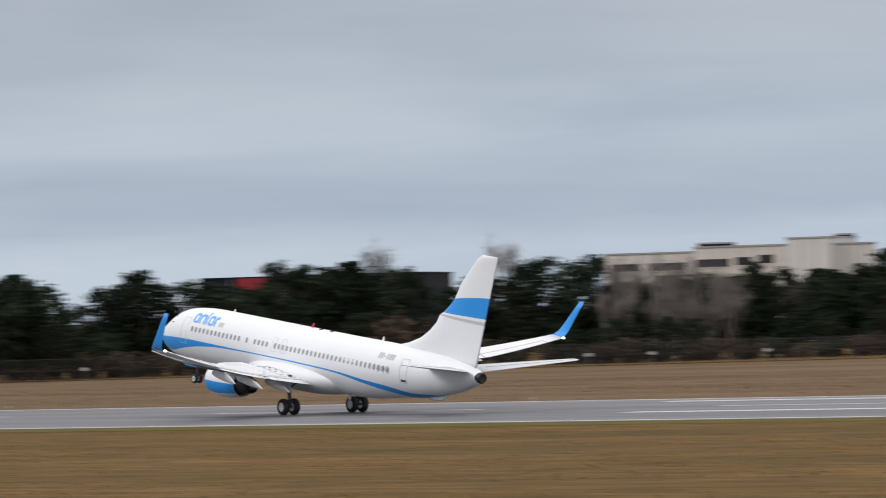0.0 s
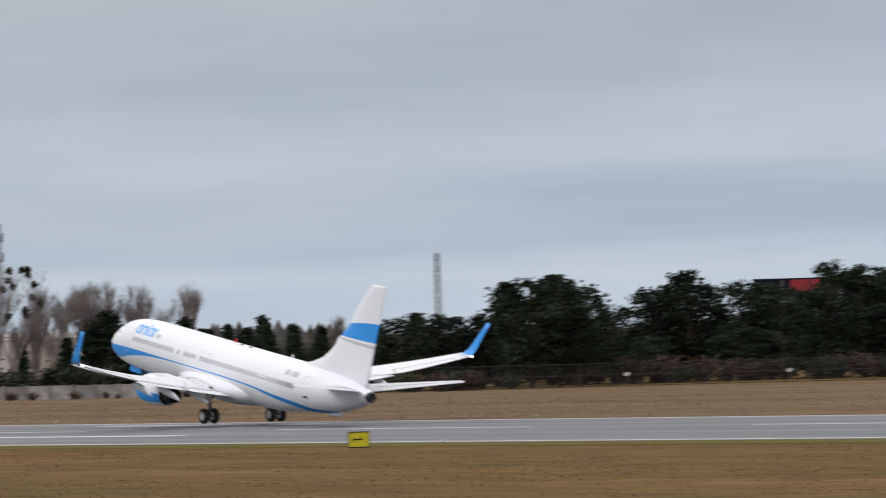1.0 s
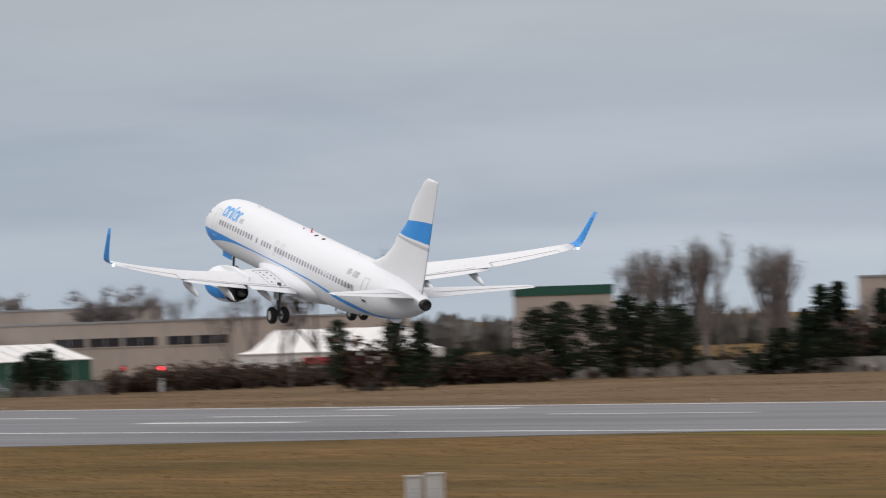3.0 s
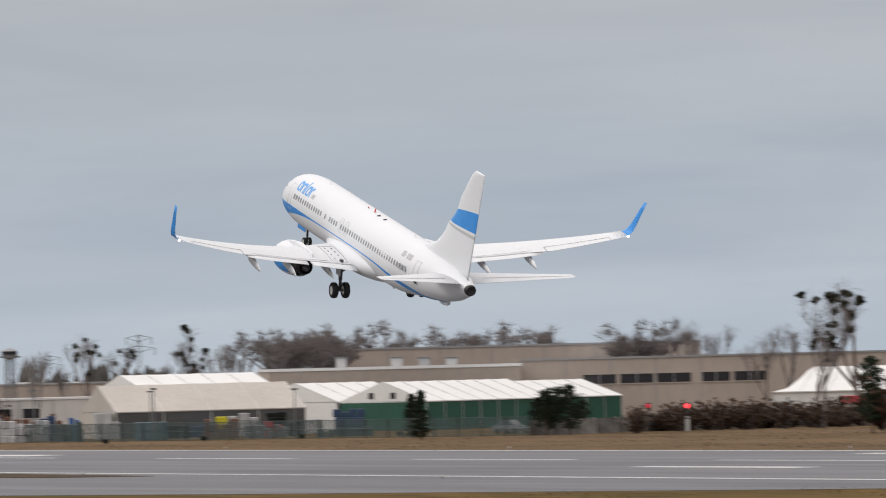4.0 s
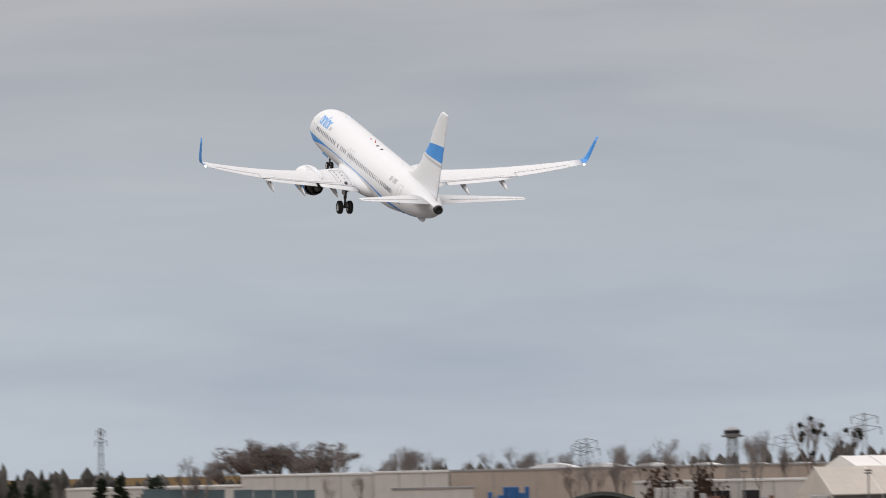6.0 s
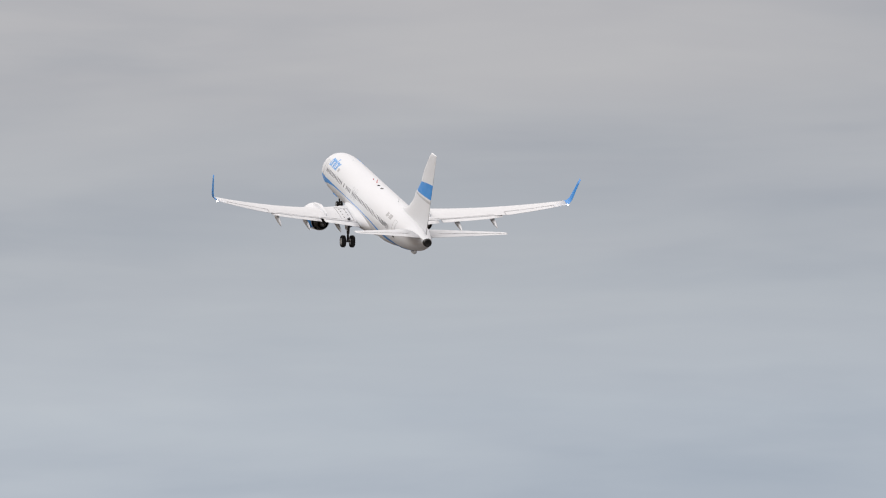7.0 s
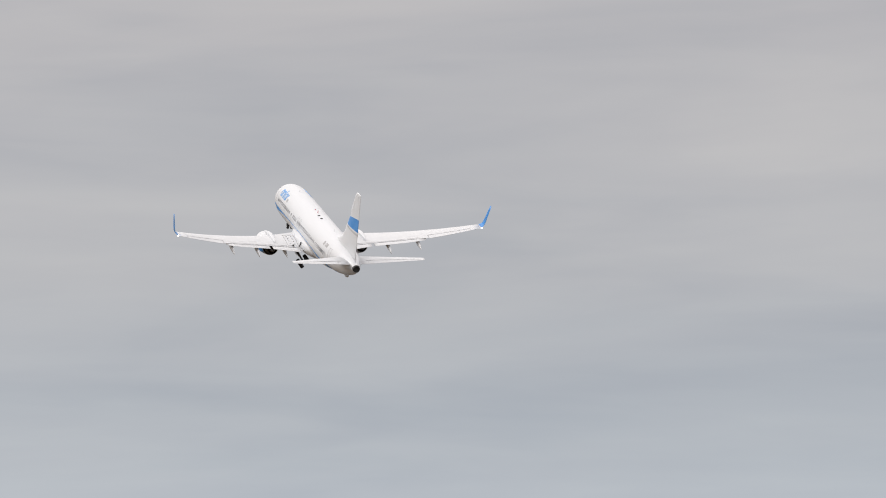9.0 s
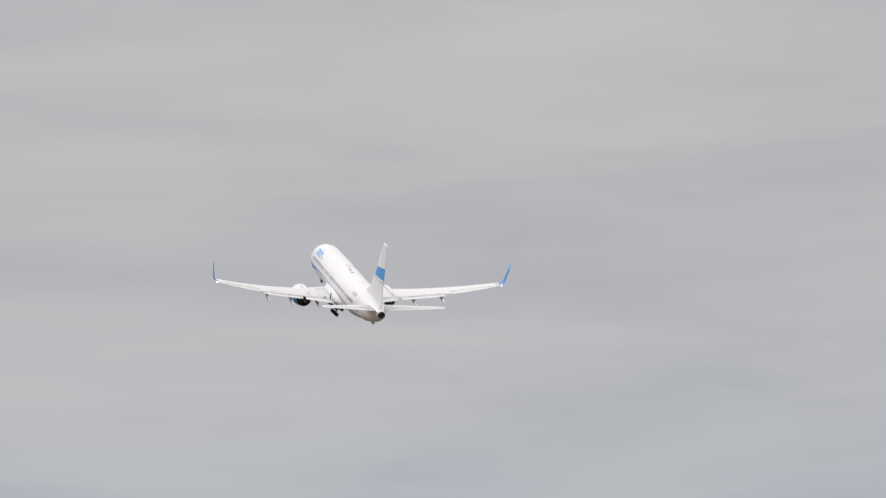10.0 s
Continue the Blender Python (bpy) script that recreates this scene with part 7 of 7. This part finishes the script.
# ---------------------------------------------------------------- what moves
def motions():
    flight = [
        (0, -142.81, 197.60, 3.93, 0.06, -7.36, 163.73),
        (0.1, -148.71, 198.08, 3.97, 0.15, -7.54, 163.89),
        (0.2, -154.30, 198.20, 4.00, 0.26, -7.72, 164.04),
        (0.3, -159.93, 198.37, 4.04, 0.37, -7.88, 164.18),
        (0.4, -165.94, 198.94, 4.07, 0.46, -8.03, 164.34),
        (0.5, -172.74, 200.27, 4.09, 0.52, -8.16, 164.47),
        (0.6, -181.21, 203.27, 4.08, 0.53, -8.29, 164.60),
        (0.7, -191.35, 207.78, 4.03, 0.49, -8.44, 164.72),
        (0.8, -202.12, 212.68, 4.00, 0.43, -8.59, 164.85),
        (0.9, -212.17, 216.63, 4.00, 0.37, -8.77, 164.96),
        (1, -220.00, 218.27, 4.09, 0.33, -8.95, 165.09),
        (1.1, -224.59, 216.78, 4.26, 0.31, -9.13, 165.21),
        (1.2, -226.81, 213.13, 4.50, 0.31, -9.29, 165.31),
        (1.3, -227.87, 208.58, 4.77, 0.31, -9.43, 165.42),
        (1.4, -228.93, 204.24, 5.07, 0.31, -9.57, 165.52),
        (1.5, -231.05, 201.01, 5.36, 0.27, -9.71, 165.63),
        (1.6, -234.32, 198.88, 5.67, 0.19, -9.84, 165.73),
        (1.7, -238.01, 197.16, 5.98, 0.10, -9.96, 165.84),
        (1.8, -241.81, 195.59, 6.31, -0.00, -10.07, 165.95),
        (1.9, -245.43, 193.96, 6.66, -0.10, -10.17, 166.06),
        (2, -248.57, 192.10, 7.00, -0.17, -10.25, 166.19),
        (2.1, -251.08, 189.97, 7.35, -0.24, -10.33, 166.31),
        (2.2, -253.25, 187.78, 7.73, -0.30, -10.44, 166.47),
        (2.3, -255.36, 185.69, 8.10, -0.35, -10.55, 166.64),
        (2.4, -257.74, 183.88, 8.48, -0.40, -10.69, 166.83),
        (2.5, -260.63, 182.43, 8.87, -0.43, -10.86, 167.01),
        (2.6, -264.06, 181.31, 9.25, -0.46, -11.02, 167.21),
        (2.7, -267.85, 180.38, 9.64, -0.46, -11.20, 167.41),
        (2.8, -271.98, 179.63, 10.05, -0.46, -11.39, 167.62),
        (2.9, -276.42, 179.05, 10.46, -0.44, -11.59, 167.84),
        (3, -281.17, 178.61, 10.88, -0.41, -11.80, 168.06),
        (3.1, -286.20, 178.32, 11.32, -0.38, -12.01, 168.29),
        (3.2, -291.51, 178.17, 11.77, -0.33, -12.24, 168.52),
        (3.3, -297.07, 178.15, 12.24, -0.27, -12.47, 168.77),
        (3.4, -302.89, 178.26, 12.72, -0.20, -12.70, 169.02),
        (3.5, -308.93, 178.48, 13.21, -0.12, -12.93, 169.27),
        (3.6, -315.20, 178.83, 13.72, -0.03, -13.17, 169.52),
        (3.7, -321.68, 179.29, 14.23, 0.08, -13.40, 169.79),
        (3.8, -328.33, 179.85, 14.77, 0.19, -13.63, 170.06),
        (3.9, -335.17, 180.54, 15.30, 0.32, -13.86, 170.33),
        (4, -342.16, 181.34, 15.85, 0.46, -14.08, 170.61),
        (4.1, -349.55, 182.37, 16.41, 0.63, -14.30, 170.89),
        (4.2, -357.42, 183.63, 16.98, 0.86, -14.51, 171.17),
        (4.3, -365.54, 184.98, 17.58, 1.08, -14.72, 171.44),
        (4.4, -373.64, 186.23, 18.20, 1.25, -14.92, 171.71),
        (4.5, -381.47, 187.21, 18.86, 1.34, -15.09, 171.95),
        (4.6, -389.14, 187.97, 19.57, 1.31, -15.25, 172.17),
        (4.7, -396.87, 188.60, 20.34, 1.21, -15.37, 172.40),
        (4.8, -404.40, 189.06, 21.14, 1.07, -15.49, 172.62),
        (4.9, -411.52, 189.30, 21.96, 0.91, -15.58, 172.82),
        (5, -418.00, 189.29, 22.80, 0.76, -15.67, 173.01),
        (5.1, -423.59, 188.95, 23.66, 0.62, -15.73, 173.19),
        (5.2, -428.47, 188.34, 24.55, 0.44, -15.79, 173.34),
        (5.3, -432.99, 187.57, 25.47, 0.25, -15.83, 173.47),
        (5.4, -437.45, 186.75, 26.40, 0.09, -15.88, 173.61),
        (5.5, -442.20, 185.98, 27.34, -0.01, -15.92, 173.76),
        (5.6, -447.28, 185.25, 28.29, -0.04, -15.97, 173.91),
        (5.7, -452.44, 184.49, 29.25, -0.03, -16.01, 174.05),
        (5.8, -457.67, 183.72, 30.22, 0.01, -16.06, 174.18),
        (5.9, -462.93, 182.95, 31.20, 0.04, -16.10, 174.30),
        (6, -468.18, 182.18, 32.18, 0.05, -16.13, 174.41),
        (6.1, -473.39, 181.41, 33.16, 0.07, -16.15, 174.51),
        (6.2, -478.54, 180.60, 34.13, 0.11, -16.18, 174.59),
        (6.3, -483.66, 179.76, 35.10, 0.16, -16.19, 174.68),
        (6.4, -488.71, 178.90, 36.07, 0.23, -16.22, 174.76),
        (6.5, -493.72, 178.02, 37.03, 0.29, -16.23, 174.84),
        (6.6, -498.68, 177.13, 38.00, 0.37, -16.27, 174.93),
        (6.7, -503.59, 176.25, 38.96, 0.44, -16.29, 175.00),
        (6.8, -508.45, 175.36, 39.94, 0.49, -16.33, 175.08),
        (6.9, -513.27, 174.48, 40.92, 0.54, -16.38, 175.18),
        (7, -518.05, 173.62, 41.90, 0.55, -16.45, 175.26),
        (7.1, -522.79, 172.78, 42.90, 0.54, -16.53, 175.36),
        (7.2, -527.51, 171.98, 43.91, 0.48, -16.63, 175.46),
        (7.3, -532.20, 171.21, 44.93, 0.39, -16.74, 175.58),
        (7.4, -536.88, 170.49, 45.98, 0.26, -16.89, 175.71),
        (7.5, -541.54, 169.83, 47.04, 0.07, -17.05, 175.83),
        (7.6, -546.21, 169.24, 48.12, -0.21, -17.22, 175.99),
        (7.7, -550.87, 168.70, 49.21, -0.54, -17.39, 176.14),
        (7.8, -555.51, 168.20, 50.32, -0.89, -17.56, 176.30),
        (7.9, -560.13, 167.71, 51.42, -1.22, -17.72, 176.46),
        (8, -564.74, 167.18, 52.55, -1.48, -17.88, 176.61),
        (8.1, -569.29, 166.71, 53.68, -1.68, -18.08, 176.76),
        (8.2, -573.87, 166.34, 54.82, -1.83, -18.31, 176.90),
        (8.3, -578.51, 165.95, 55.99, -1.93, -18.55, 177.05),
        (8.4, -583.31, 165.44, 57.18, -2.01, -18.77, 177.18),
        (8.5, -588.32, 164.68, 58.41, -2.06, -18.94, 177.32),
        (8.6, -593.64, 163.52, 59.66, -2.08, -19.07, 177.47),
        (8.7, -599.16, 161.98, 60.94, -2.08, -19.17, 177.61),
        (8.8, -604.72, 160.30, 62.23, -2.04, -19.24, 177.74),
        (8.9, -610.14, 158.72, 63.54, -1.99, -19.31, 177.87),
        (9, -615.25, 157.52, 64.82, -1.91, -19.34, 177.98),
        (9.1, -619.87, 156.89, 66.09, -1.81, -19.34, 178.08),
        (9.2, -624.11, 156.70, 67.35, -1.69, -19.31, 178.17),
        (9.3, -628.20, 156.61, 68.60, -1.54, -19.25, 178.25),
        (9.4, -632.34, 156.29, 69.86, -1.37, -19.17, 178.32),
        (9.5, -636.77, 155.41, 71.17, -1.17, -19.07, 178.40),
        (9.6, -641.55, 153.81, 72.50, -0.94, -18.95, 178.47),
        (9.7, -646.54, 151.72, 73.87, -0.67, -18.82, 178.55),
        (9.8, -651.69, 149.34, 75.26, -0.36, -18.68, 178.64),
        (9.9, -656.94, 146.86, 76.67, -0.05, -18.56, 178.73),
        (10, -662.24, 144.51, 78.12, 0.28, -18.45, 178.81),
    ]
    walk(aircraft, [(t, pose(x, y, z, a, b, c)) for t, x, y, z, a, b, c in flight])
    # the gear folds away after the climb is set
    for side, gear in GEARS.items():
        rows = [(0, 0), (7.6, 0), (8.0, 8), (8.5, 22), (9.0, 34), (9.5, 42), (10, 48)]
        walk(gear, [(t, pose(20 - 19.95, side * 2.86, -1.5, -side * a, 0, 0)) for t, a in rows])
    walk(nose_gear, [(t, pose(20 - 4.2, 0, -1.9, 0, -a, 0)) for t, a in ((0, 0), (7.8, 0), (8.5, 14), (9.2, 30), (10, 48))])


motions()
